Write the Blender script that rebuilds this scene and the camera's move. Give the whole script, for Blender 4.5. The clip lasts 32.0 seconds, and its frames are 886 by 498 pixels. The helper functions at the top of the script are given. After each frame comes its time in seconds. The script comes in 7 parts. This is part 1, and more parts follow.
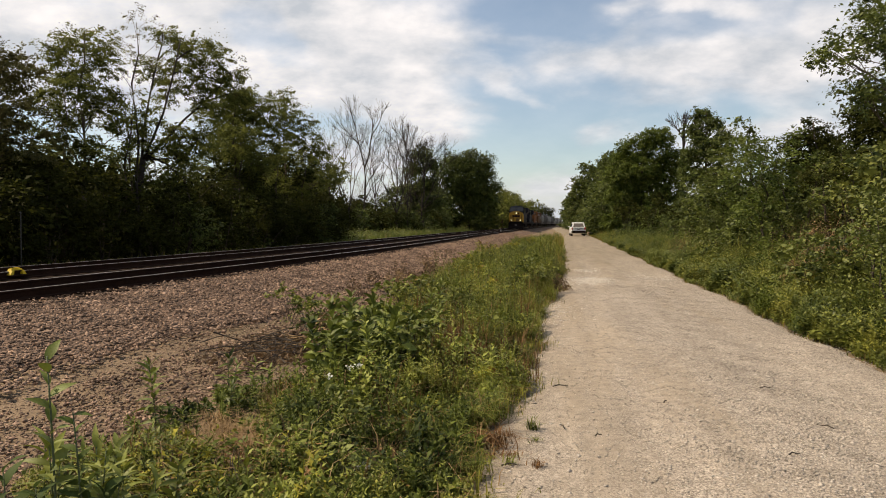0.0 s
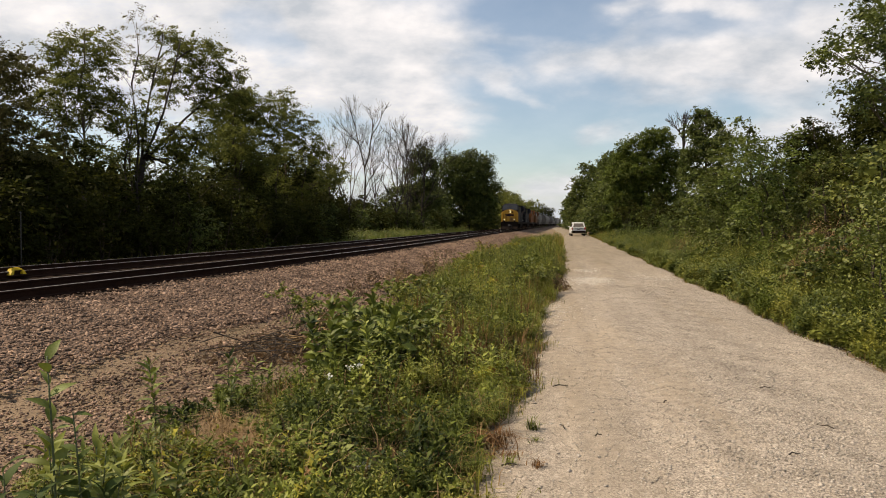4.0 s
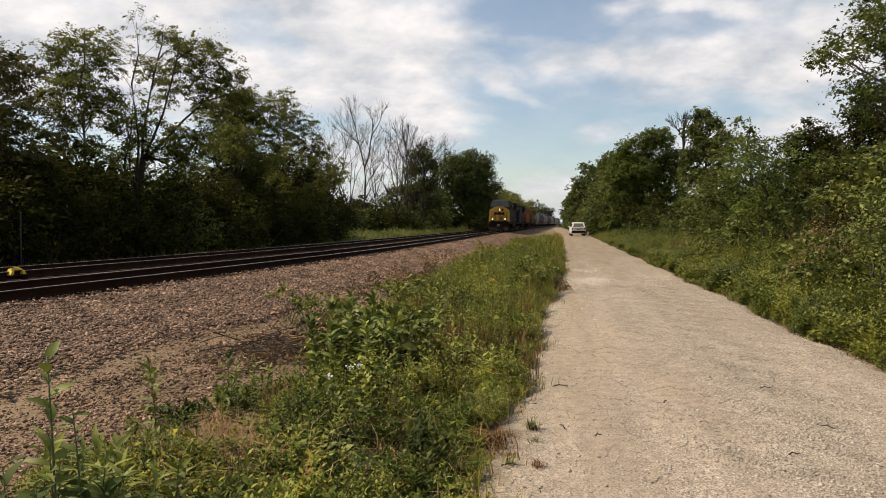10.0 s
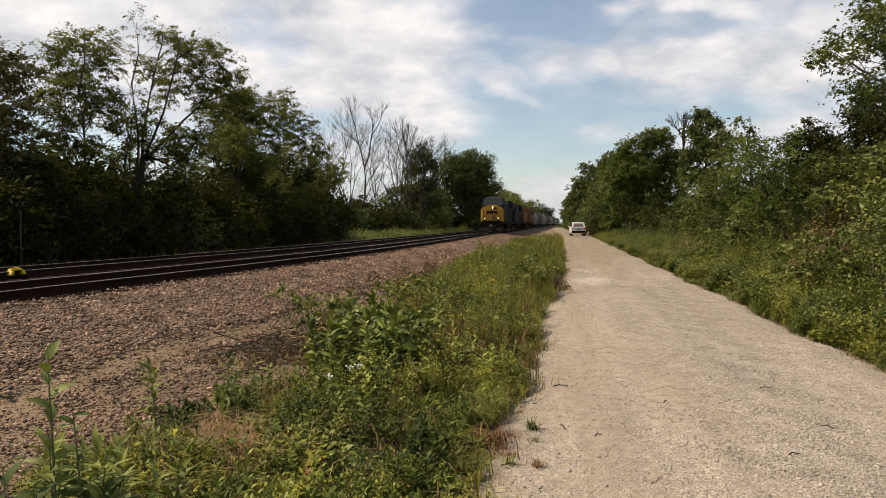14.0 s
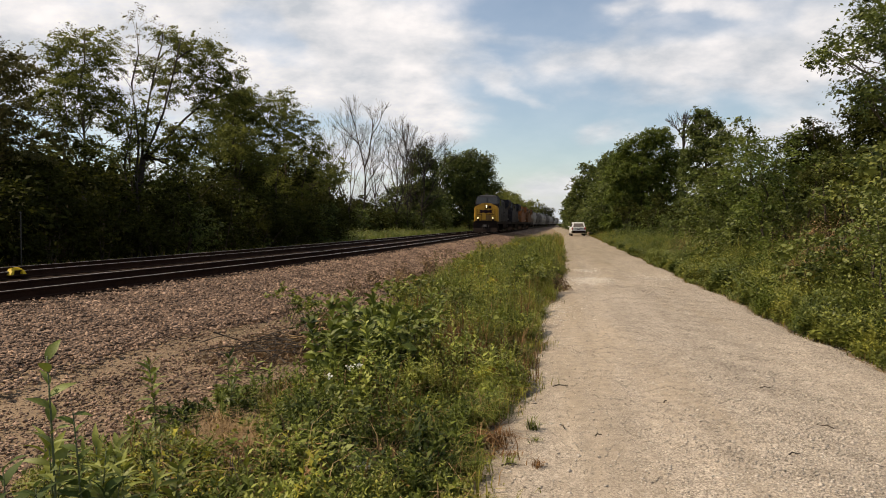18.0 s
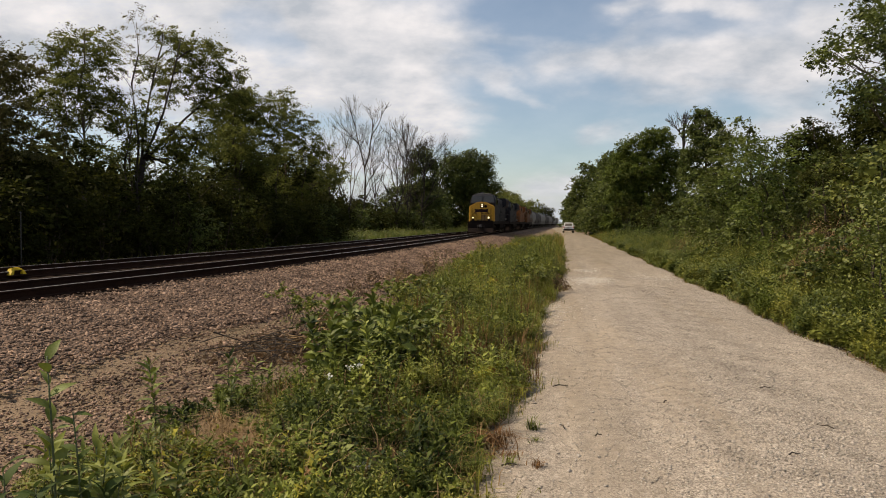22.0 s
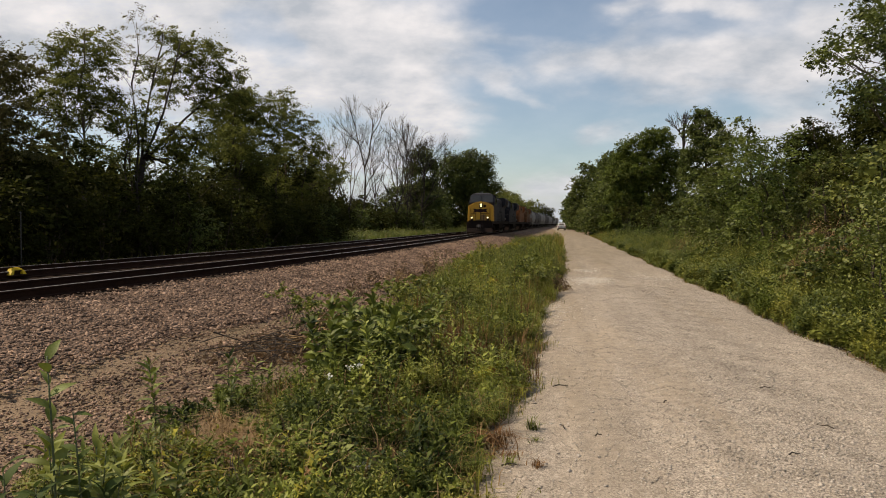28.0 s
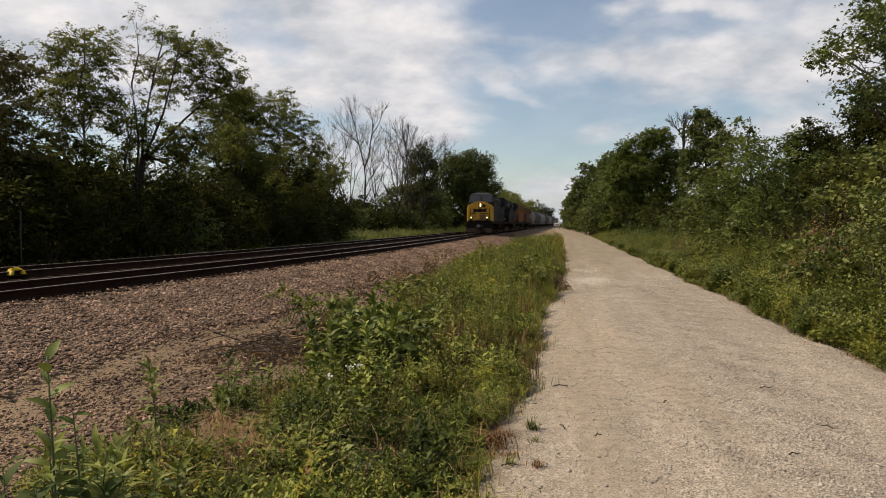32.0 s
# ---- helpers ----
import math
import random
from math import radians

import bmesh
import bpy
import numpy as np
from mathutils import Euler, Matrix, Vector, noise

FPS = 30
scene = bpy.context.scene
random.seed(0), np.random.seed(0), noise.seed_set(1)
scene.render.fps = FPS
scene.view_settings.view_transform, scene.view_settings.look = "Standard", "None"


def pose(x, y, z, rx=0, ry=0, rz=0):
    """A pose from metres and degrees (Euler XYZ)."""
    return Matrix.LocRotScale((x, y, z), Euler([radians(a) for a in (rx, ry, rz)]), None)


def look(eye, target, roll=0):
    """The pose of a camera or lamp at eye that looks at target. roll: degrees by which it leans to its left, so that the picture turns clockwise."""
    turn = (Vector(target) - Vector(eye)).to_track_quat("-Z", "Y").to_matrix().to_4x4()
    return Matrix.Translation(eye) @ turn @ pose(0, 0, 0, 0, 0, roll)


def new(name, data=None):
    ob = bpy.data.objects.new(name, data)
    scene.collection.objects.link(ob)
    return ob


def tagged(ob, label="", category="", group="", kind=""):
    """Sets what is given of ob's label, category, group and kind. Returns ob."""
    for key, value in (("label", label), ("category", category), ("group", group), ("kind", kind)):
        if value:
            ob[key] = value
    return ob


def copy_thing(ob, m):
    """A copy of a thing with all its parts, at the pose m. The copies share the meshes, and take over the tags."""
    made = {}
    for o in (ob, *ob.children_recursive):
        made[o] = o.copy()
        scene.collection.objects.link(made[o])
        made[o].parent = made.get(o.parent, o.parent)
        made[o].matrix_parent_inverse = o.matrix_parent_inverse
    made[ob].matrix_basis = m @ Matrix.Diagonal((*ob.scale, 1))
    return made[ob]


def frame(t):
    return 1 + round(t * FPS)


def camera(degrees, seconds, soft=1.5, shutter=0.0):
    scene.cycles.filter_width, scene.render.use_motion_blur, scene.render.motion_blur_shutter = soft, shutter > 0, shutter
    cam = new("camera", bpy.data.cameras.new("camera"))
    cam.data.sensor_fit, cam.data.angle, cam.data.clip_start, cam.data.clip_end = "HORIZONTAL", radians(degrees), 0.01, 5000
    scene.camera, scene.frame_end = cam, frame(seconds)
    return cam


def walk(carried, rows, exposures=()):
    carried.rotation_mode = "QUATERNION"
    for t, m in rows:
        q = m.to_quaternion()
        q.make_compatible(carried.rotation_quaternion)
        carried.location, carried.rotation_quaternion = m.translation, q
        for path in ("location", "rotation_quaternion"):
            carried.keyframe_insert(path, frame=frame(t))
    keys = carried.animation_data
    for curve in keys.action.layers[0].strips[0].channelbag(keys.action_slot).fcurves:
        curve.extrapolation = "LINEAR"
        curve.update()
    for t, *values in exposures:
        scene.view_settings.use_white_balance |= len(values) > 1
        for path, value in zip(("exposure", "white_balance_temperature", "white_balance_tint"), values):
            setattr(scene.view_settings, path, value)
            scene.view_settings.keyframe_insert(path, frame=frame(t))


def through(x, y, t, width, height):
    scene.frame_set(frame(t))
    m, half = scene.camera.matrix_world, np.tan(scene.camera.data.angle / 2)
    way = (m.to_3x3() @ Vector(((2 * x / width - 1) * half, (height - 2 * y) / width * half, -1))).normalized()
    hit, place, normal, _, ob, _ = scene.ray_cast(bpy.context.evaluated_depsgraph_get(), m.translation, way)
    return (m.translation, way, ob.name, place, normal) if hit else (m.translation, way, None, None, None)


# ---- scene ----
# ---- camera: it stands still on the gravel road ----
cam = camera(70, 32.0, soft=1.0)
EYE = (0.0, 0.0, 1.65)
VIEW = look(EYE, (-1.8673, 9.8161, 1.2484))
EXPOSURE = 0.01
TINT = 13
# the picture darkens a little once the car has gone
walk(cam, [(0.0, VIEW), (32.0, VIEW)], [(t, EXPOSURE + e, kelvin, TINT) for t, e, kelvin in ((0.0, -0.05, 8350), (21.2, -0.06, 8350), (21.9, -0.23, 8150), (32.0, -0.26, 8150))])

# ---- daylight: thin broken cloud, high sun over the trees beyond the tracks ----
SUN_TO = Vector((-0.74, -0.04, 0.95)).normalized()
SUN_EL = math.asin(SUN_TO.z)
SUN_AZ = math.atan2(SUN_TO.x, SUN_TO.y)

sun_data = bpy.data.lights.new("sun", "SUN")
sun_data.energy, sun_data.angle, sun_data.color = 5.6, radians(1.0), (1.0, 0.93, 0.83)
sun = new("sun", sun_data)
sun.matrix_world = look((0, 0, 60), Vector((0, 0, 60)) - SUN_TO)


def build_world():
    world = bpy.data.worlds.new("sky")
    scene.world = world
    world.use_nodes = True
    nt = world.node_tree
    nt.nodes.clear()
    n, l = nt.nodes.new, nt.links.new
    out, bg = n("ShaderNodeOutputWorld"), n("ShaderNodeBackground")
    sky = n("ShaderNodeTexSky")
    sky.sky_type, sky.sun_disc = "NISHITA", False
    sky.sun_elevation, sky.sun_rotation = SUN_EL, SUN_AZ
    sky.air_density, sky.dust_density, sky.ozone_density = 1.0, 1.0, 3.2
    scale = n("ShaderNodeVectorMath")
    scale.operation = "MULTIPLY"
    scale.inputs[1].default_value = (SKY * 0.92, SKY * 1.0, SKY * 1.03)
    l(sky.outputs[0], scale.inputs[0])
    co = n("ShaderNodeTexCoord")
    # cloud layer: the direction is laid on a flat sheet above the place
    sep = n("ShaderNodeSeparateXYZ")
    l(co.outputs["Generated"], sep.inputs[0])
    zz = n("ShaderNodeMath")
    zz.operation = "ADD"
    zz.inputs[1].default_value = 0.16
    zmax = n("ShaderNodeMath")
    zmax.operation = "MAXIMUM"
    zmax.inputs[1].default_value = 0.0
    l(sep.outputs["Z"], zmax.inputs[0])
    l(zmax.outputs[0], zz.inputs[0])
    inv = n("ShaderNodeMath")
    inv.operation = "DIVIDE"
    inv.inputs[0].default_value = 1.0
    l(zz.outputs[0], inv.inputs[1])
    flat = n("ShaderNodeVectorMath")
    flat.operation = "SCALE"
    l(co.outputs["Generated"], flat.inputs[0])
    l(inv.outputs[0], flat.inputs["Scale"])
    mp = n("ShaderNodeMapping")
    mp.inputs["Location"].default_value = CLOUD_AT
    mp.inputs["Rotation"].default_value = (0, 0, radians(-28))
    mp.inputs["Scale"].default_value = (1.0, 1.2, 1.3)
    zr = n("ShaderNodeMath")
    zr.operation = "ADD"
    zr.inputs[1].default_value = 0.42
    l(zmax.outputs[0], zr.inputs[0])
    round_ = n("ShaderNodeMath")
    round_.operation = "DIVIDE"
    round_.inputs[0].default_value = 1.9
    l(zr.outputs[0], round_.inputs[1])
    puffy = n("ShaderNodeVectorMath")
    puffy.operation = "SCALE"
    l(co.outputs["Generated"], puffy.inputs[0])
    l(round_.outputs[0], puffy.inputs["Scale"])
    l(puffy.outputs[0], mp.inputs[0])
    big = n("ShaderNodeTexNoise")
    big.inputs["Scale"].default_value, big.inputs["Detail"].default_value = 1.5, 8
    big.inputs["Roughness"].default_value = 0.5
    big.inputs["Distortion"].default_value = 0.3
    l(mp.outputs[0], big.inputs["Vector"])
    total = n("ShaderNodeMath")
    total.operation = "MULTIPLY_ADD"
    total.inputs[1].default_value, total.inputs[2].default_value = 3.0, -1.5
    l(big.outputs["Fac"], total.inputs[0])
    value = total.outputs[0]
    # cloud banks and clear gaps on the sheet: centre, half-lengths, turn, weight
    warp = n("ShaderNodeTexNoise")
    warp.inputs["Scale"].default_value, warp.inputs["Detail"].default_value = 2.2, 7
    l(puffy.outputs[0], warp.inputs["Vector"])
    wv = n("ShaderNodeVectorMath")
    wv.operation = "MULTIPLY_ADD"
    wv.inputs[1].default_value, wv.inputs[2].default_value = (0.6, 0.6, 0.0), (-0.3, -0.3, 0.0)
    l(warp.outputs["Color"], wv.inputs[0])
    moved = n("ShaderNodeVectorMath")
    l(flat.outputs[0], moved.inputs[0])
    l(wv.outputs[0], moved.inputs[1])
    for x, y, along, across, turn, weight in CLOUDS:
        m = n("ShaderNodeMapping")
        m.vector_type = "TEXTURE"
        m.inputs["Location"].default_value = (x, y, 0)
        m.inputs["Rotation"].default_value = (0, 0, radians(turn))
        m.inputs["Scale"].default_value = (along, across, 1000.0)
        l(moved.outputs[0], m.inputs[0])
        ln = n("ShaderNodeVectorMath")
        ln.operation = "LENGTH"
        l(m.outputs[0], ln.inputs[0])
        fall = n("ShaderNodeMapRange")
        fall.interpolation_type = "SMOOTHSTEP"
        fall.inputs["From Min"].default_value, fall.inputs["From Max"].default_value = 1.35, 0.25
        fall.inputs["To Max"].default_value = weight
        l(ln.outputs["Value"], fall.inputs["Value"])
        s = n("ShaderNodeMath")
        l(value, s.inputs[0])
        l(fall.outputs[0], s.inputs[1])
        value = s.outputs[0]
    ramp = n("ShaderNodeMapRange")
    ramp.interpolation_type = "SMOOTHSTEP"
    ramp.inputs["From Min"].default_value, ramp.inputs["From Max"].default_value = CLOUD_LO, CLOUD_HI
    ramp.inputs["To Min"].default_value = 0.12
    l(value, ramp.inputs["Value"])
    # shade inside the cloud
    small = n("ShaderNodeTexNoise")
    small.inputs["Scale"].default_value, small.inputs["Detail"].default_value = 3.2, 8
    small.inputs["Roughness"].default_value = 0.58
    l(mp.outputs[0], small.inputs["Vector"])
    tone = n("ShaderNodeValToRGB")
    tone.color_ramp.elements[0].position, tone.color_ramp.elements[1].position = 0.3, 0.72
    tone.color_ramp.elements[0].color = (0.50, 0.62, 0.81, 1)
    tone.color_ramp.elements[1].color = (0.98, 1.07, 1.26, 1)
    l(small.outputs["Fac"], tone.inputs[0])
    mix = n("ShaderNodeMix")
    mix.data_type = "RGBA"
    l(ramp.outputs[0], mix.inputs["Factor"])
    l(scale.outputs[0], mix.inputs["A"])
    l(tone.outputs[0], mix.inputs["B"])
    # pale haze low down
    hz = n("ShaderNodeMapRange")
    hz.interpolation_type = "SMOOTHSTEP"
    hz.inputs["From Min"].default_value, hz.inputs["From Max"].default_value = 0.095, 0.0
    hz.inputs["To Max"].default_value = 0.9
    l(sep.outputs["Z"], hz.inputs["Value"])
    haze = n("ShaderNodeMix")
    haze.data_type = "RGBA"
    haze.inputs["B"].default_value = (0.61, 0.73, 0.92, 1)
    l(hz.outputs[0], haze.inputs["Factor"])
    l(mix.outputs["Result"], haze.inputs["A"])
    l(haze.outputs["Result"], bg.inputs["Color"])
    bg.inputs["Strength"].default_value = 1.0
    l(bg.outputs[0], out.inputs[0])


SKY = 0.155
CLOUD_AT, CLOUD_LO, CLOUD_HI = (3.1, 1.7, 0.0), -0.38, 0.80
CLOUDS = (
    (-1.7, 1.8, 0.85, 0.8, 0, 1.25), (-1.25, 2.5, 0.4, 0.4, 0, 0.6), (-0.62, 2.1, 0.45, 0.34, 80, 1.05), (-0.70, 2.75, 0.36, 0.32, 90, 0.7),
    (-0.80, 3.2, 0.3, 0.35, 0, 0.6), (-1.15, 3.6, 0.35, 0.5, 0, 0.8), (-0.22, 2.64, 0.40, 0.10, 64, 0.6), (0.45, 2.48, 0.75, 0.22, 3, 0.6), (0.9, 2.3, 0.4, 0.4, 0, 0.5), (0.28, 2.02, 0.26, 0.10, 0, 0.6), (1.0, 3.4, 0.5, 0.4, 0, 0.5), (0.15, 4.55, 0.6, 0.42, -20, 1.0),
    (-0.02, 2.06, 0.24, 0.20, 0, -0.6), (-1.0, 2.08, 0.42, 0.14, 100, -0.6), (0.35, 3.05, 0.5, 0.25, 0, -0.6), (-0.28, 3.5, 0.6, 0.28, 90, -0.5),
)
build_world()

# ---- the plan ----
RAIL_TOP = 0.50
TRACK_GAP = 4.0


def track_x(y):
    """Centre line of the near track: a long easy bend, tangent before y = 6."""
    x = -9.05 - 0.45 * min(1.0, max(0.0, (y - 36) / 40)) ** 2 * (3 - 2 * min(1.0, max(0.0, (y - 36) / 40)))
    if y < 34:
        x -= ((34 - max(y, 6)) / 24) ** 2 + max(0.0, 6 - y) * 0.0972
    if y > 110:
        x += 0.00006 * (y - 110) ** 2
    return x


def track_dir(y):
    return (track_x(y + 0.5) - track_x(y - 0.5))


def road_bend(y):
    """The road drifts towards the tracks far off."""
    return -0.028 * max(0.0, y - 88) * min(1.0, max(0.0, y - 88) / 40)


PROFILE_X = (-3000, -60, -26, -18.6, -17.2, -16.4, -16.0, -15.0, -14.6, -12.4, -12.0, -11.8, -10.8, -10.6, -8.5, -8.15, -7.7, -5.6, -4.4, -3.0, -1.2, -0.5, 1.5, 3.6, 4.4, 6.5, 10, 20, 3000)
PROFILE_Z = (-0.4, -0.4, -0.3, -0.2, 0.0, 0.24, 0.25, 0.26, 0.26, 0.26, 0.26, 0.26, 0.26, 0.26, 0.26, 0.28, 0.23, -0.05, -0.14, -0.10, -0.02, 0.0, 0.03, 0.0, -0.06, 0.1, 0.35, 0.5, 0.5)


def ground_z(x, y):
    shift = np.vectorize(track_x)(np.clip(y, -20, 400)) + 9.5
    w = np.clip((-x - 4.0) / 3.5, 0, 1)
    b = np.vectorize(road_bend)(np.clip(y, -50, 600)) * np.clip((x + 6) / 4, 0, 1)
    return np.interp(x - shift * w - b, PROFILE_X, PROFILE_Z)


def gz(x, y):
    return float(ground_z(np.array([x]), np.array([y]))[0])


# ---- mesh helpers ----
def mesh_np(name, co, faces_flat, k, mat, smooth=False):
    """A mesh of n faces with k corners each, from arrays."""
    me = bpy.data.meshes.new(name)
    co = np.asarray(co, dtype=np.float32)
    idx = np.asarray(faces_flat, dtype=np.int32).ravel()
    nf = len(idx) // k
    me.vertices.add(len(co))
    me.vertices.foreach_set("co", co.ravel())
    me.loops.add(len(idx))
    me.loops.foreach_set("vertex_index", idx)
    me.polygons.add(nf)
    me.polygons.foreach_set("loop_start", np.arange(nf, dtype=np.int32) * k)
    if smooth:
        me.polygons.foreach_set("use_smooth", np.ones(nf, dtype=bool))
    me.materials.append(mat)
    me.update(calc_edges=True)
    return me


def finish(bm, name, mat, smooth=False):
    me = bpy.data.meshes.new(name)
    bmesh.ops.recalc_face_normals(bm, faces=bm.faces)
    if smooth:
        for f in bm.faces:
            f.smooth = True
    bm.to_mesh(me)
    bm.free()
    me.materials.append(mat)
    return me


def part(name, bm, material, parent, label="", at=None, smooth=False):
    """Links a bmesh, or a ready mesh, as one mesh object under a thing or a part."""
    me = finish(bm, name, material, smooth) if isinstance(bm, bmesh.types.BMesh) else bm
    ob = new(name, me)
    ob.parent = parent
    if at is not None:
        ob.matrix_basis = at
    if label:
        ob["label"] = label
    return ob


def thing(name, at, label, category, group="", kind="", mesh=None):
    ob = new(name, mesh)
    ob.matrix_basis = at
    return tagged(ob, label, category, group, kind)


def add_box(bm, x0, x1, y0, y1, z0, z1, bevel=0.0, m=None):
    r = bmesh.ops.create_cube(bm, size=1.0)
    vs = r["verts"]
    for v in vs:
        v.co = Vector((x0 + (v.co.x + 0.5) * (x1 - x0), y0 + (v.co.y + 0.5) * (y1 - y0), z0 + (v.co.z + 0.5) * (z1 - z0)))
        if m is not None:
            v.co = m @ v.co
    if bevel > 0:
        es = {e for v in vs for e in v.link_edges}
        bmesh.ops.bevel(bm, geom=list(es), offset=bevel, segments=2, affect="EDGES", profile=0.6)
    return bm


def box(x0, x1, y0, y1, z0, z1, bevel=0.0, m=None):
    return add_box(bmesh.new(), x0, x1, y0, y1, z0, z1, bevel, m)


def add_cyl(bm, a, b, r0, r1=None, seg=10, caps=True):
    """A straight tapered rod from a to b."""
    a, b = Vector(a), Vector(b)
    r1 = r0 if r1 is None else r1
    d = b - a
    q = d.to_track_quat("Z", "Y").to_matrix().to_4x4()
    m = Matrix.Translation((a + b) / 2) @ q
    bmesh.ops.create_cone(bm, cap_ends=caps, segments=seg, radius1=r0, radius2=r1, depth=d.length, matrix=m)
    return bm


def cyl(a, b, r0, r1=None, seg=10):
    return add_cyl(bmesh.new(), a, b, r0, r1, seg)


def add_tube(bm, pts, radii, seg=7):
    """A bent tapered tube through pts."""
    rings = []
    pts = [Vector(p) for p in pts]
    for i, p in enumerate(pts):
        d = (pts[min(i + 1, len(pts) - 1)] - pts[max(i - 1, 0)]).normalized()
        q = d.to_track_quat("Z", "Y")
        rings.append([bm.verts.new(p + q @ Vector((math.cos(6.2832 * k / seg), math.sin(6.2832 * k / seg), 0)) * radii[i]) for k in range(seg)])
    for a, b in zip(rings, rings[1:]):
        for k in range(seg):
            bm.faces.new((a[k], a[(k + 1) % seg], b[(k + 1) % seg], b[k]))
    bm.faces.new(rings[0][::-1])
    bm.faces.new(rings[-1])
    return bm


def add_loft(bm, sections, close=True):
    """Skin closed rings of equal count."""
    rings = [[bm.verts.new(p) for p in s] for s in sections]
    k = len(rings[0])
    for a, b in zip(rings, rings[1:]):
        for i in range(k):
            bm.faces.new((a[i], a[(i + 1) % k], b[(i + 1) % k], b[i]))
    if close:
        bm.faces.new(rings[0][::-1])
        bm.faces.new(rings[-1])
    return bm


def prism_y(outline, y0, y1):
    """An outline of (x, z) pushed along y."""
    return add_loft(bmesh.new(), [[(x, y0, z) for x, z in outline], [(x, y1, z) for x, z in outline]])


def prism_x(outline, x0, x1):
    """An outline of (y, z) pushed along x."""
    return add_loft(bmesh.new(), [[(x0, y, z) for y, z in outline], [(x1, y, z) for y, z in outline]])


# ---- materials ----
def nodes_of(name):
    m = bpy.data.materials.new(name)
    m.use_nodes = True
    nt = m.node_tree
    return m, nt, nt.nodes["Principled BSDF"]


def rough_mat(name, a, b, scale=3.0, fine=40.0, rough=0.8, metal=0.0, bump=0.3, bump_d=0.01, dirt=None, island=0.0, coords="Object"):
    """Two colours mixed by coarse and fine noise, with fine relief; dirt: a third colour in blotches."""
    m, nt, p = nodes_of(name)
    n, l = nt.nodes.new, nt.links.new
    co = n("ShaderNodeTexCoord")
    n1, n2 = n("ShaderNodeTexNoise"), n("ShaderNodeTexNoise")
    n1.inputs["Scale"].default_value, n1.inputs["Detail"].default_value = scale, 5
    n2.inputs["Scale"].default_value, n2.inputs["Detail"].default_value = fine, 4
    for q in (n1, n2):
        l(co.outputs[coords], q.inputs["Vector"])
    add = n("ShaderNodeMath")
    add.operation = "ADD"
    l(n1.outputs["Fac"], add.inputs[0])
    l(n2.outputs["Fac"], add.inputs[1])
    rp = n("ShaderNodeMapRange")
    rp.inputs["From Min"].default_value, rp.inputs["From Max"].default_value = 0.7, 1.3
    l(add.outputs[0], rp.inputs["Value"])
    mix = n("ShaderNodeMix")
    mix.data_type = "RGBA"
    mix.inputs["A"].default_value, mix.inputs["B"].default_value = (*a, 1), (*b, 1)
    l(rp.outputs[0], mix.inputs["Factor"])
    colour = mix.outputs["Result"]
    if island:
        g = n("ShaderNodeNewGeometry")
        hsv = n("ShaderNodeHueSaturation")
        mr = n("ShaderNodeMapRange")
        mr.inputs["To Min"].default_value, mr.inputs["To Max"].default_value = 1 - island, 1 + island
        l(g.outputs["Random Per Island"], mr.inputs["Value"])
        l(mr.outputs[0], hsv.inputs["Value"])
        l(colour, hsv.inputs["Color"])
        colour = hsv.outputs["Color"]
    if dirt is not None:
        n3 = n("ShaderNodeTexNoise")
        n3.inputs["Scale"].default_value, n3.inputs["Detail"].default_value = scale * 0.37, 6
        l(co.outputs[coords], n3.inputs["Vector"])
        r3 = n("ShaderNodeMapRange")
        r3.inputs["From Min"].default_value, r3.inputs["From Max"].default_value = 0.5, 0.72
        l(n3.outputs["Fac"], r3.inputs["Value"])
        m3 = n("ShaderNodeMix")
        m3.data_type = "RGBA"
        m3.inputs["B"].default_value = (*dirt, 1)
        l(colour, m3.inputs["A"])
        l(r3.outputs[0], m3.inputs["Factor"])
        colour = m3.outputs["Result"]
    l(colour, p.inputs["Base Color"])
    p.inputs["Roughness"].default_value, p.inputs["Metallic"].default_value = rough, metal
    if rough > 0.75:
        p.inputs["Specular IOR Level"].default_value = 0.25
    if bump:
        bp = n("ShaderNodeBump")
        bp.inputs["Strength"].default_value, bp.inputs["Distance"].default_value = bump, bump_d
        l(n2.outputs["Fac"], bp.inputs["Height"])
        l(bp.outputs[0], p.inputs["Normal"])
    return m


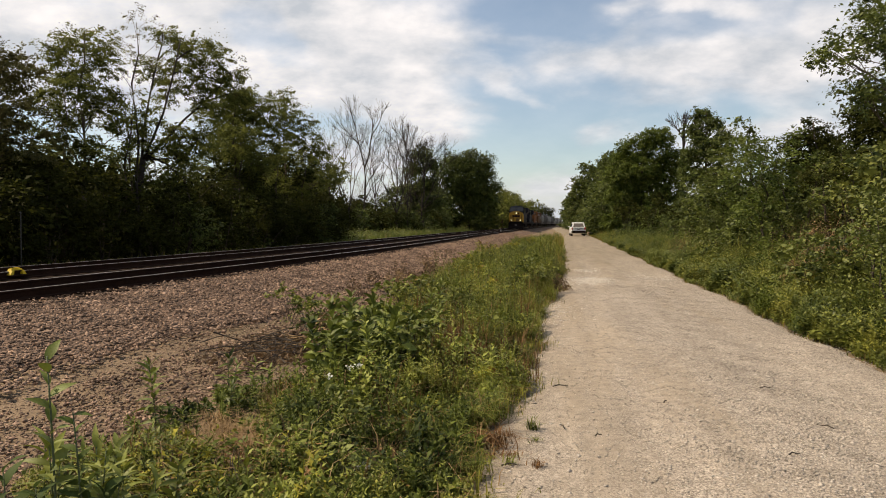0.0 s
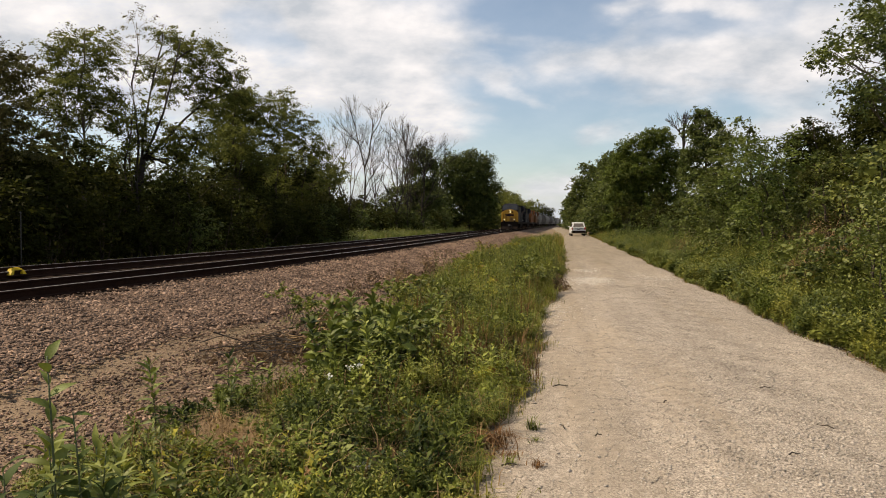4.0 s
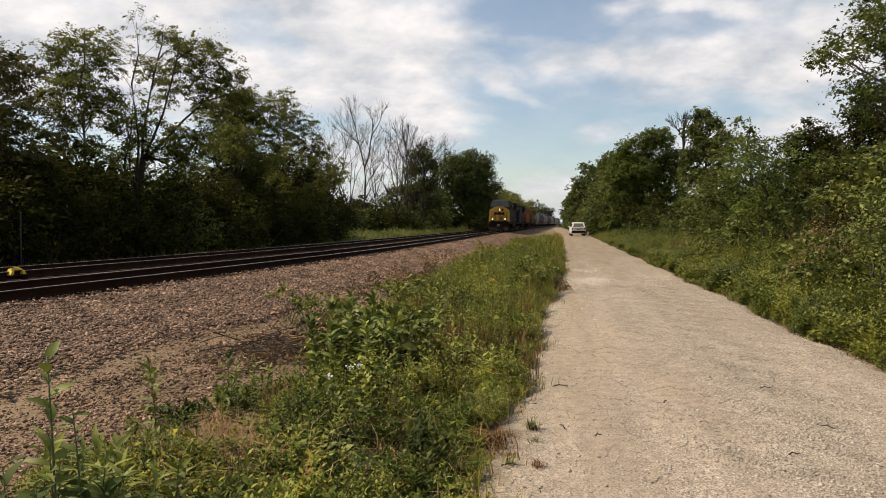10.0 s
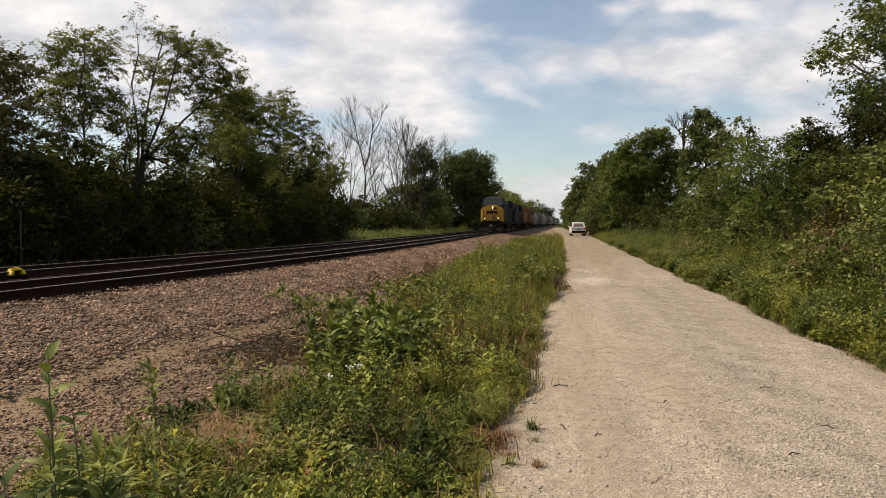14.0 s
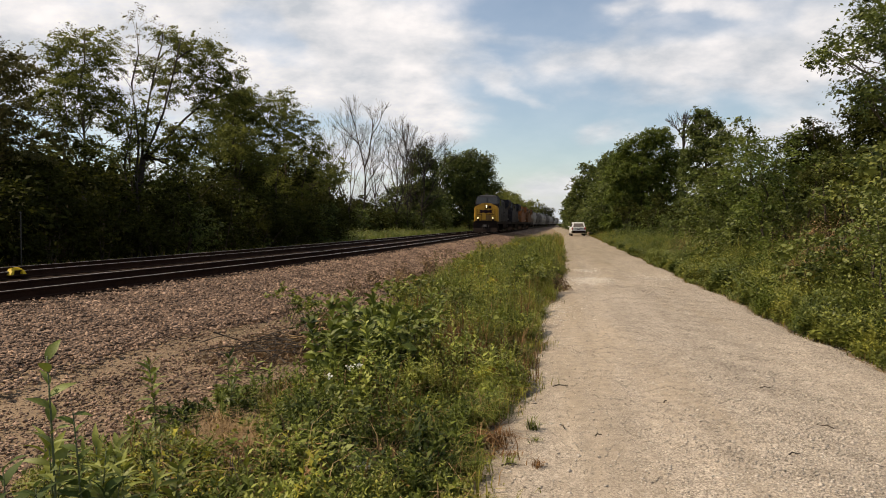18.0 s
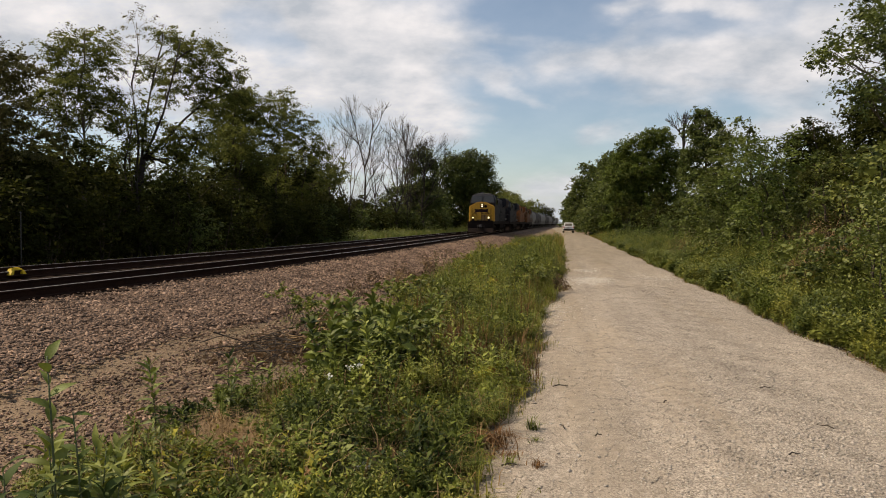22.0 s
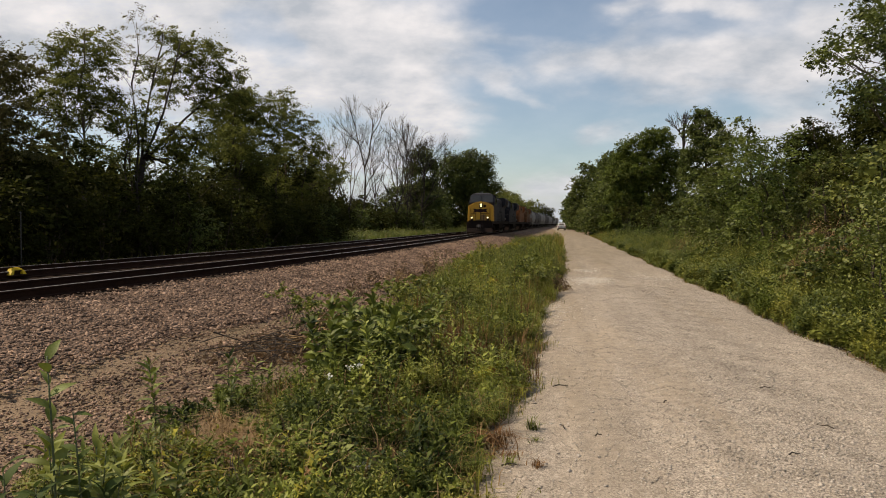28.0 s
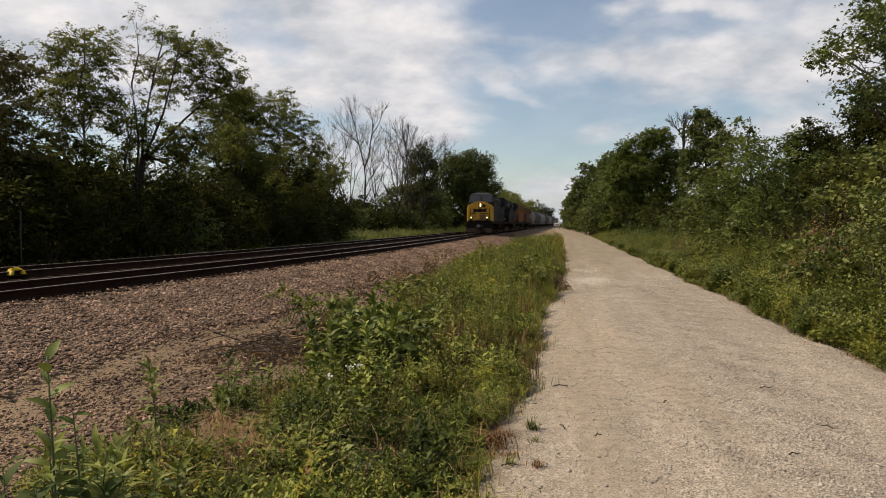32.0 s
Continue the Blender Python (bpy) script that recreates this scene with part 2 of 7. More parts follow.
def gravel_mat(name, stone_a, stone_b, sand, cell, patch, cover, rough=0.92, depth=0.02, lane=None, far_tone=None):
    """Packed stones as cells of their own tone, with sandy patches drawn out along the way."""
    m, nt, p = nodes_of(name)
    n, l = nt.nodes.new, nt.links.new
    co = n("ShaderNodeTexCoord")
    vo, v2 = n("ShaderNodeTexVoronoi"), n("ShaderNodeTexVoronoi")
    vo.inputs["Scale"].default_value, v2.inputs["Scale"].default_value = cell, cell * 2.3
    l(co.outputs["Object"], vo.inputs["Vector"])
    l(co.outputs["Object"], v2.inputs["Vector"])
    bw, bw2 = n("ShaderNodeSeparateColor"), n("ShaderNodeSeparateColor")
    l(vo.outputs["Color"], bw.inputs[0])
    l(v2.outputs["Color"], bw2.inputs[0])
    av = n("ShaderNodeMath")
    av.operation = "MULTIPLY_ADD"
    av.inputs[1].default_value = 0.45
    l(bw2.outputs["Red"], av.inputs[0])
    sc = n("ShaderNodeMath")
    sc.operation = "MULTIPLY"
    sc.inputs[1].default_value = 0.6
    l(bw.outputs["Red"], sc.inputs[0])
    l(sc.outputs[0], av.inputs[2])
    mix = n("ShaderNodeMix")
    mix.data_type = "RGBA"
    mix.inputs["A"].default_value, mix.inputs["B"].default_value = (*stone_a, 1), (*stone_b, 1)
    cr = n("ShaderNodeMapRange")
    cr.inputs["From Min"].default_value, cr.inputs["From Max"].default_value = 0.12, 0.90
    l(av.outputs[0], cr.inputs["Value"])
    l(cr.outputs[0], mix.inputs["Factor"])
    mp = n("ShaderNodeMapping")
    mp.inputs["Scale"].default_value = patch
    l(co.outputs["Object"], mp.inputs[0])
    no, fine = n("ShaderNodeTexNoise"), n("ShaderNodeTexNoise")
    no.inputs["Scale"].default_value, no.inputs["Detail"].default_value = 1.0, 7
    no.inputs["Roughness"].default_value = 0.62
    fine.inputs["Scale"].default_value, fine.inputs["Detail"].default_value = 9.0, 5
    l(mp.outputs[0], no.inputs["Vector"])
    l(co.outputs["Object"], fine.inputs["Vector"])
    mr = n("ShaderNodeMapRange")
    mr.inputs["From Min"].default_value, mr.inputs["From Max"].default_value = cover, cover + 0.16
    mr.inputs["To Max"].default_value = 0.85
    l(no.outputs["Fac"], mr.inputs["Value"])
    if lane:
        # one side of the way is ground to sand, the other keeps its stones
        sx, lr, ad = n("ShaderNodeSeparateXYZ"), n("ShaderNodeMapRange"), n("ShaderNodeMath")
        l(co.outputs["Object"], sx.inputs[0])
        lr.inputs["From Min"].default_value, lr.inputs["From Max"].default_value = lane
        lr.inputs["To Min"].default_value, lr.inputs["To Max"].default_value = 0.10, -0.10
        l(sx.outputs["X"], lr.inputs["Value"])
        l(no.outputs["Fac"], ad.inputs[0])
        l(lr.outputs[0], ad.inputs[1])
        l(ad.outputs[0], mr.inputs["Value"])
    m2 = n("ShaderNodeMix")
    m2.data_type = "RGBA"
    m2.inputs["B"].default_value = (*sand, 1)
    l(mix.outputs["Result"], m2.inputs["A"])
    l(mr.outputs[0], m2.inputs["Factor"])
    if far_tone:
        # further on the road turns browner and darker: colour, start and end along the way
        sy, pr, pa = n("ShaderNodeSeparateXYZ"), n("ShaderNodeMapRange"), n("ShaderNodeMath")
        l(co.outputs["Object"], sy.inputs[0])
        pa.operation = "MULTIPLY_ADD"
        pa.inputs[1].default_value = 26.0
        l(no.outputs["Fac"], pa.inputs[0])
        l(sy.outputs["Y"], pa.inputs[2])
        pr.inputs["From Min"].default_value, pr.inputs["From Max"].default_value = far_tone[1] + 13, far_tone[2] + 13
        pr.inputs["To Max"].default_value = 0.85
        l(pa.outputs[0], pr.inputs["Value"])
        m4 = n("ShaderNodeMix")
        m4.data_type = "RGBA"
        m4.inputs["B"].default_value = (*far_tone[0], 1)
        l(m2.outputs["Result"], m4.inputs["A"])
        l(pr.outputs[0], m4.inputs["Factor"])
        m2 = m4
    hs = n("ShaderNodeHueSaturation")
    vv = n("ShaderNodeMapRange")
    vv.inputs["From Min"].default_value, vv.inputs["From Max"].default_value = 0.3, 0.7
    vv.inputs["To Min"].default_value, vv.inputs["To Max"].default_value = 0.82, 1.16
    l(fine.outputs["Fac"], vv.inputs["Value"])
    # broad worn and whitened stretches drawn out along the way
    wide, wr, wm = n("ShaderNodeTexNoise"), n("ShaderNodeMapRange"), n("ShaderNodeMath")
    wide.inputs["Scale"].default_value, wide.inputs["Detail"].default_value = 2.6, 6
    l(mp.outputs[0], wide.inputs["Vector"])
    wr.inputs["From Min"].default_value, wr.inputs["From Max"].default_value = 0.33, 0.67
    wr.inputs["To Min"].default_value, wr.inputs["To Max"].default_value = 0.90, 1.16
    l(wide.outputs["Fac"], wr.inputs["Value"])
    wm.operation = "MULTIPLY"
    l(vv.outputs[0], wm.inputs[0])
    l(wr.outputs[0], wm.inputs[1])
    l(wm.outputs[0], hs.inputs["Value"])
    l(m2.outputs["Result"], hs.inputs["Color"])
    l(hs.outputs["Color"], p.inputs["Base Color"])
    p.inputs["Roughness"].default_value = rough
    p.inputs["Specular IOR Level"].default_value = 0.2
    bp = n("ShaderNodeBump")
    bp.inputs["Strength"].default_value, bp.inputs["Distance"].default_value = 0.9, depth
    bp.invert = True
    l(vo.outputs["Distance"], bp.inputs["Height"])
    l(bp.outputs[0], p.inputs["Normal"])
    return m


def leaf_mat(name, a, b, dry=None, dry_part=0.0, through=0.35, gloss=0.12):
    """Leaf colour that varies from leaf to leaf and over the plant, with light coming through the blade."""
    m, nt, p = nodes_of(name)
    n, l = nt.nodes.new, nt.links.new
    g, co = n("ShaderNodeNewGeometry"), n("ShaderNodeTexCoord")
    no = n("ShaderNodeTexNoise")
    no.inputs["Scale"].default_value, no.inputs["Detail"].default_value = 1.1, 4
    no.inputs["Roughness"].default_value = 0.78
    l(g.outputs["Position"], no.inputs["Vector"])
    half = n("ShaderNodeMath")
    half.operation = "MULTIPLY_ADD"
    half.inputs[1].default_value, half.inputs[2].default_value = 3.0, -1.25
    l(no.outputs["Fac"], half.inputs[0])
    av = n("ShaderNodeMath")
    av.operation = "MULTIPLY_ADD"
    av.inputs[1].default_value = 0.55
    l(g.outputs["Random Per Island"], av.inputs[0])
    l(half.outputs[0], av.inputs[2])
    av.use_clamp = True
    mix = n("ShaderNodeMix")
    mix.data_type = "RGBA"
    mix.inputs["A"].default_value, mix.inputs["B"].default_value = (*a, 1), (*b, 1)
    l(av.outputs[0], mix.inputs["Factor"])
    colour = mix.outputs["Result"]
    if dry is not None:
        gt = n("ShaderNodeMath")
        gt.operation = "GREATER_THAN"
        gt.inputs[1].default_value = 1 - dry_part
        wn = n("ShaderNodeTexWhiteNoise")
        wn.noise_dimensions = "1D"
        l(g.outputs["Random Per Island"], wn.inputs["W"])
        l(wn.outputs["Value"], gt.inputs[0])
        m2 = n("ShaderNodeMix")
        m2.data_type = "RGBA"
        m2.inputs["B"].default_value = (*dry, 1)
        l(colour, m2.inputs["A"])
        l(gt.outputs[0], m2.inputs["Factor"])
        colour = m2.outputs["Result"]
    l(colour, p.inputs["Base Color"])
    p.inputs["Roughness"].default_value = 0.62 if gloss < 0.2 else 0.55
    p.inputs["Specular IOR Level"].default_value = gloss
    tr = n("ShaderNodeBsdfTranslucent")
    l(colour, tr.inputs["Color"])
    ms = n("ShaderNodeMixShader")
    ms.inputs[0].default_value = through
    l(p.outputs[0], ms.inputs[1])
    l(tr.outputs[0], ms.inputs[2])
    l(ms.outputs[0], nt.nodes["Material Output"].inputs["Surface"])
    return m


def glow_mat(name, colour, strength):
    m, nt, p = nodes_of(name)
    p.inputs["Base Color"].default_value = (*colour, 1)
    p.inputs["Emission Color"].default_value = (*colour, 1)
    p.inputs["Emission Strength"].default_value = strength
    return m


def paint(name, colour, rough=0.4, grime=(0.06, 0.05, 0.04), amount=0.6, metal=0.0):
    d = tuple(c * (1 - amount * 0.5) + g * amount * 0.5 for c, g in zip(colour, grime))
    return rough_mat(name, colour, d, scale=0.9, fine=14, rough=rough, metal=metal, bump=0.05, bump_d=0.004, dirt=tuple(c * 0.75 + g * 0.25 for c, g in zip(colour, grime)))


M_GROUND = rough_mat("soil_and_thatch", (0.115, 0.08, 0.05), (0.24, 0.172, 0.112), 0.9, 30, 0.95, bump=0.9, bump_d=0.03, dirt=(0.10, 0.078, 0.042))
M_ROAD = gravel_mat("limestone_gravel_road", (0.125, 0.103, 0.081), (0.42, 0.365, 0.303), (0.280, 0.230, 0.174), 85.0, (0.9, 0.12, 1.0), 0.49, depth=0.006, lane=(0.2, 2.6), far_tone=((0.19, 0.156, 0.112), 12.0, 34.0))
M_BALLAST = gravel_mat("crushed_stone_bed", (0.022, 0.013, 0.009), (0.21, 0.138, 0.099), (0.20, 0.132, 0.083), 19.0, (0.9, 0.12, 1.0), 0.60, depth=0.05)
M_STONE = rough_mat("crushed_stone", (0.060, 0.036, 0.025), (0.33, 0.222, 0.158), 2.0, 50, 0.9, bump=0.3, bump_d=0.004, island=0.72)
M_PEBBLE = rough_mat("limestone_pebble", (0.19, 0.162, 0.135), (0.46, 0.41, 0.35), 3.0, 70, 0.9, bump=0.2, bump_d=0.003, island=0.3)
M_TIE = rough_mat("creosoted_timber", (0.018, 0.012, 0.009), (0.045, 0.031, 0.022), 2.0, 30, 0.95, bump=0.6, bump_d=0.01, dirt=(0.05, 0.036, 0.026))
M_RAIL_SIDE = rough_mat("rusted_rail_steel", (0.014, 0.007, 0.005), (0.034, 0.017, 0.011), 3.0, 40, 0.9, bump=0.2)
M_RAIL_TOP = rough_mat("polished_rail_head", (0.22, 0.19, 0.17), (0.40, 0.36, 0.33), 0.5, 12, 0.34, metal=0.6, bump=0.03, bump_d=0.002)
for m in (M_TIE, M_RAIL_SIDE):
    m.node_tree.nodes["Principled BSDF"].inputs["Specular IOR Level"].default_value = 0.05
M_BARK = rough_mat("bark", (0.035, 0.027, 0.02), (0.09, 0.072, 0.055), 3.0, 22, 0.92, bump=0.8, bump_d=0.03)
M_DEADWOOD = rough_mat("grey_deadwood", (0.018, 0.014, 0.012), (0.045, 0.037, 0.032), 3.0, 22, 0.95, bump=0.5, bump_d=0.02)
M_LEAF_TREE = leaf_mat("tree_leaf", (0.036, 0.050, 0.013), (0.190, 0.205, 0.048), through=0.48, gloss=0.12)
# used for dark trees and for undergrowth, where shade is put into the colour
M_LEAF_DARK = leaf_mat("dark_tree_and_shade_leaf", (0.009, 0.012, 0.003), (0.054, 0.060, 0.013), through=0.4, gloss=0.05)
M_LEAF_BANK = leaf_mat("bank_leaf", (0.018, 0.032, 0.007), (0.155, 0.182, 0.037), through=0.24, gloss=0.3)
M_LEAF_DEEP = leaf_mat("deep_green_leaf", (0.018, 0.032, 0.009), (0.135, 0.165, 0.040), through=0.32, gloss=0.2)
M_LEAF_FEATHERY = leaf_mat("feathery_leaflet", (0.030, 0.052, 0.010), (0.155, 0.195, 0.040), through=0.36, gloss=0.2)
M_LEAF_THIN = leaf_mat("thin_crown_leaf", (0.045, 0.046, 0.016), (0.13, 0.12, 0.042))
M_WEED = leaf_mat("weed_leaf", (0.018, 0.033, 0.006), (0.250, 0.275, 0.050), through=0.18, gloss=0.25)
# dark kind of weed; shade among the plants is put into this colour too
M_WEED_DARK = leaf_mat("dark_and_shade_weed_leaf", (0.011, 0.022, 0.004), (0.125, 0.155, 0.028), through=0.18)
M_WEED_OLIVE = leaf_mat("olive_weed_leaf", (0.030, 0.042, 0.006), (0.33, 0.300, 0.048), dry=(0.22, 0.12, 0.05), dry_part=0.07, through=0.2)
M_GRASS = leaf_mat("grass_blade", (0.022, 0.034, 0.005), (0.265, 0.250, 0.046), dry=(0.27, 0.165, 0.07), dry_part=0.13, through=0.22)
M_TUSSOCK = leaf_mat("tussock_blade", (0.022, 0.038, 0.007), (0.230, 0.255, 0.052), dry=(0.26, 0.16, 0.07), dry_part=0.08, through=0.2)
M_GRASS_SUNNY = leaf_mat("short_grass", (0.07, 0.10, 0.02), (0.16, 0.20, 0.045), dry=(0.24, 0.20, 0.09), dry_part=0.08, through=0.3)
# lighter twin of the bank leaf, with sunlight put into its colour
M_LEAF_LIGHT = leaf_mat("sunlit_tone_bank_leaf", (0.038, 0.062, 0.014), (0.205, 0.222, 0.048), through=0.26, gloss=0.3)
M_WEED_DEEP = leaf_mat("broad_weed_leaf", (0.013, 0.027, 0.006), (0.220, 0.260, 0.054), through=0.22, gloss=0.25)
# yellowish leaf, part of its brightness standing in for sunlight
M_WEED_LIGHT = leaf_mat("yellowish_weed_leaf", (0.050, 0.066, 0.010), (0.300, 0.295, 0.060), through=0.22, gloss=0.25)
M_BROWN_GRASS = leaf_mat("withered_brown_blade", (0.070, 0.036, 0.016), (0.24, 0.130, 0.055), through=0.3)
M_WEED_NEAR = leaf_mat("milkweed_leaf", (0.030, 0.052, 0.014), (0.110, 0.148, 0.038), through=0.3, gloss=0.1)
M_STRAW = leaf_mat("dry_stalk", (0.17, 0.108, 0.052), (0.33, 0.225, 0.118), through=0.15)
M_STEM = rough_mat("green_stem", (0.035, 0.055, 0.018), (0.08, 0.10, 0.04), 5, 60, 0.7, bump=0.1)
M_PETAL = rough_mat("white_petal", (0.72, 0.73, 0.68), (0.82, 0.82, 0.78), 5, 60, 0.7, bump=0.0)

# ---- foliage helpers ----
def unit(v):
    return v / (np.linalg.norm(v, axis=-1, keepdims=True) + 1e-6)


def leaf_cloud(name, pts, size, mat, rng, width=0.5, droop=0.2, spread=0.3, along=None, flat=0.55):
    """Folded, pointed leaves, one at each point; along: the way each leaf points, its face turned mostly to the sky."""
    pts = np.asarray(pts, dtype=np.float32)
    k = len(pts)
    if along is None:
        d = rng.normal(size=(k, 3))
        d[:, 2] = d[:, 2] * 0.6 - droop
        d = unit(d)
        u = rng.normal(size=(k, 3))
        u[:, 2] *= 0.6
        s = unit(np.cross(d, u))
    else:
        d = unit(along + rng.normal(size=(k, 3)) * 0.32)
        s = unit(np.cross(d, rng.normal(size=(k, 3)) * 0.6 + (0, 0, flat)))
    nrm = np.cross(s, d)
    nrm *= np.where(nrm[:, 2:] < 0, -1, 1)
    ln = (size * np.exp(rng.normal(0, spread, k)))[:, None]
    w = ln * width * 0.5
    co = np.empty((k, 4, 3), dtype=np.float32)
    co[:, 0] = pts - d * ln * 0.5
    co[:, 1] = pts + s * w + nrm * w * 0.35 - d * ln * 0.05
    co[:, 2] = pts + d * ln * 0.5 - nrm * ln * 0.08
    co[:, 3] = pts - s * w + nrm * w * 0.35 - d * ln * 0.05
    return mesh_np(name, co.reshape(-1, 3), np.arange(4 * k), 4, mat)


def crown_points(lobes, rng, sprays=26, per=30, spray_r=0.32, hollow=0.5, thick=0.24, squash=0.8):
    """Leaf places and the ways they point: flat drooping sprays that reach out of the lobes (x, y, z, r), with gaps between them."""
    out, ways = [], []
    for x, y, z, r in lobes:
        m = max(5, int(sprays * (r / 0.9) ** 2))
        v = unit(rng.normal(size=(m, 3)))
        rad = r * (hollow + (1.12 - hollow) * rng.random(m) ** 0.7)
        c = v * rad[:, None] * (1, 1, squash) + (x, y, z)
        sr = spray_r * np.exp(rng.normal(0, 0.35, m))
        o = v * (1, 1, 0.35) + rng.normal(size=(m, 3)) * (0.45, 0.45, 0.2)
        o[:, 2] += 0.05
        o = unit(o)
        side = unit(np.cross(o, np.array((0.0, 0.0, 1.0)) + rng.normal(size=(m, 3)) * 0.25))
        up = np.cross(side, o)
        a = rng.random((m, per)) * 2.0 - 0.8
        b = rng.normal(size=(m, per)) * 0.42 * (1.0 - 0.35 * a)
        h = rng.normal(size=(m, per)) * thick - 0.22 * np.maximum(a, 0) ** 2 - 0.25 * b ** 2
        q = (a[..., None] * o[:, None] + b[..., None] * side[:, None] + h[..., None] * up[:, None]) * sr[:, None, None]
        out.append((c[:, None, :] + q).reshape(-1, 3))
        w = 0.75 * o[:, None] + np.sign(b)[..., None] * 0.8 * side[:, None] - np.array((0, 0, 0.25))
        ways.append(unit(w).reshape(-1, 3))
    return np.concatenate(out), np.concatenate(ways)


def crown_mesh(lobes, rng, sprays, per, spray_r, hollow, leaf, mat, width, thick=0.24):
    pts, ways = crown_points(lobes, rng, sprays, per, spray_r, hollow, thick)
    return leaf_cloud("crown", pts, leaf, mat, rng, width, along=ways)


def forked_wood(name, trunk, boughs, lobes, rng, mat):
    """A trunk that forks into heavy boughs; thin branches leave them for the lobes."""
    bm = bmesh.new()
    add_tube(bm, trunk, [0.22, 0.17, 0.15, 0.13][: len(trunk)], 9)
    spots = []
    for b in boughs:
        b = [Vector(p) for p in b]
        add_tube(bm, b, [0.062 * (1 - 0.8 * i / (len(b) - 1)) + 0.012 for i in range(len(b))], 7)
        spots += [p.lerp(q, f) for p, q in zip(b, b[1:]) for f in (0.3, 0.9)]
    for x, y, z, r in lobes:
        e = Vector((x, y, z))
        a = min((s for s in spots if s.z < z + 0.1), key=lambda s: (s - e).length, default=spots[0])
        m = a.lerp(e, 0.5) + Vector((rng.normal() * 0.15, rng.normal() * 0.15, 0.12))
        add_tube(bm, [a, m, e], [0.045, 0.03, 0.012], 5)
        for _ in range(4):
            t = e + Vector((rng.normal(), rng.normal(), rng.normal() * 0.7)).normalized() * r * 0.95
            s = m.lerp(e, rng.random())
            add_tube(bm, [s, s.lerp(t, 0.6) + Vector((0, 0, 0.08)), t], [0.016, 0.011, 0.004], 4)
    return finish(bm, name, mat, True)


def wood(name, height, radius, lobes, rng, mat, lean=(0, 0), limbs=True, base_z=0.0, twigs=0):
    """Trunk and limbs that reach into the lobes."""
    bm = bmesh.new()
    top = height
    path = []
    for i in range(9):
        f = i / 8
        path.append(Vector((lean[0] * f * f + 0.09 * math.sin(2.1 * i + height) * f * 2, lean[1] * f * f + 0.08 * math.cos(1.7 * i) * f * 2, base_z - 0.15 + (top - base_z) * f)))
    add_tube(bm, path, [radius * (1.35 if i == 0 else 1 - 0.85 * i / 8) for i in range(9)], 8)
    if limbs:
        for x, y, z, r in lobes:
            zf = min(0.93, max(0.12, (z - base_z - 0.6 * math.hypot(x, y) - 0.5 * r) / (top - base_z)))
            j = zf * 8
            a = path[int(j)].lerp(path[min(8, int(j) + 1)], j - int(j))
            e = Vector((x, y, z + 0.3 * r))
            mid = a.lerp(e, 0.5) + Vector((rng.normal() * 0.12, rng.normal() * 0.12, 0.18 * (e - a).length * 0.5))
            rr = radius * (1 - 0.85 * zf) * 0.38
            add_tube(bm, [a, mid, e], [rr, rr * 0.6, rr * 0.15], 5)
            for _ in range(3 + twigs):
                dv = Vector((rng.normal(), rng.normal(), rng.normal() * 0.7)).normalized() * r * 0.95
                s = mid.lerp(e, rng.random())
                add_tube(bm, [s, s.lerp(Vector((x, y, z)) + dv, 0.6) + Vector((0, 0, 0.1)), Vector((x, y, z)) + dv], [rr * 0.3, rr * 0.2, rr * 0.07], 4)
    return finish(bm, name, mat, True)


def tree(x, y, lobes, label, height=None, radius=0.16, leaf=0.13, sprays=26, per=30, spray_r=0.32, mat=None, seed=1, hollow=0.5, lean=(0, 0), base=None, group="", bark=None, name="tree", width=0.5, fork=None, thick=0.24):
    rng = np.random.default_rng(seed)
    b = gz(x, y) if base is None else base
    top = height if height else max(l[2] + l[3] * 0.4 for l in lobes) - b
    ob = thing(name, pose(x, y, b), label, name.replace("_", " "), group)
    local = [(lx, ly, lz - b, r) for lx, ly, lz, r in lobes]
    part("trunk", forked_wood("trunk", fork[0], fork[1], local, rng, bark or M_BARK) if fork else wood("trunk", top, radius, local, rng, bark or M_BARK, lean), None, ob)
    part("crown", crown_mesh(local, rng, sprays, per, spray_r, hollow, leaf, mat or M_LEAF_TREE, width, thick), None, ob)
    return ob


def bush(x, y, lobes, label, leaf=0.1, sprays=26, per=30, spray_r=0.28, mat=None, seed=1, group="", hollow=0.35, name="bush", width=0.55):
    """Stems from one root, and a leafy crown down to the ground; lobes relative to the root."""
    rng = np.random.default_rng(seed)
    b = gz(x, y)
    ob = thing(name, pose(x, y, b), label, name.replace("_", " "), group)
    bm = bmesh.new()
    k = min(1.0, max(l[2] for l in lobes) / 2.5)
    for lx, ly, lz, r in lobes:
        e = Vector((lx, ly, lz))
        a = Vector((lx * 0.15, ly * 0.15, -0.1))
        add_tube(bm, [a, a.lerp(e, 0.5) + Vector((rng.normal() * 0.1, rng.normal() * 0.1, 0.2)), e], [0.04 * k, 0.028 * k, 0.01 * k], 5)
    part("root_stock", bm, M_BARK, ob)
    part("crown", crown_mesh(lobes, rng, sprays, per, spray_r, hollow, leaf, mat or M_LEAF_BANK, width), None, ob)
    return ob


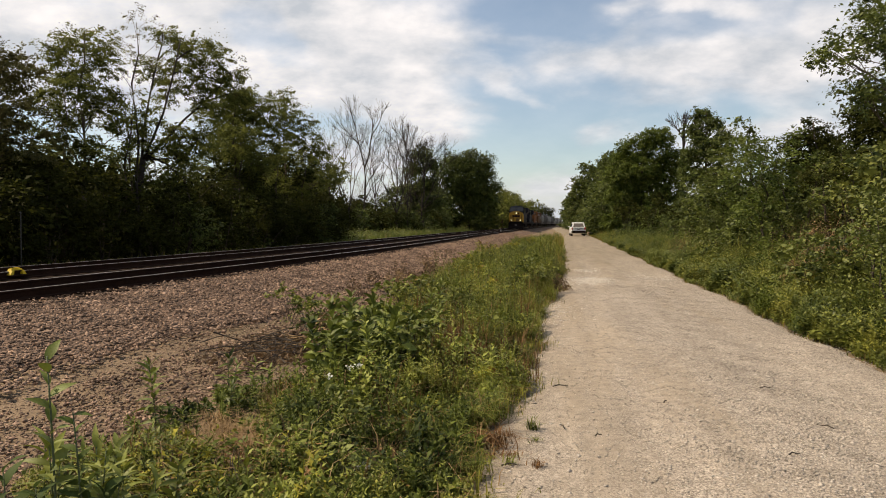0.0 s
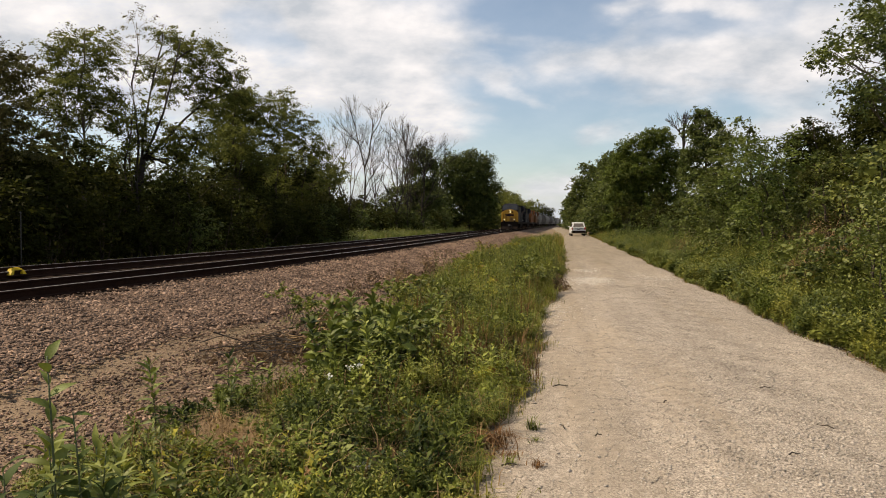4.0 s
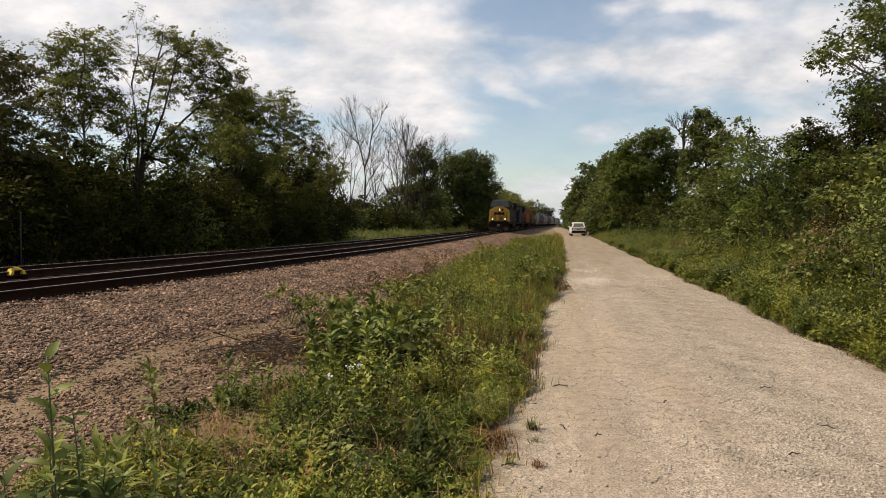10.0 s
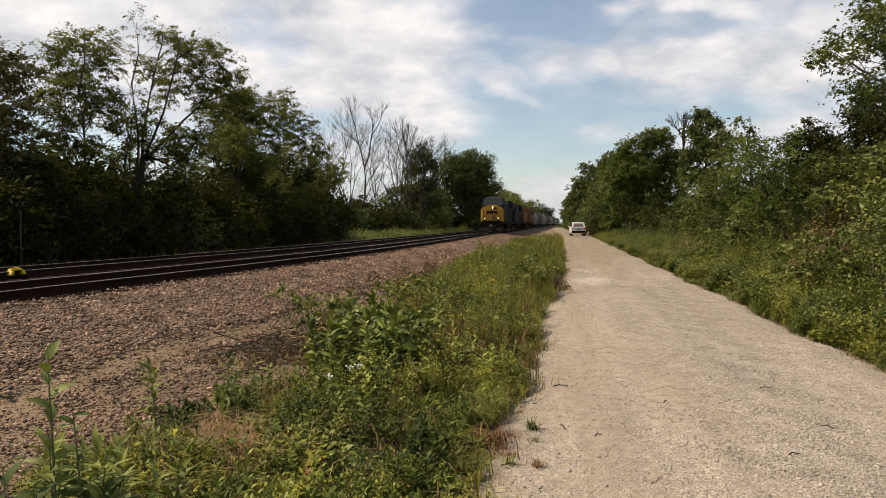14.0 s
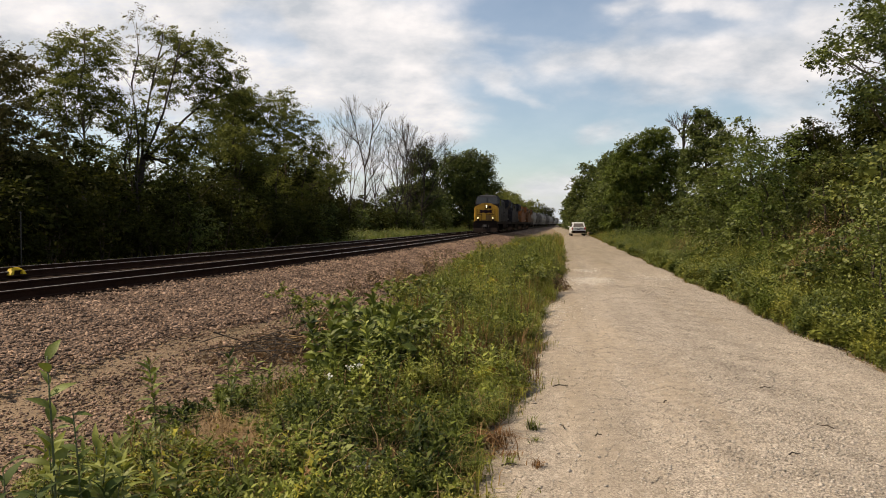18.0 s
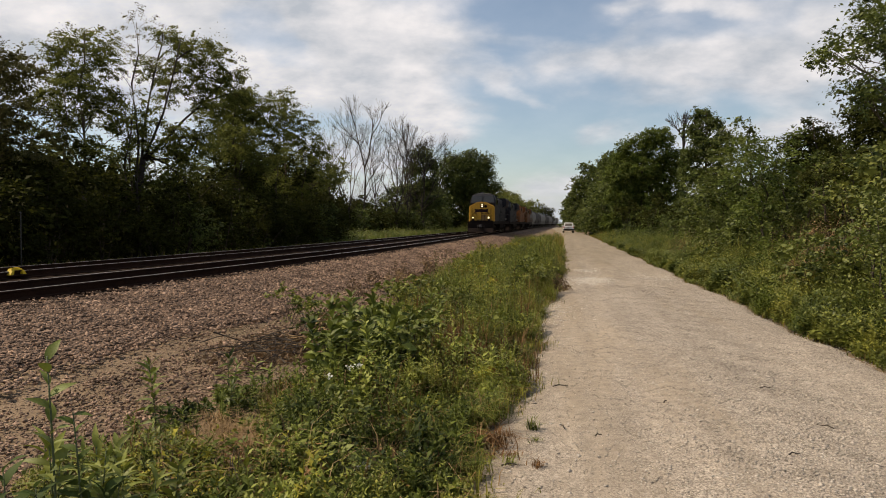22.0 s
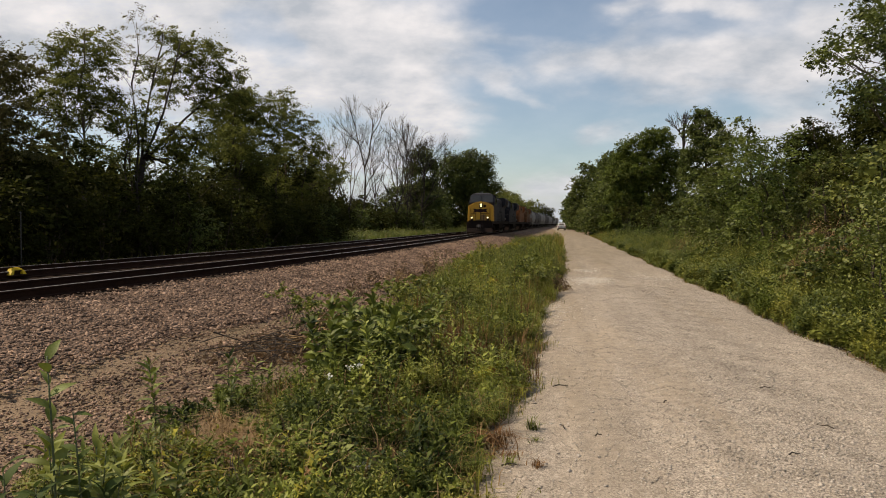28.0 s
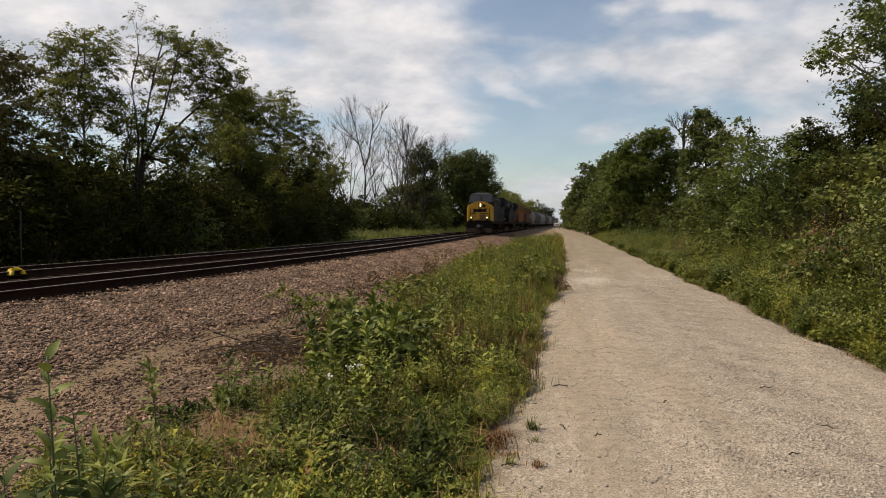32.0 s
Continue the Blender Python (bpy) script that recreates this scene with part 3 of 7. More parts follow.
def blades(name, xs, ys, zs, height, mat, rng, width=0.012, bend=0.45):
    """Grass blades, three triangles each."""
    k = len(xs)
    h = height * np.exp(rng.normal(0, 0.32, k))
    a = rng.random(k) * 6.2832
    dx, dy = np.cos(a), np.sin(a)
    b = bend * (0.3 + rng.random(k))
    w = width * (0.6 + 0.8 * rng.random(k))
    p = np.stack([xs, ys, zs], 1)
    sx = np.stack([-dy, dx, np.zeros(k)], 1) * w[:, None] * 0.5
    co = np.empty((k, 5, 3), dtype=np.float32)
    mid = p + np.stack([dx * b * h * 0.25, dy * b * h * 0.25, h * 0.6], 1)
    tip = p + np.stack([dx * b * h, dy * b * h, h * (1 - 0.35 * b)], 1)
    co[:, 0], co[:, 1] = p - sx, p + sx
    co[:, 2], co[:, 3] = mid + sx * 0.8, mid - sx * 0.8
    co[:, 4] = tip
    o = np.arange(k)[:, None] * 5
    tri = np.concatenate([o + (0, 1, 2), o + (0, 2, 3), o + (3, 2, 4)], 1)
    return mesh_np(name, co.reshape(-1, 3), tri, 3, mat)


def stones(name, xs, ys, zs, size, mat, rng, flat=0.7):
    """Angular stones of eight faces each."""
    k = len(xs)
    s = size * np.exp(rng.normal(0, 0.3, k))
    base = np.array([(1, 0, 0), (0, 1, 0), (-1, 0, 0), (0, -1, 0), (0.2, 0.1, 1), (0, 0, -1)], dtype=float)
    v = base[None] * (0.75 + 0.5 * rng.random((k, 6, 1))) + rng.normal(0, 0.16, (k, 6, 3))
    q = rng.normal(size=(k, 4))
    q /= np.linalg.norm(q, axis=1)[:, None]
    w, x, y, z = q.T
    R = np.stack([1 - 2 * (y * y + z * z), 2 * (x * y - z * w), 2 * (x * z + y * w), 2 * (x * y + z * w), 1 - 2 * (x * x + z * z), 2 * (y * z - x * w), 2 * (x * z - y * w), 2 * (y * z + x * w), 1 - 2 * (x * x + y * y)], 1).reshape(k, 3, 3)
    v = np.einsum("kij,knj->kni", R, v * (1.1, 0.75, 0.5)) * (s[:, None, None] * 0.5) * (1, 1, flat)
    co = v + np.stack([xs, ys, zs], 1)[:, None]
    f = np.array([(0, 1, 4), (1, 2, 4), (2, 3, 4), (3, 0, 4), (1, 0, 5), (2, 1, 5), (3, 2, 5), (0, 3, 5)])
    return mesh_np(name, co.reshape(-1, 3), (np.arange(k)[:, None, None] * 6 + f[None]).reshape(-1), 3, mat)


def forbs(name, xs, ys, zs, height, leaf, per, mat, rng, up=0.55, width=0.34):
    """Upright leafy stalks: leaves set round a thin stem from a little above the ground to the tip."""
    k = len(xs)
    h = height * np.exp(rng.normal(0, 0.22, k))
    lean = rng.normal(size=(k, 2)) * 0.14
    f = (0.12 + 0.88 * (np.arange(per)[None] + rng.random((k, per))) / per)
    ang = (np.arange(per)[None] * 2.4 + rng.random((k, 1)) * 6.28 + rng.normal(size=(k, per)) * 0.3)
    ln = leaf * (0.6 + 0.9 * np.sin(np.pi * np.clip(f * 0.8 + 0.12, 0, 1))) * np.exp(rng.normal(0, 0.2, (k, per))) * 0.75
    base = np.stack([xs[:, None] + lean[:, :1] * f * h[:, None], ys[:, None] + lean[:, 1:] * f * h[:, None], zs[:, None] + f * h[:, None]], 2)
    el = up * (0.3 + 0.9 * f) + rng.normal(size=(k, per)) * 0.25
    d = np.stack([np.cos(ang) * np.cos(el), np.sin(ang) * np.cos(el), np.sin(el)], 2)
    s = np.stack([-np.sin(ang), np.cos(ang), np.zeros_like(ang)], 2)
    nrm = np.cross(d, s)
    L = ln[:, :, None]
    co = np.empty((k, per, 4, 3), dtype=np.float32)
    co[:, :, 0] = base
    mid = base + d * L * 0.45
    co[:, :, 1] = mid + s * L * width * 0.5 - nrm * L * 0.05
    co[:, :, 2] = base + d * L + np.array((0, 0, -0.22)) * L
    co[:, :, 3] = mid - s * L * width * 0.5 - nrm * L * 0.05
    st = np.empty((k, 1, 4, 3), dtype=np.float32)
    b = np.stack([xs, ys, zs], 1)
    t = b + np.stack([lean[:, 0] * h, lean[:, 1] * h, h], 1)
    o = rng.random(k) * 6.28
    w = np.stack([np.cos(o), np.sin(o), np.zeros(k)], 1) * 0.005
    st[:, 0, 0], st[:, 0, 1], st[:, 0, 2], st[:, 0, 3] = b - w, b + w, t + w * 0.3, t - w * 0.3
    allc = np.concatenate([co, st], 1).reshape(-1, 3)
    return mesh_np(name, allc, np.arange(len(allc)), 4, mat)

# ---- ground, road, ballast ----
def sheet(name, xs, ys, zf, mat, label, category):
    X, Y = np.meshgrid(xs, ys)
    Z = zf(X, Y)
    co = np.stack([X.ravel(), Y.ravel(), Z.ravel()], 1)
    nx, ny = len(xs), len(ys)
    i = (np.arange(ny - 1)[:, None] * nx + np.arange(nx - 1)[None]).ravel()
    me = mesh_np(name, co, np.stack([i, i + 1, i + nx + 1, i + nx], 1), 4, mat, True)
    return tagged(new(name, me), label, category, kind="structure")


def bumps(X, Y, amp, f):
    return amp * (np.sin(X * f * 1.3 + 1.1 * np.sin(Y * f * 0.7)) * np.cos(Y * f + 0.8 * np.sin(X * f * 0.9)) + 0.5 * np.sin(2.3 * f * X + 3.1 * f * Y))


def build_ground():
    xs = np.unique(np.concatenate([[-3000, -1200, -500, -200, -100, -60, -40], np.arange(-30, 16, 0.4), [20, 30, 60, 120, 300, 900, 3000]]))
    ys = np.unique(np.concatenate([[-800, -200, -60, -20, -5], np.arange(0, 60, 0.6), np.arange(60, 400, 6), [450, 600, 900, 1500, 2600, 4500]]))
    sheet("ground", xs, ys, lambda X, Y: ground_z(X, Y) + bumps(X, Y, 0.018, 1.1) * (np.abs(X) < 16) - 0.05, M_GROUND, "dark soil with thatch and leaf litter", "ground")


def edge_left(y):
    return -0.42 + 0.07 * math.sin(0.9 * y + 0.6) + 0.05 * math.sin(2.3 * y) + 0.04 * math.sin(6.1 * y) + 0.4 * min(1, max(0, (y - 10) / 12)) - 0.12 * min(1, max(0, (6.2 - y) / 1.6))


def edge_right(y):
    return 3.62 + 0.09 * math.sin(0.8 * y + 2) + 0.06 * math.sin(2.9 * y) + 0.03 * math.sin(7 * y)


def strip(name, left, right, n, ys, zf, mat, label, category):
    """A ragged-edged band along the road or track."""
    co = []
    for y in ys:
        a, b = left(y), right(y)
        for i in range(n):
            co.append((a + (b - a) * i / (n - 1), y))
    co = np.array(co)
    fr = np.tile(np.arange(n) / (n - 1), len(ys))
    z = zf(co[:, 0], co[:, 1], fr)
    i = (np.arange(len(ys) - 1)[:, None] * n + np.arange(n - 1)[None]).ravel()
    me = mesh_np(name, np.column_stack([co, z]), np.stack([i, i + 1, i + n + 1, i + n], 1), 4, mat, True)
    return tagged(new(name, me), label, category, kind="structure")


def road_height(x, y, fr):
    edge = np.minimum(fr, 1 - fr)
    rut = -0.018 * (np.exp(-((fr - 0.27) / 0.07) ** 2) + np.exp(-((fr - 0.70) / 0.07) ** 2))
    return ground_z(x, y) + bumps(x, y, 0.006, 2.3) + rut + 0.004 - 0.065 * np.clip((0.05 - edge) / 0.05, 0, 1)


def road_top(x, y):
    """Height of the road surface at any place on it."""
    a, b = np.vectorize(edge_left)(y), np.vectorize(edge_right)(y)
    return road_height(x, y, np.clip((x - a) / (b - a), 0.03, 0.97))


def ballast_height(x, y, fr):
    edge = np.minimum(fr, 1 - fr)
    return ground_z(x, y) + bumps(x, y, 0.018, 2.0) + 0.012 - 0.15 * np.clip((0.02 - edge) / 0.02, 0, 1)


build_ground()
ROAD_YS = np.concatenate([np.arange(-30, 0, 2), np.arange(0, 40, 0.25), np.arange(40, 500, 3)])
strip("road", lambda y: edge_left(y) + road_bend(y), lambda y: edge_right(y) + road_bend(y), 40, ROAD_YS, road_height, M_ROAD, "pale crushed limestone gravel road with faint wheel ruts", "road")
strip("ballast_bed", lambda y: track_x(y) - 8.0 + 0.2 * math.sin(y * 0.7), lambda y: track_x(y) + 4.5 + 0.22 * math.sin(0.6 * y + 1) + 0.12 * math.sin(1.9 * y), 60, np.concatenate([np.arange(-30, 0, 2), np.arange(0, 50, 0.35), np.arange(50, 500, 3)]), ballast_height, M_BALLAST, "pinkish grey crushed stone ballast bed sloping to the verge", "ballast")


# ---- two railway tracks ----
def build_track(off, y0, y1, label):
    track = thing("railway_track", Matrix(), label, "railway track", "double track")
    rail_out = [(-0.075, -0.185), (0.075, -0.185), (0.075, -0.165), (0.012, -0.145), (0.012, -0.045), (0.037, -0.035), (0.037, -0.004), (-0.037, -0.004), (-0.037, -0.035), (-0.012, -0.045), (-0.012, -0.145), (-0.075, -0.165)]
    ys = list(np.arange(y0, 60, 1.0)) + list(np.arange(60, y1, 4.0))
    for s in (-0.753, 0.753):
        bm = bmesh.new()
        add_loft(bm, [[(track_x(y) + off + s + px, y, RAIL_TOP + pz) for px, pz in rail_out] for y in ys])
        rail = part("rail", bm, M_RAIL_SIDE, track)
        cap = bmesh.new()
        add_loft(cap, [[(track_x(y) + off + s + px, y, RAIL_TOP + pz) for px, pz in ((-0.034, -0.006), (0.034, -0.006), (0.028, 0.0), (-0.028, 0.0))] for y in ys])
        part("rail_head", cap, M_RAIL_TOP, rail, "bright worn running surface")
    rng = np.random.default_rng(31 + int(abs(off)))
    tie = finish(box(-1.3, 1.3, -0.115, 0.115, -0.36, -0.187, 0.012), "tie", M_TIE)
    plate = finish(box(-0.18, 0.18, -0.09, 0.09, -0.189, -0.17), "tie_plate", M_RAIL_SIDE)
    y = y0 + 0.3
    count = 0
    while y < 150 and count < 300:
        t = part("tie", tie, None, track, at=Matrix.Translation((track_x(y) + off + rng.normal() * 0.02, y, RAIL_TOP)) @ Matrix.Rotation(rng.normal() * 0.008 - track_dir(y), 4, "Z"))
        if y < 32 and off == 0:
            for s in (-0.753, 0.753):
                part("tie_plate", plate, None, t, at=Matrix.Translation((s, 0, 0)))
        y += 0.505
        count += 1
    return track


build_track(0.0, 2.0, 480, "near main track with rusty rails on dark wooden ties")
build_track(-TRACK_GAP, 2.0, 480, "far main track with rusty rails beside the trees")


# ---- yellow derail clamped to a rail of the far track ----
def build_derail():
    M_Y = paint("safety_yellow_paint", (0.75, 0.52, 0.02), 0.5)
    y = 13.1
    x = track_x(y) - TRACK_GAP + 0.753
    d = thing("derail", pose(x, y, RAIL_TOP) @ Matrix.Scale(0.56, 4), "yellow painted steel derail clamped on a rail", "derail")
    part("top_plate", prism_x([(-0.30, 0.02), (0.30, 0.02), (0.26, 0.10), (-0.26, 0.10)], -0.09, 0.09), M_Y, d)
    part("deflector", box(-0.05, 0.03, -0.22, 0.22, 0.10, 0.15, 0.015), M_Y, d)
    for s in (-1, 1):
        part("leg", prism_x([(s * 0.20, 0.04), (s * 0.30, 0.04), (s * 0.42, -0.15), (s * 0.24, -0.15)], -0.02, 0.17), M_Y, d)
    part("base_plate", box(-0.16, 0.3, -0.42, 0.42, -0.19, -0.165, 0.005), M_RAIL_SIDE, d, "rusty base plate")
    part("hinge_pin", cyl((0.16, -0.2, 0.02), (0.16, 0.2, 0.02), 0.02), M_RAIL_SIDE, d)


build_derail()


def build_marker_post():
    M_G = rough_mat("weathered_grey_steel", (0.03, 0.03, 0.028), (0.06, 0.058, 0.055), 4, 40, 0.6, metal=0.4, bump=0.1)
    p = thing("marker_post", pose(-17.3, 17.6, 0.0), "thin grey steel marker post beside the far track", "post")
    part("shaft", cyl((0, 0, -0.3), (0.03, 0, 2.0), 0.02, 0.018), M_G, p)
    part("cap", cyl((0.03, 0, 2.0), (0.03, 0, 2.04), 0.034, 0.02), M_G, p)


build_marker_post()

# ---- woods beyond the tracks ----
WOODS = "trees beyond the tracks"
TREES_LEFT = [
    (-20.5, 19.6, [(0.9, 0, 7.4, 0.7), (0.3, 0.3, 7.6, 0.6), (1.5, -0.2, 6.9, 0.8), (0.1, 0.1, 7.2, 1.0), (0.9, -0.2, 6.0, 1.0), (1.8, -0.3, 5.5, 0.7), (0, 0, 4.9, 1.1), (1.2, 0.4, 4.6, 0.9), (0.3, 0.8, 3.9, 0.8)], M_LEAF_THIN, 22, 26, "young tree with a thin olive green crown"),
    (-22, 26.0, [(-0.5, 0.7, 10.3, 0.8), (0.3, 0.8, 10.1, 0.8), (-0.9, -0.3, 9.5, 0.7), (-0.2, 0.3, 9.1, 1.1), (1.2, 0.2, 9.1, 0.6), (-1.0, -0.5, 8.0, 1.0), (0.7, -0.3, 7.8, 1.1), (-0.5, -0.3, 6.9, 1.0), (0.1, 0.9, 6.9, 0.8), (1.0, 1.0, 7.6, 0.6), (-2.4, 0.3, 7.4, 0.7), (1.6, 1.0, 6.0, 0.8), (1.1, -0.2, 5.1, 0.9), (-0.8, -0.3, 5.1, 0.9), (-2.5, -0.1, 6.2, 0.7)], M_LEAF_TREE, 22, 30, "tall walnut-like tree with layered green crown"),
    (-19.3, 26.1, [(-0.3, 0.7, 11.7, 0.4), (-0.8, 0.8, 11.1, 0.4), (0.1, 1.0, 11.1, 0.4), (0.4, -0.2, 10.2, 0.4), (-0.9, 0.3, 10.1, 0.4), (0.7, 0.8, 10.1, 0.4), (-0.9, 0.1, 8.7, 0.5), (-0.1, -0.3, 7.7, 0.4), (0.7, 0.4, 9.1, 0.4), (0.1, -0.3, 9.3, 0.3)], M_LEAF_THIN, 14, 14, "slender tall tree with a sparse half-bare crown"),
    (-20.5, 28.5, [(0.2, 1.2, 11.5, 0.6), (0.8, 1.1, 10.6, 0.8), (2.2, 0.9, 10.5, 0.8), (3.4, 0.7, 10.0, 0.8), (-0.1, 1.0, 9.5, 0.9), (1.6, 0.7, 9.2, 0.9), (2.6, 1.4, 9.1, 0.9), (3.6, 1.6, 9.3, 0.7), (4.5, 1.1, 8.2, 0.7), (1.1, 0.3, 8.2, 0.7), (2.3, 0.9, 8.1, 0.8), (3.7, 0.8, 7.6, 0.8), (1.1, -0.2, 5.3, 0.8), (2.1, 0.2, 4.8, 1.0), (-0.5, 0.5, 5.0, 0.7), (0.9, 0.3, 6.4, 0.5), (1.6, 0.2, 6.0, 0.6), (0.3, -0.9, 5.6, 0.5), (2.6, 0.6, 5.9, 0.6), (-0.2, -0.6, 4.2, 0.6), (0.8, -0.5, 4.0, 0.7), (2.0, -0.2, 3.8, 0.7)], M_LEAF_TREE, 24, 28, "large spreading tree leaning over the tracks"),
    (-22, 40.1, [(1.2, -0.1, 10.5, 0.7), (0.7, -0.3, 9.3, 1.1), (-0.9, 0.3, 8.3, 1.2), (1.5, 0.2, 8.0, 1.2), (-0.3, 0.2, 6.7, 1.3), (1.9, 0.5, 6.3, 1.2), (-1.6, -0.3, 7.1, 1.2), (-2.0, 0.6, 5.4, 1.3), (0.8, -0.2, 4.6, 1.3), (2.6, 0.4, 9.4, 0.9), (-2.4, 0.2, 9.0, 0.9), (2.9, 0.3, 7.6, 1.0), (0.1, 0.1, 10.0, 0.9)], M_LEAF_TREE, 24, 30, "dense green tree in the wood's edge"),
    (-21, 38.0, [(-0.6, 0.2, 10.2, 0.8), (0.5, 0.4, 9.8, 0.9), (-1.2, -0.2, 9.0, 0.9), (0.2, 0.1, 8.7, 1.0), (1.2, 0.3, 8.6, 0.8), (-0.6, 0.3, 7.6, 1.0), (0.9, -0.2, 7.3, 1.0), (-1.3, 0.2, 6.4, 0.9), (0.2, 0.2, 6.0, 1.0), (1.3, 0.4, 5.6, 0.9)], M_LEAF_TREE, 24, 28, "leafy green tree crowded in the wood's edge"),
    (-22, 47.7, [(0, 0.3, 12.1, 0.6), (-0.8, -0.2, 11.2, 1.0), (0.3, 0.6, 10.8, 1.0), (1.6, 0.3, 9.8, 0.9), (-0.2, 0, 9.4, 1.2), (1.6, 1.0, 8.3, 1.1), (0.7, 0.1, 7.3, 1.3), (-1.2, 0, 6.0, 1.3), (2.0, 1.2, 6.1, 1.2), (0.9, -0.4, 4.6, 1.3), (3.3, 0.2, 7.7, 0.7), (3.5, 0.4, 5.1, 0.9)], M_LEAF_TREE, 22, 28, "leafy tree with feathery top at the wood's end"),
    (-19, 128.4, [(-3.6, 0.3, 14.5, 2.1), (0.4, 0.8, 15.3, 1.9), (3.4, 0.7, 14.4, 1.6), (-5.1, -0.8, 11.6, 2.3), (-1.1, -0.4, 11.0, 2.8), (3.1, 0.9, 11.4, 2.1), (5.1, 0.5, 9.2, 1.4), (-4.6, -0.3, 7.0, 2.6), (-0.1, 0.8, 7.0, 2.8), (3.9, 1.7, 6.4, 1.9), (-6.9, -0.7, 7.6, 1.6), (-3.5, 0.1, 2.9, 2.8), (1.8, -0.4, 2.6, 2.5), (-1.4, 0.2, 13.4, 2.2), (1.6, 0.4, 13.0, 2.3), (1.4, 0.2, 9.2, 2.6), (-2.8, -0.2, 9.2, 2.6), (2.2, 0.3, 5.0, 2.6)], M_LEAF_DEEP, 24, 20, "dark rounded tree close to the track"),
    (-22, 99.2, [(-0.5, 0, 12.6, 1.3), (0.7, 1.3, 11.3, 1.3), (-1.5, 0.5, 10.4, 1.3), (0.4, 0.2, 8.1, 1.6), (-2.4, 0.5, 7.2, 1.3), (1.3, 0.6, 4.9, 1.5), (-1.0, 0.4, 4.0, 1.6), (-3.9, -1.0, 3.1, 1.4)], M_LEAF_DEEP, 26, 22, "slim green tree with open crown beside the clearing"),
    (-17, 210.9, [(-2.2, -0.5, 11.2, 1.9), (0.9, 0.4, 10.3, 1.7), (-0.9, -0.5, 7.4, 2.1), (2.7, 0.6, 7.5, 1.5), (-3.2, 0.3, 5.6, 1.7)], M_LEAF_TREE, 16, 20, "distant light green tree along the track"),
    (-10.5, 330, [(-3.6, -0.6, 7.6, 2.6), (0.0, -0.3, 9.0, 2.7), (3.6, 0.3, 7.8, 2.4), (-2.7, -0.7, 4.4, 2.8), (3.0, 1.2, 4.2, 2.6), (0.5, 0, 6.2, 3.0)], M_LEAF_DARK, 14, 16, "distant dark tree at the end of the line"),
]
# the leaning tree stands a little nearer than its crown and forks at head height above the shrubs
FORK = ([(0.0, -0.1, -0.2), (0.02, 0.0, 2.2), (0.1, 0.15, 4.2), (0.15, 0.25, 5.0)], [
    [(0.15, 0.25, 4.9), (0.6, 0.4, 6.0), (1.2, 0.4, 7.2), (1.5, 0.9, 9.4), (1.6, 1.3, 11.0)],
    [(0.15, 0.25, 4.9), (0.9, 1.1, 6.1), (1.3, 1.9, 7.1), (1.7, 2.5, 7.8), (2.6, 2.9, 8.8), (3.4, 2.9, 9.6)],
    [(0.12, 0.2, 4.4), (-0.3, 0.9, 6.2), (-0.4, 1.6, 8.2), (-0.2, 2.1, 10.4)],
])
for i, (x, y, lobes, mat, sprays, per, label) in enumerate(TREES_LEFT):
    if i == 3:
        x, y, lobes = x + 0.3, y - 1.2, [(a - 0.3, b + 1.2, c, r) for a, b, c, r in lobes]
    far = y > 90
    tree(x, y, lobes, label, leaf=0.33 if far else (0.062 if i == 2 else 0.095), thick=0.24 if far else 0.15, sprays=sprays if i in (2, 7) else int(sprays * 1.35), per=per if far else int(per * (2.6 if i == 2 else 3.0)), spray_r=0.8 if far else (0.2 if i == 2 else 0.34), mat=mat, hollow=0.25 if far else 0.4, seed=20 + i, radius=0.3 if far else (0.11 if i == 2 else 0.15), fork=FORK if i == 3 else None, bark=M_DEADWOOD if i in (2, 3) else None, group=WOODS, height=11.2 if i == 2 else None)


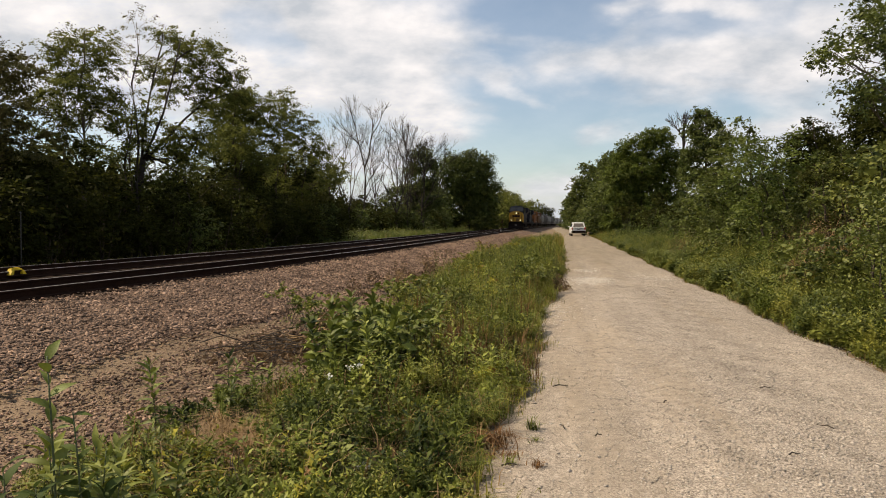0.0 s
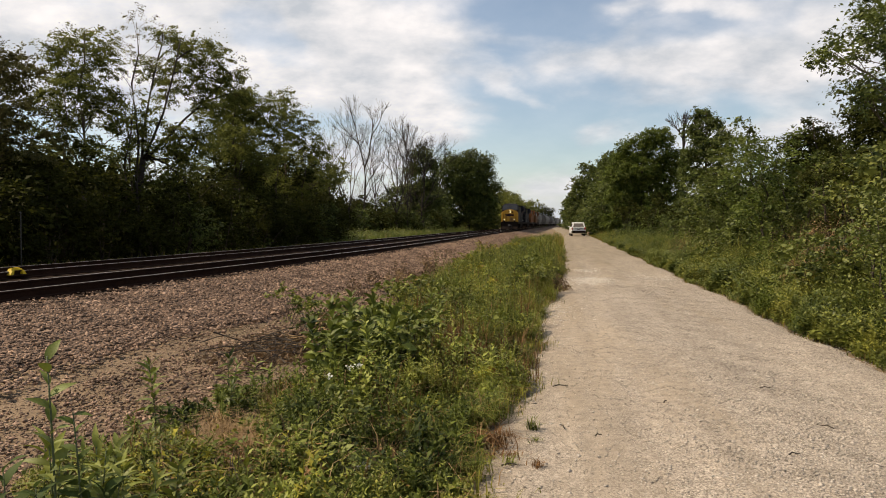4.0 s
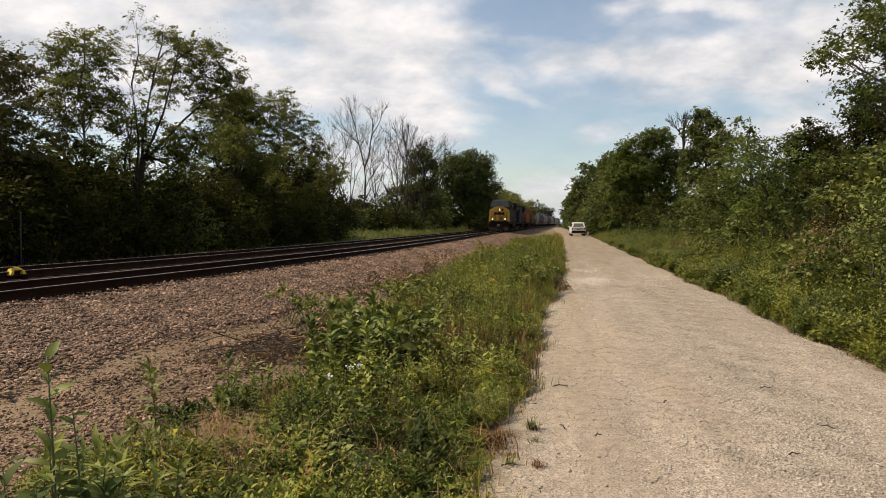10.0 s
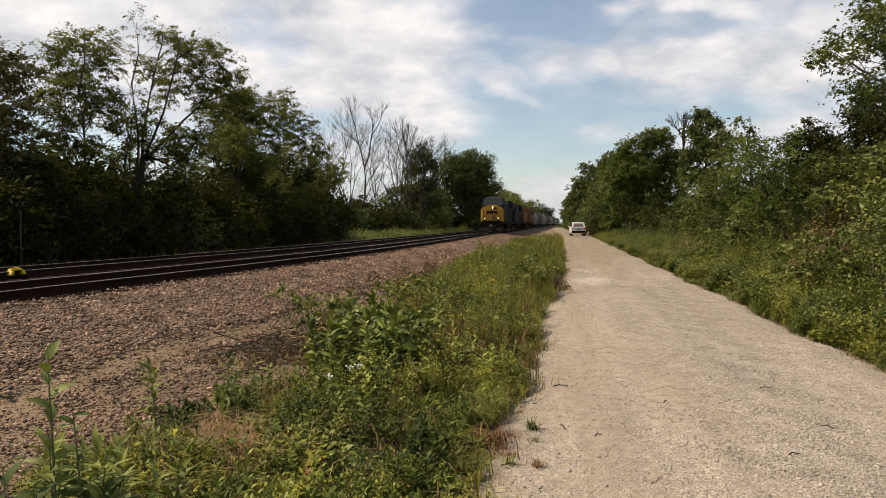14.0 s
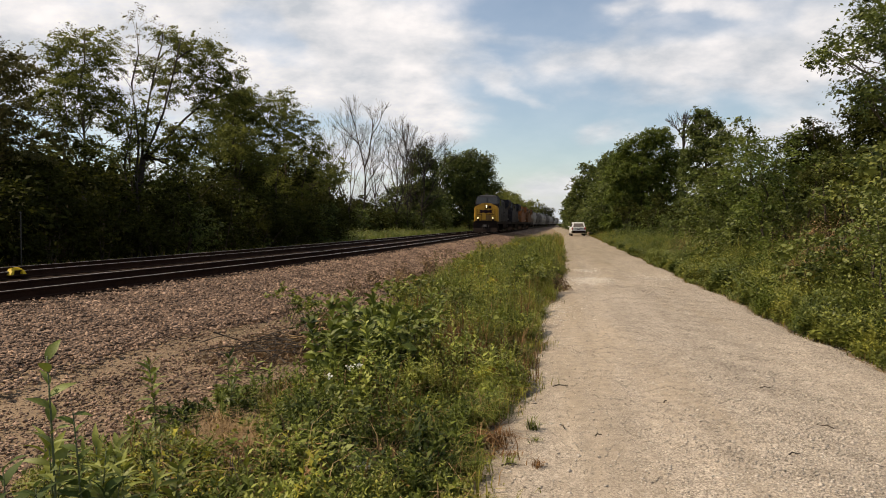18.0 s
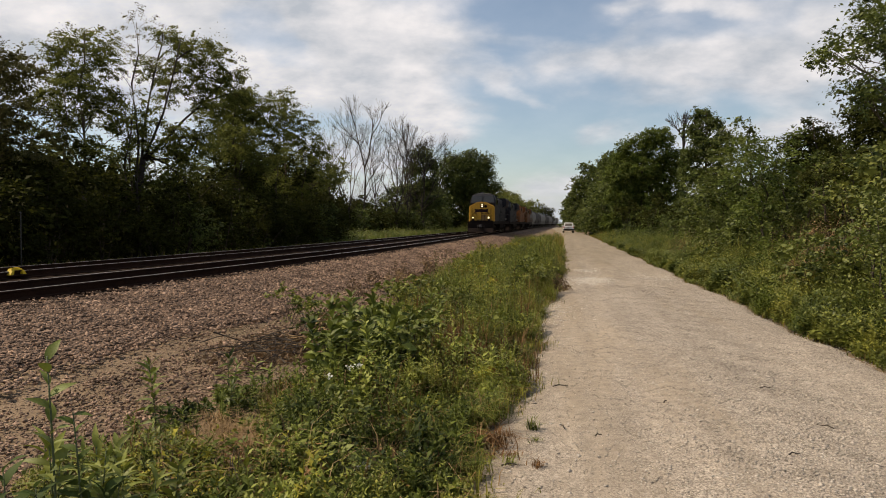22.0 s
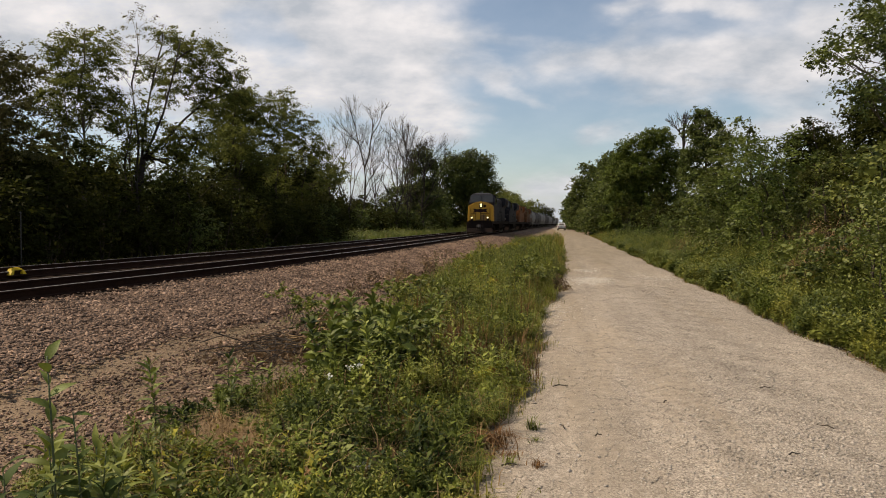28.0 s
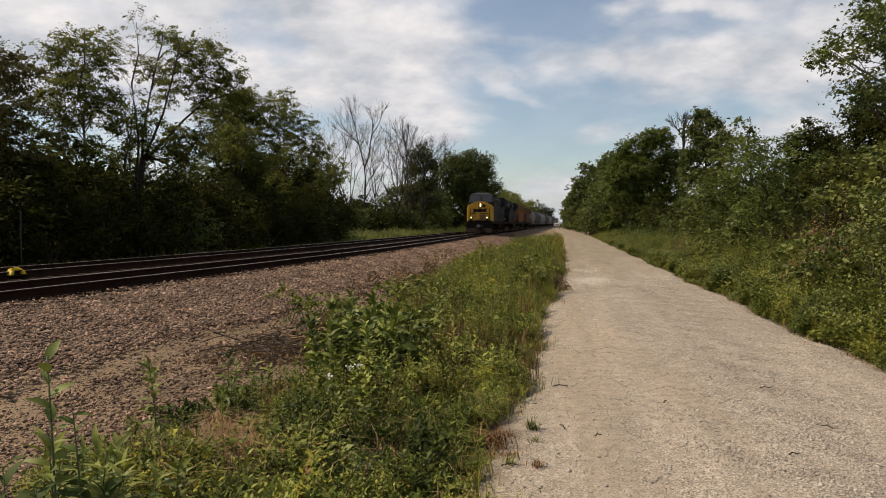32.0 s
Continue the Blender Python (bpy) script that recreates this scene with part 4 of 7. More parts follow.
def wood_edge():
    """The dense lower storey and the trees behind it."""
    rng = np.random.default_rng(77)
    y = 11.0
    k = 0
    while y < 53:
        x = -19.0 + rng.normal() * 0.5 - 0.02 * y
        h = 2.6 + rng.random() * 1.5
        lobes = [(rng.normal() * 0.7, rng.normal() * 0.9, z, 0.8 + 0.4 * rng.random()) for z in np.linspace(0.5, h, 7)]
        # the wood's shade is put into the dark leaf colour
        bush(x, y, lobes, "shrubby undergrowth at the foot of the wood, shade put into its dark leaf colour", leaf=0.16, sprays=22, per=20, spray_r=0.38, mat=M_LEAF_DEEP if k % 4 == 1 and y > 24 else M_LEAF_DARK, seed=300 + k, group="undergrowth beyond the tracks")
        y += 1.2 + rng.random() * 0.6
        k += 1
    y = 14.0
    while y < 70:
        x = -26.5 + rng.normal() * 1.2
        h = (5.0 if y < 26 or 46 < y < 63 else 3.0) + rng.random() * 1.6
        lobes = [(rng.normal() * 1.1, rng.normal() * 1.3, z, 1.2 + 0.5 * rng.random()) for z in np.linspace(0.4, h, 8)]
        tree(x, y, lobes, "tree deeper in the wood, leaf colour darkened for shade", leaf=0.26, sprays=16, per=14, spray_r=0.45, mat=M_LEAF_DARK, seed=400 + k, radius=0.13, group=WOODS)
        y += 1.9 + rng.random() * 0.9
        k += 1
    y = 16.0
    while y < 80:
        x = -31.5 + rng.normal()
        lobes = [(rng.normal() * 1.2, rng.normal() * 1.2, z, 1.5 + 0.5 * rng.random()) for z in np.linspace(0.3, (4.6 if y < 38 or 58 < y < 70 else 2.7) + 1.2 * rng.random(), 6)]
        bush(x, y, lobes, "dense thicket inside the wood, leaf colour darkened for shade", leaf=0.5, sprays=10, per=10, spray_r=0.5, mat=M_LEAF_DARK, seed=1400 + k, group="undergrowth beyond the tracks", hollow=0.2)
        y += 1.9
        k += 1
    # far woods behind the clearing and along the line
    for y in np.arange(75, 135, 7.0):
        x = -40 + rng.normal() * 2
        lobes = [(rng.normal() * 2.2, rng.normal() * 2, z, (2.0 if y < 98 else 1.3) + 0.8 * rng.random()) for z in np.linspace(1.0, (6.0 if y < 98 else 1.8) + 2.0 * rng.random(), 7)]
        tree(x, y, lobes, "tree behind the grassy clearing", leaf=0.45, sprays=9, per=12, spray_r=0.7, mat=M_LEAF_TREE, seed=500 + k, radius=0.2, group=WOODS)
        k += 1
    for y in np.arange(136, 460, 16.0):
        x = -19 + rng.normal() * 1.5 + (0.00006 * (y - 110) ** 2)
        lobes = [(rng.normal() * 2.6, rng.normal() * 2.6, z, (2.4 if y < 290 else 1.6) + 0.8 * rng.random()) for z in np.linspace(1.2, (7.5 if y < 290 else 3.0) + 3.0 * rng.random(), 7)]
        tree(x, y, lobes, "leafy tree lining the track far off", leaf=0.65, sprays=7, per=10, spray_r=0.9, mat=M_LEAF_TREE, seed=600 + k, radius=0.25, group=WOODS)
        k += 1


wood_edge()


def slim_trees():
    """Thin young trees standing among the shrubs, trunks showing."""
    rng = np.random.default_rng(88)
    for k in range(13):
        y = 20 + 2.7 * k + rng.normal() * 0.5
        x = -20.6 + rng.normal() * 0.9
        h = 5.6 + 2.4 * rng.random()
        lobes = [(rng.normal() * 0.7, rng.normal() * 0.7, h - 3.0 + 3.0 * rng.random(), 0.45 + 0.35 * rng.random()) for _ in range(8)]
        tree(x, y, lobes, "slim young tree among the shrubs", leaf=0.14, sprays=9 if 23 < y < 34 else 22, per=26, spray_r=0.36, mat=(M_LEAF_TREE, M_LEAF_DARK, M_LEAF_TREE)[k % 3], seed=1500 + k, radius=0.10, group=WOODS, lean=(rng.normal() * 0.5, rng.normal() * 0.4))


slim_trees()


def bough(bm, a, d, ln, r, depth, rng, lift=0.25):
    """A bough that splits again and again into twigs."""
    d = d.normalized()
    m = a + d * ln * 0.55 + Vector((rng.normal(), rng.normal(), 0)) * ln * 0.05
    e = a + (d + Vector((0, 0, lift * 0.4))).normalized() * ln
    add_tube(bm, [a, m, e], [r, r * 0.8, r * 0.6], 5 if depth > 1 else 3)
    if depth == 0:
        return
    for k in range(2 if depth > 3 else 3 if depth > 1 else 4):
        t = Vector((rng.normal(), rng.normal(), rng.normal() * 0.5)) * 0.46
        s = e if k < 2 else m.lerp(e, rng.random())
        bough(bm, s, d + t + Vector((0, 0, lift)), ln * (0.62 + 0.2 * rng.random()), r * 0.61, depth - 1, rng, lift)


def dead_tree(x, y, h, seed, label, fork=0.55, limbs=((-0.35, 0.1), (0.35, -0.1)), depth=4, thick=1.0, lean=(0.0, 0.0)):
    rng = np.random.default_rng(seed)
    ob = thing("dead_tree", pose(x, y, gz(x, y)), label, "dead tree", "bare trees")
    r = 0.0135 * h * thick
    top = Vector((lean[0], lean[1], h * fork))
    pts = [top * (i / 5) + Vector((0.12 * math.sin(i * 1.7 + seed), 0.1 * math.cos(i * 2.1), 0)) * (i % 5 > 0) for i in range(6)]
    part("trunk", add_tube(bmesh.new(), pts, [r * (1.3 if i == 0 else 1 - 0.4 * i / 5) for i in range(6)], 8), M_DEADWOOD, ob, smooth=True)
    rest = h * (1 - fork)
    for lx, ly in limbs:
        bm = bmesh.new()
        bough(bm, top, Vector((lx, ly, 1.0)), rest * 0.40, r * 0.62, depth, rng)
        part("limb", bm, M_DEADWOOD, ob)
    for f in (0.55, 0.7, 0.85):
        bm = bmesh.new()
        an = rng.random() * 6.28
        j = f * 5
        s = pts[int(j)].lerp(pts[min(5, int(j) + 1)], j - int(j))
        bough(bm, s, Vector((math.cos(an), math.sin(an), 0.7)), rest * 0.24, r * 0.34, depth - 1, rng, 0.15)
        part("limb", bm, M_DEADWOOD, ob)
    return ob


dead_tree(-24.5, 76.3, 17.0, 1, "tall bare dead tree forking into two grey limbs", 0.52, ((-0.30, 0.1), (0.30, -0.1)), 4, 0.8)
dead_tree(-27.0, 107, 19.0, 2, "bare dead tree with fine upright twigs", 0.5, ((-0.2, 0.2), (0.3, -0.1), (0.05, 0.1)), 4, 0.8)
dead_tree(-25.0, 66, 13.0, 4, "bare grey tree with dense twigs", 0.35, ((-0.2, 0.1), (0.2, -0.2), (0.4, 0.1)), 5, 0.65)
dead_tree(-24.5, 92, 15.0, 5, "bare grey tree beside the clearing", 0.45, ((-0.3, 0), (0.3, 0.2), (0, 0)), 4, 0.8)
dead_tree(-25.5, 84, 13.5, 7, "slim bare grey tree beside the clearing", 0.4, ((-0.2, 0), (0.3, 0.2), (0, -0.2)), 5, 0.65)
dead_tree(-24.0, 70, 9.0, 8, "leaning bare trunk at the wood's end", 0.7, ((-0.6, 0), (0.1, 0.1)), 3, 1.2, (-1.8, 0.5))
dead_tree(-26.5, 116, 17.0, 9, "bare grey tree with fine upright twigs", 0.45, ((-0.3, 0), (0.3, 0.2), (0, 0)), 4, 0.75)
dead_tree(-21.8, 97, 14.5, 11, "half-dead tree with fine dark branching", 0.3, ((-0.5, 0), (0.5, 0.2), (0, 0), (0.2, -0.4)), 5, 0.8)
dead_tree(-22.4, 90, 12.5, 12, "half-dead slender tree with fine twigs", 0.35, ((-0.3, 0), (0.3, 0.2), (0, 0)), 4, 0.7)
dead_tree(-23.0, 66, 11.0, 21, "dark twiggy bare tree at the wood's end", 0.3, ((-0.4, 0.1), (0.3, -0.2), (0.0, 0.2)), 5, 0.7)
dead_tree(-23.0, 86, 11.0, 23, "dark twiggy bare tree beside the clearing", 0.3, ((-0.5, 0.1), (0.4, -0.2), (0.0, 0.2)), 5, 0.9)
dead_tree(-23.4, 100, 13.5, 24, "dark twiggy bare tree beside the clearing", 0.3, ((-0.5, 0.1), (0.5, -0.2), (0.0, 0.2)), 5, 0.9)
for i, (x, y) in enumerate(((-24.2, 61.5), (-23.0, 94.0))):
    rng = np.random.default_rng(940 + i)
    tree(x, y, [(rng.normal() * 0.9, rng.normal() * 0.9, z, 0.7 + 0.3 * rng.random()) for z in np.linspace(3.5, 10.0 + i, 11)], "thin half-bare tree with small dull leaves", leaf=0.14, sprays=10, per=12, spray_r=0.35, mat=M_LEAF_THIN, seed=945 + i, radius=0.11, group=WOODS, bark=M_DEADWOOD)
dead_tree(15.2, 87, 15.8, 6, "bare dead tree rising above the bank", 0.68, ((-0.10, 0), (0.10, 0.1), (0, 0.1), (0.05, 0)), 3, 0.9)
# dark and deep green leaf colours here stand in for shade behind the grass
for i, (x, y, h) in enumerate(((-28.5, 64, 3.4), (-29, 69, 3.2), (-28.5, 74, 3.0), (-29, 80, 3.6), (-28, 86, 4.0), (-29, 92, 4.6), (-28, 98, 5.0), (-27, 104, 5.4), (-26.5, 110, 6.0), (-25, 115, 6.5), (-23, 118, 6.5), (-22.5, 112, 5.0), (-23.5, 93, 3.2), (-22.8, 98, 3.2), (-22.5, 104, 3.6), (-24.5, 87, 2.6))):
    rng = np.random.default_rng(960 + i)
    bush(x, y, [(rng.normal() * 1.4, rng.normal() * 1.4, z, 1.1 + 0.5 * rng.random()) for z in np.linspace(0.5, h, 6)], "shrub at the back of the clearing", leaf=0.26, sprays=12, per=16, spray_r=0.45, mat=(M_LEAF_DARK, M_LEAF_DEEP, M_LEAF_DEEP)[i % 3], seed=970 + i, group="undergrowth beyond the tracks")
for i, (x, y, h) in enumerate(((-25, 71, 2.6), (-27, 84, 4.5), (-24, 90, 6.5), (-26, 100, 6.0), (-23.5, 108, 8.0), (-24.5, 77, 3.0))):
    rng = np.random.default_rng(900 + i)
    tree(x, y, [(rng.normal() * 1.2, rng.normal() * 1.2, z, 1.3) for z in np.linspace(1.2, h, 6)], "scrubby tree at the edge of the clearing", leaf=0.28, sprays=13, per=18, spray_r=0.5, mat=M_LEAF_DARK if i % 2 else M_LEAF_DEEP, seed=910 + i, radius=0.12, group=WOODS)

for i, (x, y, h, r) in enumerate(((-25.5, 121, 8.5, 1.9), (-24.0, 124, 5.0, 1.7), (-29.0, 122, 7.0, 2.0), (-22.6, 109, 3.4, 1.3))):
    rng = np.random.default_rng(980 + i)
    tree(x, y, [(rng.normal() * 1.3, rng.normal() * 1.3, z, r * (0.8 + 0.4 * rng.random())) for z in np.linspace(0.8, h, 8)], "dark leafy tree closing the clearing", leaf=0.3, sprays=14, per=20, spray_r=0.6, mat=M_LEAF_DARK if i % 2 else M_LEAF_DEEP, seed=990 + i, radius=0.18, group=WOODS, hollow=0.3)

# ---- bank of trees and bushes beside the road ----
BANK = "trees on the bank beside the road"
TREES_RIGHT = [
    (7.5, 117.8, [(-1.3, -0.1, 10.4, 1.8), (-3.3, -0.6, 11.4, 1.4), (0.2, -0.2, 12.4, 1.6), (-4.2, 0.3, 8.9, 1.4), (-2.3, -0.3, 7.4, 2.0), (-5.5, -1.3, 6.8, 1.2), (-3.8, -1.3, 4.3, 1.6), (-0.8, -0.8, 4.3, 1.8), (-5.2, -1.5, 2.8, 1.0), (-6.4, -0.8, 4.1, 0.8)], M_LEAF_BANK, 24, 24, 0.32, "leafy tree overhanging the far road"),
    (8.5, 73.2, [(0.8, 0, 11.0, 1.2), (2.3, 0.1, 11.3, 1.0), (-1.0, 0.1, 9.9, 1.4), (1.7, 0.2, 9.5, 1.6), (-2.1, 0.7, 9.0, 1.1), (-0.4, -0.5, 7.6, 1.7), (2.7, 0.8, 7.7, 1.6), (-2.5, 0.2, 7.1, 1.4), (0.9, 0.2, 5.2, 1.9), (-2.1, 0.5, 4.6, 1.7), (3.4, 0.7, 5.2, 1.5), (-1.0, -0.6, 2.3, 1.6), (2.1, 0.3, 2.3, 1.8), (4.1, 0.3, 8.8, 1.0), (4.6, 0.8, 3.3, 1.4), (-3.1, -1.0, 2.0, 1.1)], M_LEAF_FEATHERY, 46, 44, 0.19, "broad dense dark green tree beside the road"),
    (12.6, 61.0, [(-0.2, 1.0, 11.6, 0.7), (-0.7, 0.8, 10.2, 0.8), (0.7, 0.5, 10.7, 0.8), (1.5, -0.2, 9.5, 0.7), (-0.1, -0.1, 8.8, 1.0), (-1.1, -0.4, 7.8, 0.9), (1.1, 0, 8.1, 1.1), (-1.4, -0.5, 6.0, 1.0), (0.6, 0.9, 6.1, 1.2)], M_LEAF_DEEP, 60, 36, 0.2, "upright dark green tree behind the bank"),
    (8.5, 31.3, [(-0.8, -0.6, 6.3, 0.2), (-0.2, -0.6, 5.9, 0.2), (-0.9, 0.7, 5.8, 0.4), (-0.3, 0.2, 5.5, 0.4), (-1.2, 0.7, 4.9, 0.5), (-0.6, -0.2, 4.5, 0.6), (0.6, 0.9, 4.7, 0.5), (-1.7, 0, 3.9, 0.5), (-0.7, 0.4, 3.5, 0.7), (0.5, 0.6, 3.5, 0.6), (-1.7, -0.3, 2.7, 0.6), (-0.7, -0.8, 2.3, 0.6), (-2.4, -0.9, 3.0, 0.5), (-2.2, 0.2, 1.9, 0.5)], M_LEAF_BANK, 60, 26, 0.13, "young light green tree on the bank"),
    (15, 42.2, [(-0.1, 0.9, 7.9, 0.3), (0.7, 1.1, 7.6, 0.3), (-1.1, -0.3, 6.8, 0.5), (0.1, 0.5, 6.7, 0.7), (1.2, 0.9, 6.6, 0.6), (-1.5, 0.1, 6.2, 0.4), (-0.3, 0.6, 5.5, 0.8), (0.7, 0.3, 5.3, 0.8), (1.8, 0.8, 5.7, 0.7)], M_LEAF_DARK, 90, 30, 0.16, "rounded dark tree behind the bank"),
    # this tree's shade is put into its dark leaf colour
    (9.5, 21.9, [(-0.1, 0.4, 5.3, 0.5), (0.1, -0.2, 4.5, 0.7), (-0.3, 0.7, 4.3, 0.4), (0.4, 0.9, 3.6, 0.6), (0.4, -0.5, 5.3, 0.9), (-0.3, 0.8, 5.0, 0.4)], M_LEAF_DARK, 80, 34, 0.12, "tree on the bank, leaf colour darkened for shade"),
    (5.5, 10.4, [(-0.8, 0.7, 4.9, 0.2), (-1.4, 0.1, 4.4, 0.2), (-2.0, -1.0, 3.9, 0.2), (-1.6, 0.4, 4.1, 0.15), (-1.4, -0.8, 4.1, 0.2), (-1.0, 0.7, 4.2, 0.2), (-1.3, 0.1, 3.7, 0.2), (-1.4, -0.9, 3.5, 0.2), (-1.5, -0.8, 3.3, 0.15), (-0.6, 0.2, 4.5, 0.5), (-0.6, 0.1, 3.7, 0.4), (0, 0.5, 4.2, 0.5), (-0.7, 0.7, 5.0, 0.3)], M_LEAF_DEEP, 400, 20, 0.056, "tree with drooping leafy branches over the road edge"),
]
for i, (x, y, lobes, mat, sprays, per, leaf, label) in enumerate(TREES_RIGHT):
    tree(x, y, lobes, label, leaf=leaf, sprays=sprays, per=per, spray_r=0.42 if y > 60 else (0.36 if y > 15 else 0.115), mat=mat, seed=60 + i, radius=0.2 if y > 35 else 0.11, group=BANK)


def bank_bushes():
    rng = np.random.default_rng(5)
    k = 0
    y = 6.5
    while y < 62:
        near = y < 30
        for row, (x0, h0) in enumerate(((5.9, 1.35), (7.5, 2.7), (10.0, 3.4))):
            if (row == 0 and rng.random() < 0.3) or (row < 2 and 13.4 < y < 18.2):
                continue
            x = x0 + rng.normal() * 0.6
            h = h0 * (0.55 + 0.8 * rng.random())
            # domed crown on bare stems: light on top, dark below
            w = 0.55 + 0.22 * row
            lobes = [(w * 0.9 * math.cos(a), w * 1.1 * math.sin(a), h * (0.45 + 0.45 * rng.random()), 0.30 + 0.13 * row + 0.2 * rng.random()) for a in (i * 2.4 + rng.normal() * 0.4 for i in range(5 + row))]
            lobes.append((rng.normal() * 0.2, rng.normal() * 0.2, h, 0.4 + 0.1 * row))
            # light and dark leaf tones imitate lit bushes against dark hollows
            tone = (M_LEAF_BANK, M_LEAF_LIGHT, M_LEAF_DARK, M_LEAF_DEEP, M_LEAF_BANK, M_LEAF_FEATHERY)[int(rng.random() * 6)]
            if row == 0 and tone is M_LEAF_DARK:
                tone = M_LEAF_LIGHT
            # deeper green far along stands in for the dark hollow under the trees
            if y > 30 and row < 2 and tone in (M_LEAF_BANK, M_LEAF_LIGHT):
                tone = M_LEAF_DEEP
            word = {M_LEAF_BANK: "tangled green bush on the roadside bank", M_LEAF_LIGHT: "bright leafy bush on the roadside bank", M_LEAF_DARK: "dark green bush on the roadside bank", M_LEAF_DEEP: "deep green bush on the roadside bank", M_LEAF_FEATHERY: "feathery green bush on the roadside bank"}[tone]
            leaf = (0.080, 0.115, 0.066, 0.095)[int(rng.random() * 4)] * (1 if near else 1.6) * (1 + 0.15 * row)
            bush(x, y + rng.random(), lobes, word, leaf=leaf, sprays=44 if near else 26, per=int((38 if near else 26) * min(1.4, 0.08 / leaf * (1 if near else 1.6))), spray_r=0.22 if near else 0.34, mat=tone, seed=700 + k, group="bushes on the bank", hollow=0.5, width=0.42 + 0.2 * rng.random())
            k += 1
        # growth under and behind the crowns, its shade put into the dark leaf colour
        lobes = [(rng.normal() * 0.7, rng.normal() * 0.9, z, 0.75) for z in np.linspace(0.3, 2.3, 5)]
        bush(9.0 + rng.normal() * 0.3, y, lobes, "undergrowth on the bank, shade put into its dark leaf colour", leaf=0.15, sprays=14, per=22, spray_r=0.4, mat=M_LEAF_DARK, seed=2700 + k, group="bushes on the bank", hollow=0.2)
        y += 1.35 + (0.9 if not near else 0.25) + rng.random() * 0.9
    for x, y, h in ((4.95, 10.2, 1.5), (5.1, 11.4, 1.7), (4.9, 9.2, 1.3), (5.3, 12.6, 1.4), (4.7, 8.2, 1.1)):
        lobes = [((rng.random() - 0.5) * 0.9, (rng.random() - 0.5) * 1.0, z, 0.35 + 0.15 * rng.random()) for z in np.linspace(0.2, h, 6)]
        bush(x, y, lobes, "tangled green bush on the roadside bank", leaf=0.055, sprays=60, per=30, spray_r=0.17, mat=M_LEAF_BANK, seed=1700 + k, group="bushes on the bank", hollow=0.6)
        k += 1
    # a broad bright bush that leans out over the withered gap, and saplings behind it
    for x, y, h, w, tone, leaf in ((7.6, 17.6, 3.1, 1.0, M_LEAF_LIGHT, 0.12), (7.2, 14.2, 2.3, 0.7, M_LEAF_BANK, 0.10), (8.6, 19.4, 2.5, 0.8, M_LEAF_DEEP, 0.12), (6.9, 12.3, 1.9, 0.6, M_LEAF_LIGHT, 0.09)):
        lobes = [(w * math.cos(a) * 0.9, w * math.sin(a), h * (0.66 + 0.3 * rng.random()), 0.36 + 0.2 * rng.random()) for a in (i * 2.4 + rng.normal() * 0.3 for i in range(8))] + [(0, 0, h, 0.5)]
        bush(x, y, lobes, "broad leafy sapling arching over the bank", leaf=leaf, sprays=44, per=30, spray_r=0.26, mat=tone, seed=3700 + k, group="bushes on the bank", hollow=0.45, width=0.5)
        k += 1
    for x, y, h in ((6.2, 21.5, 4.2), (7.8, 25.5, 4.8), (9.2, 36.0, 6.0)):
        lobes = [(rng.normal() * 0.4, rng.normal() * 0.4, z, 0.34 + 0.12 * rng.random()) for z in np.linspace(h * 0.45, h, 9)]
        tree(x, y, lobes, "slender sapling rising from the bank", leaf=0.10, sprays=50, per=26, spray_r=0.26, mat=M_LEAF_FEATHERY, seed=3750 + k, radius=0.05, group=BANK, height=h)
        k += 1
    y = 62.0
    while y < 300:
        x = 8.0 + rng.normal() * 1.0 + road_bend(y)
        h = 7.5 + 3.5 * rng.random()
        lobes = [(rng.normal() * 1.5, rng.normal() * 1.8, z, 1.6 + 0.6 * rng.random()) for z in np.linspace(0.8, h, 8)]
        if y > 78:
            tree(x, y, lobes, "leafy tree lining the road far off", leaf=0.34 if y < 112 else 0.5, sprays=14 if y < 112 else 9, per=18 if y < 112 else 12, spray_r=0.6, mat=M_LEAF_DEEP, seed=800 + k, radius=0.18, group=BANK)
        k += 1
        y += 6 if y < 140 else 14
    for y in (24, 31, 37, 48, 55):
        x = 17 + rng.normal() * 1.0
        lobes = [(rng.normal() * 1.2, rng.normal() * 1.3, z, 1.1 + 0.4 * rng.random()) for z in np.linspace(1.5, 5.0 + rng.random(), 6)]
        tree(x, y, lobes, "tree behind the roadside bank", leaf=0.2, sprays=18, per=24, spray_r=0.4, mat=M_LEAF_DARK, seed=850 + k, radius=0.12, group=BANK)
        k += 1


bank_bushes()

# ---- rolling stock: fronts face the camera, local y runs back along the train, z = 0 at the rail top ----
M_BLUE = paint("dark_blue_paint", (0.010, 0.011, 0.017), 0.65, grime=(0.030, 0.024, 0.022))
M_EMBLEM = paint("dark_emblem_paint", (0.016, 0.006, 0.010), 0.8, grime=(0.03, 0.015, 0.012))
M_SOILED_YELLOW = paint("soiled_yellow_paint", (0.20, 0.105, 0.022), 0.7, grime=(0.05, 0.03, 0.02), amount=1.0)
M_YELLOW = paint("yellow_cab_paint", (0.52, 0.28, 0.030), 0.6, amount=0.9)
M_ORANGE = paint("orange_paint", (0.21, 0.078, 0.024), 0.65)
M_RUSTORANGE = paint("faded_orange_paint", (0.12, 0.054, 0.024), 0.7)
M_BLACK = paint("black_running_gear", (0.012, 0.009, 0.008), 0.8, grime=(0.040, 0.022, 0.015))
M_BLACK.node_tree.nodes["Principled BSDF"].inputs["Specular IOR Level"].default_value = 0.06
M_GREYROOF = paint("grey_roof_paint", (0.03, 0.034, 0.042), 0.7)
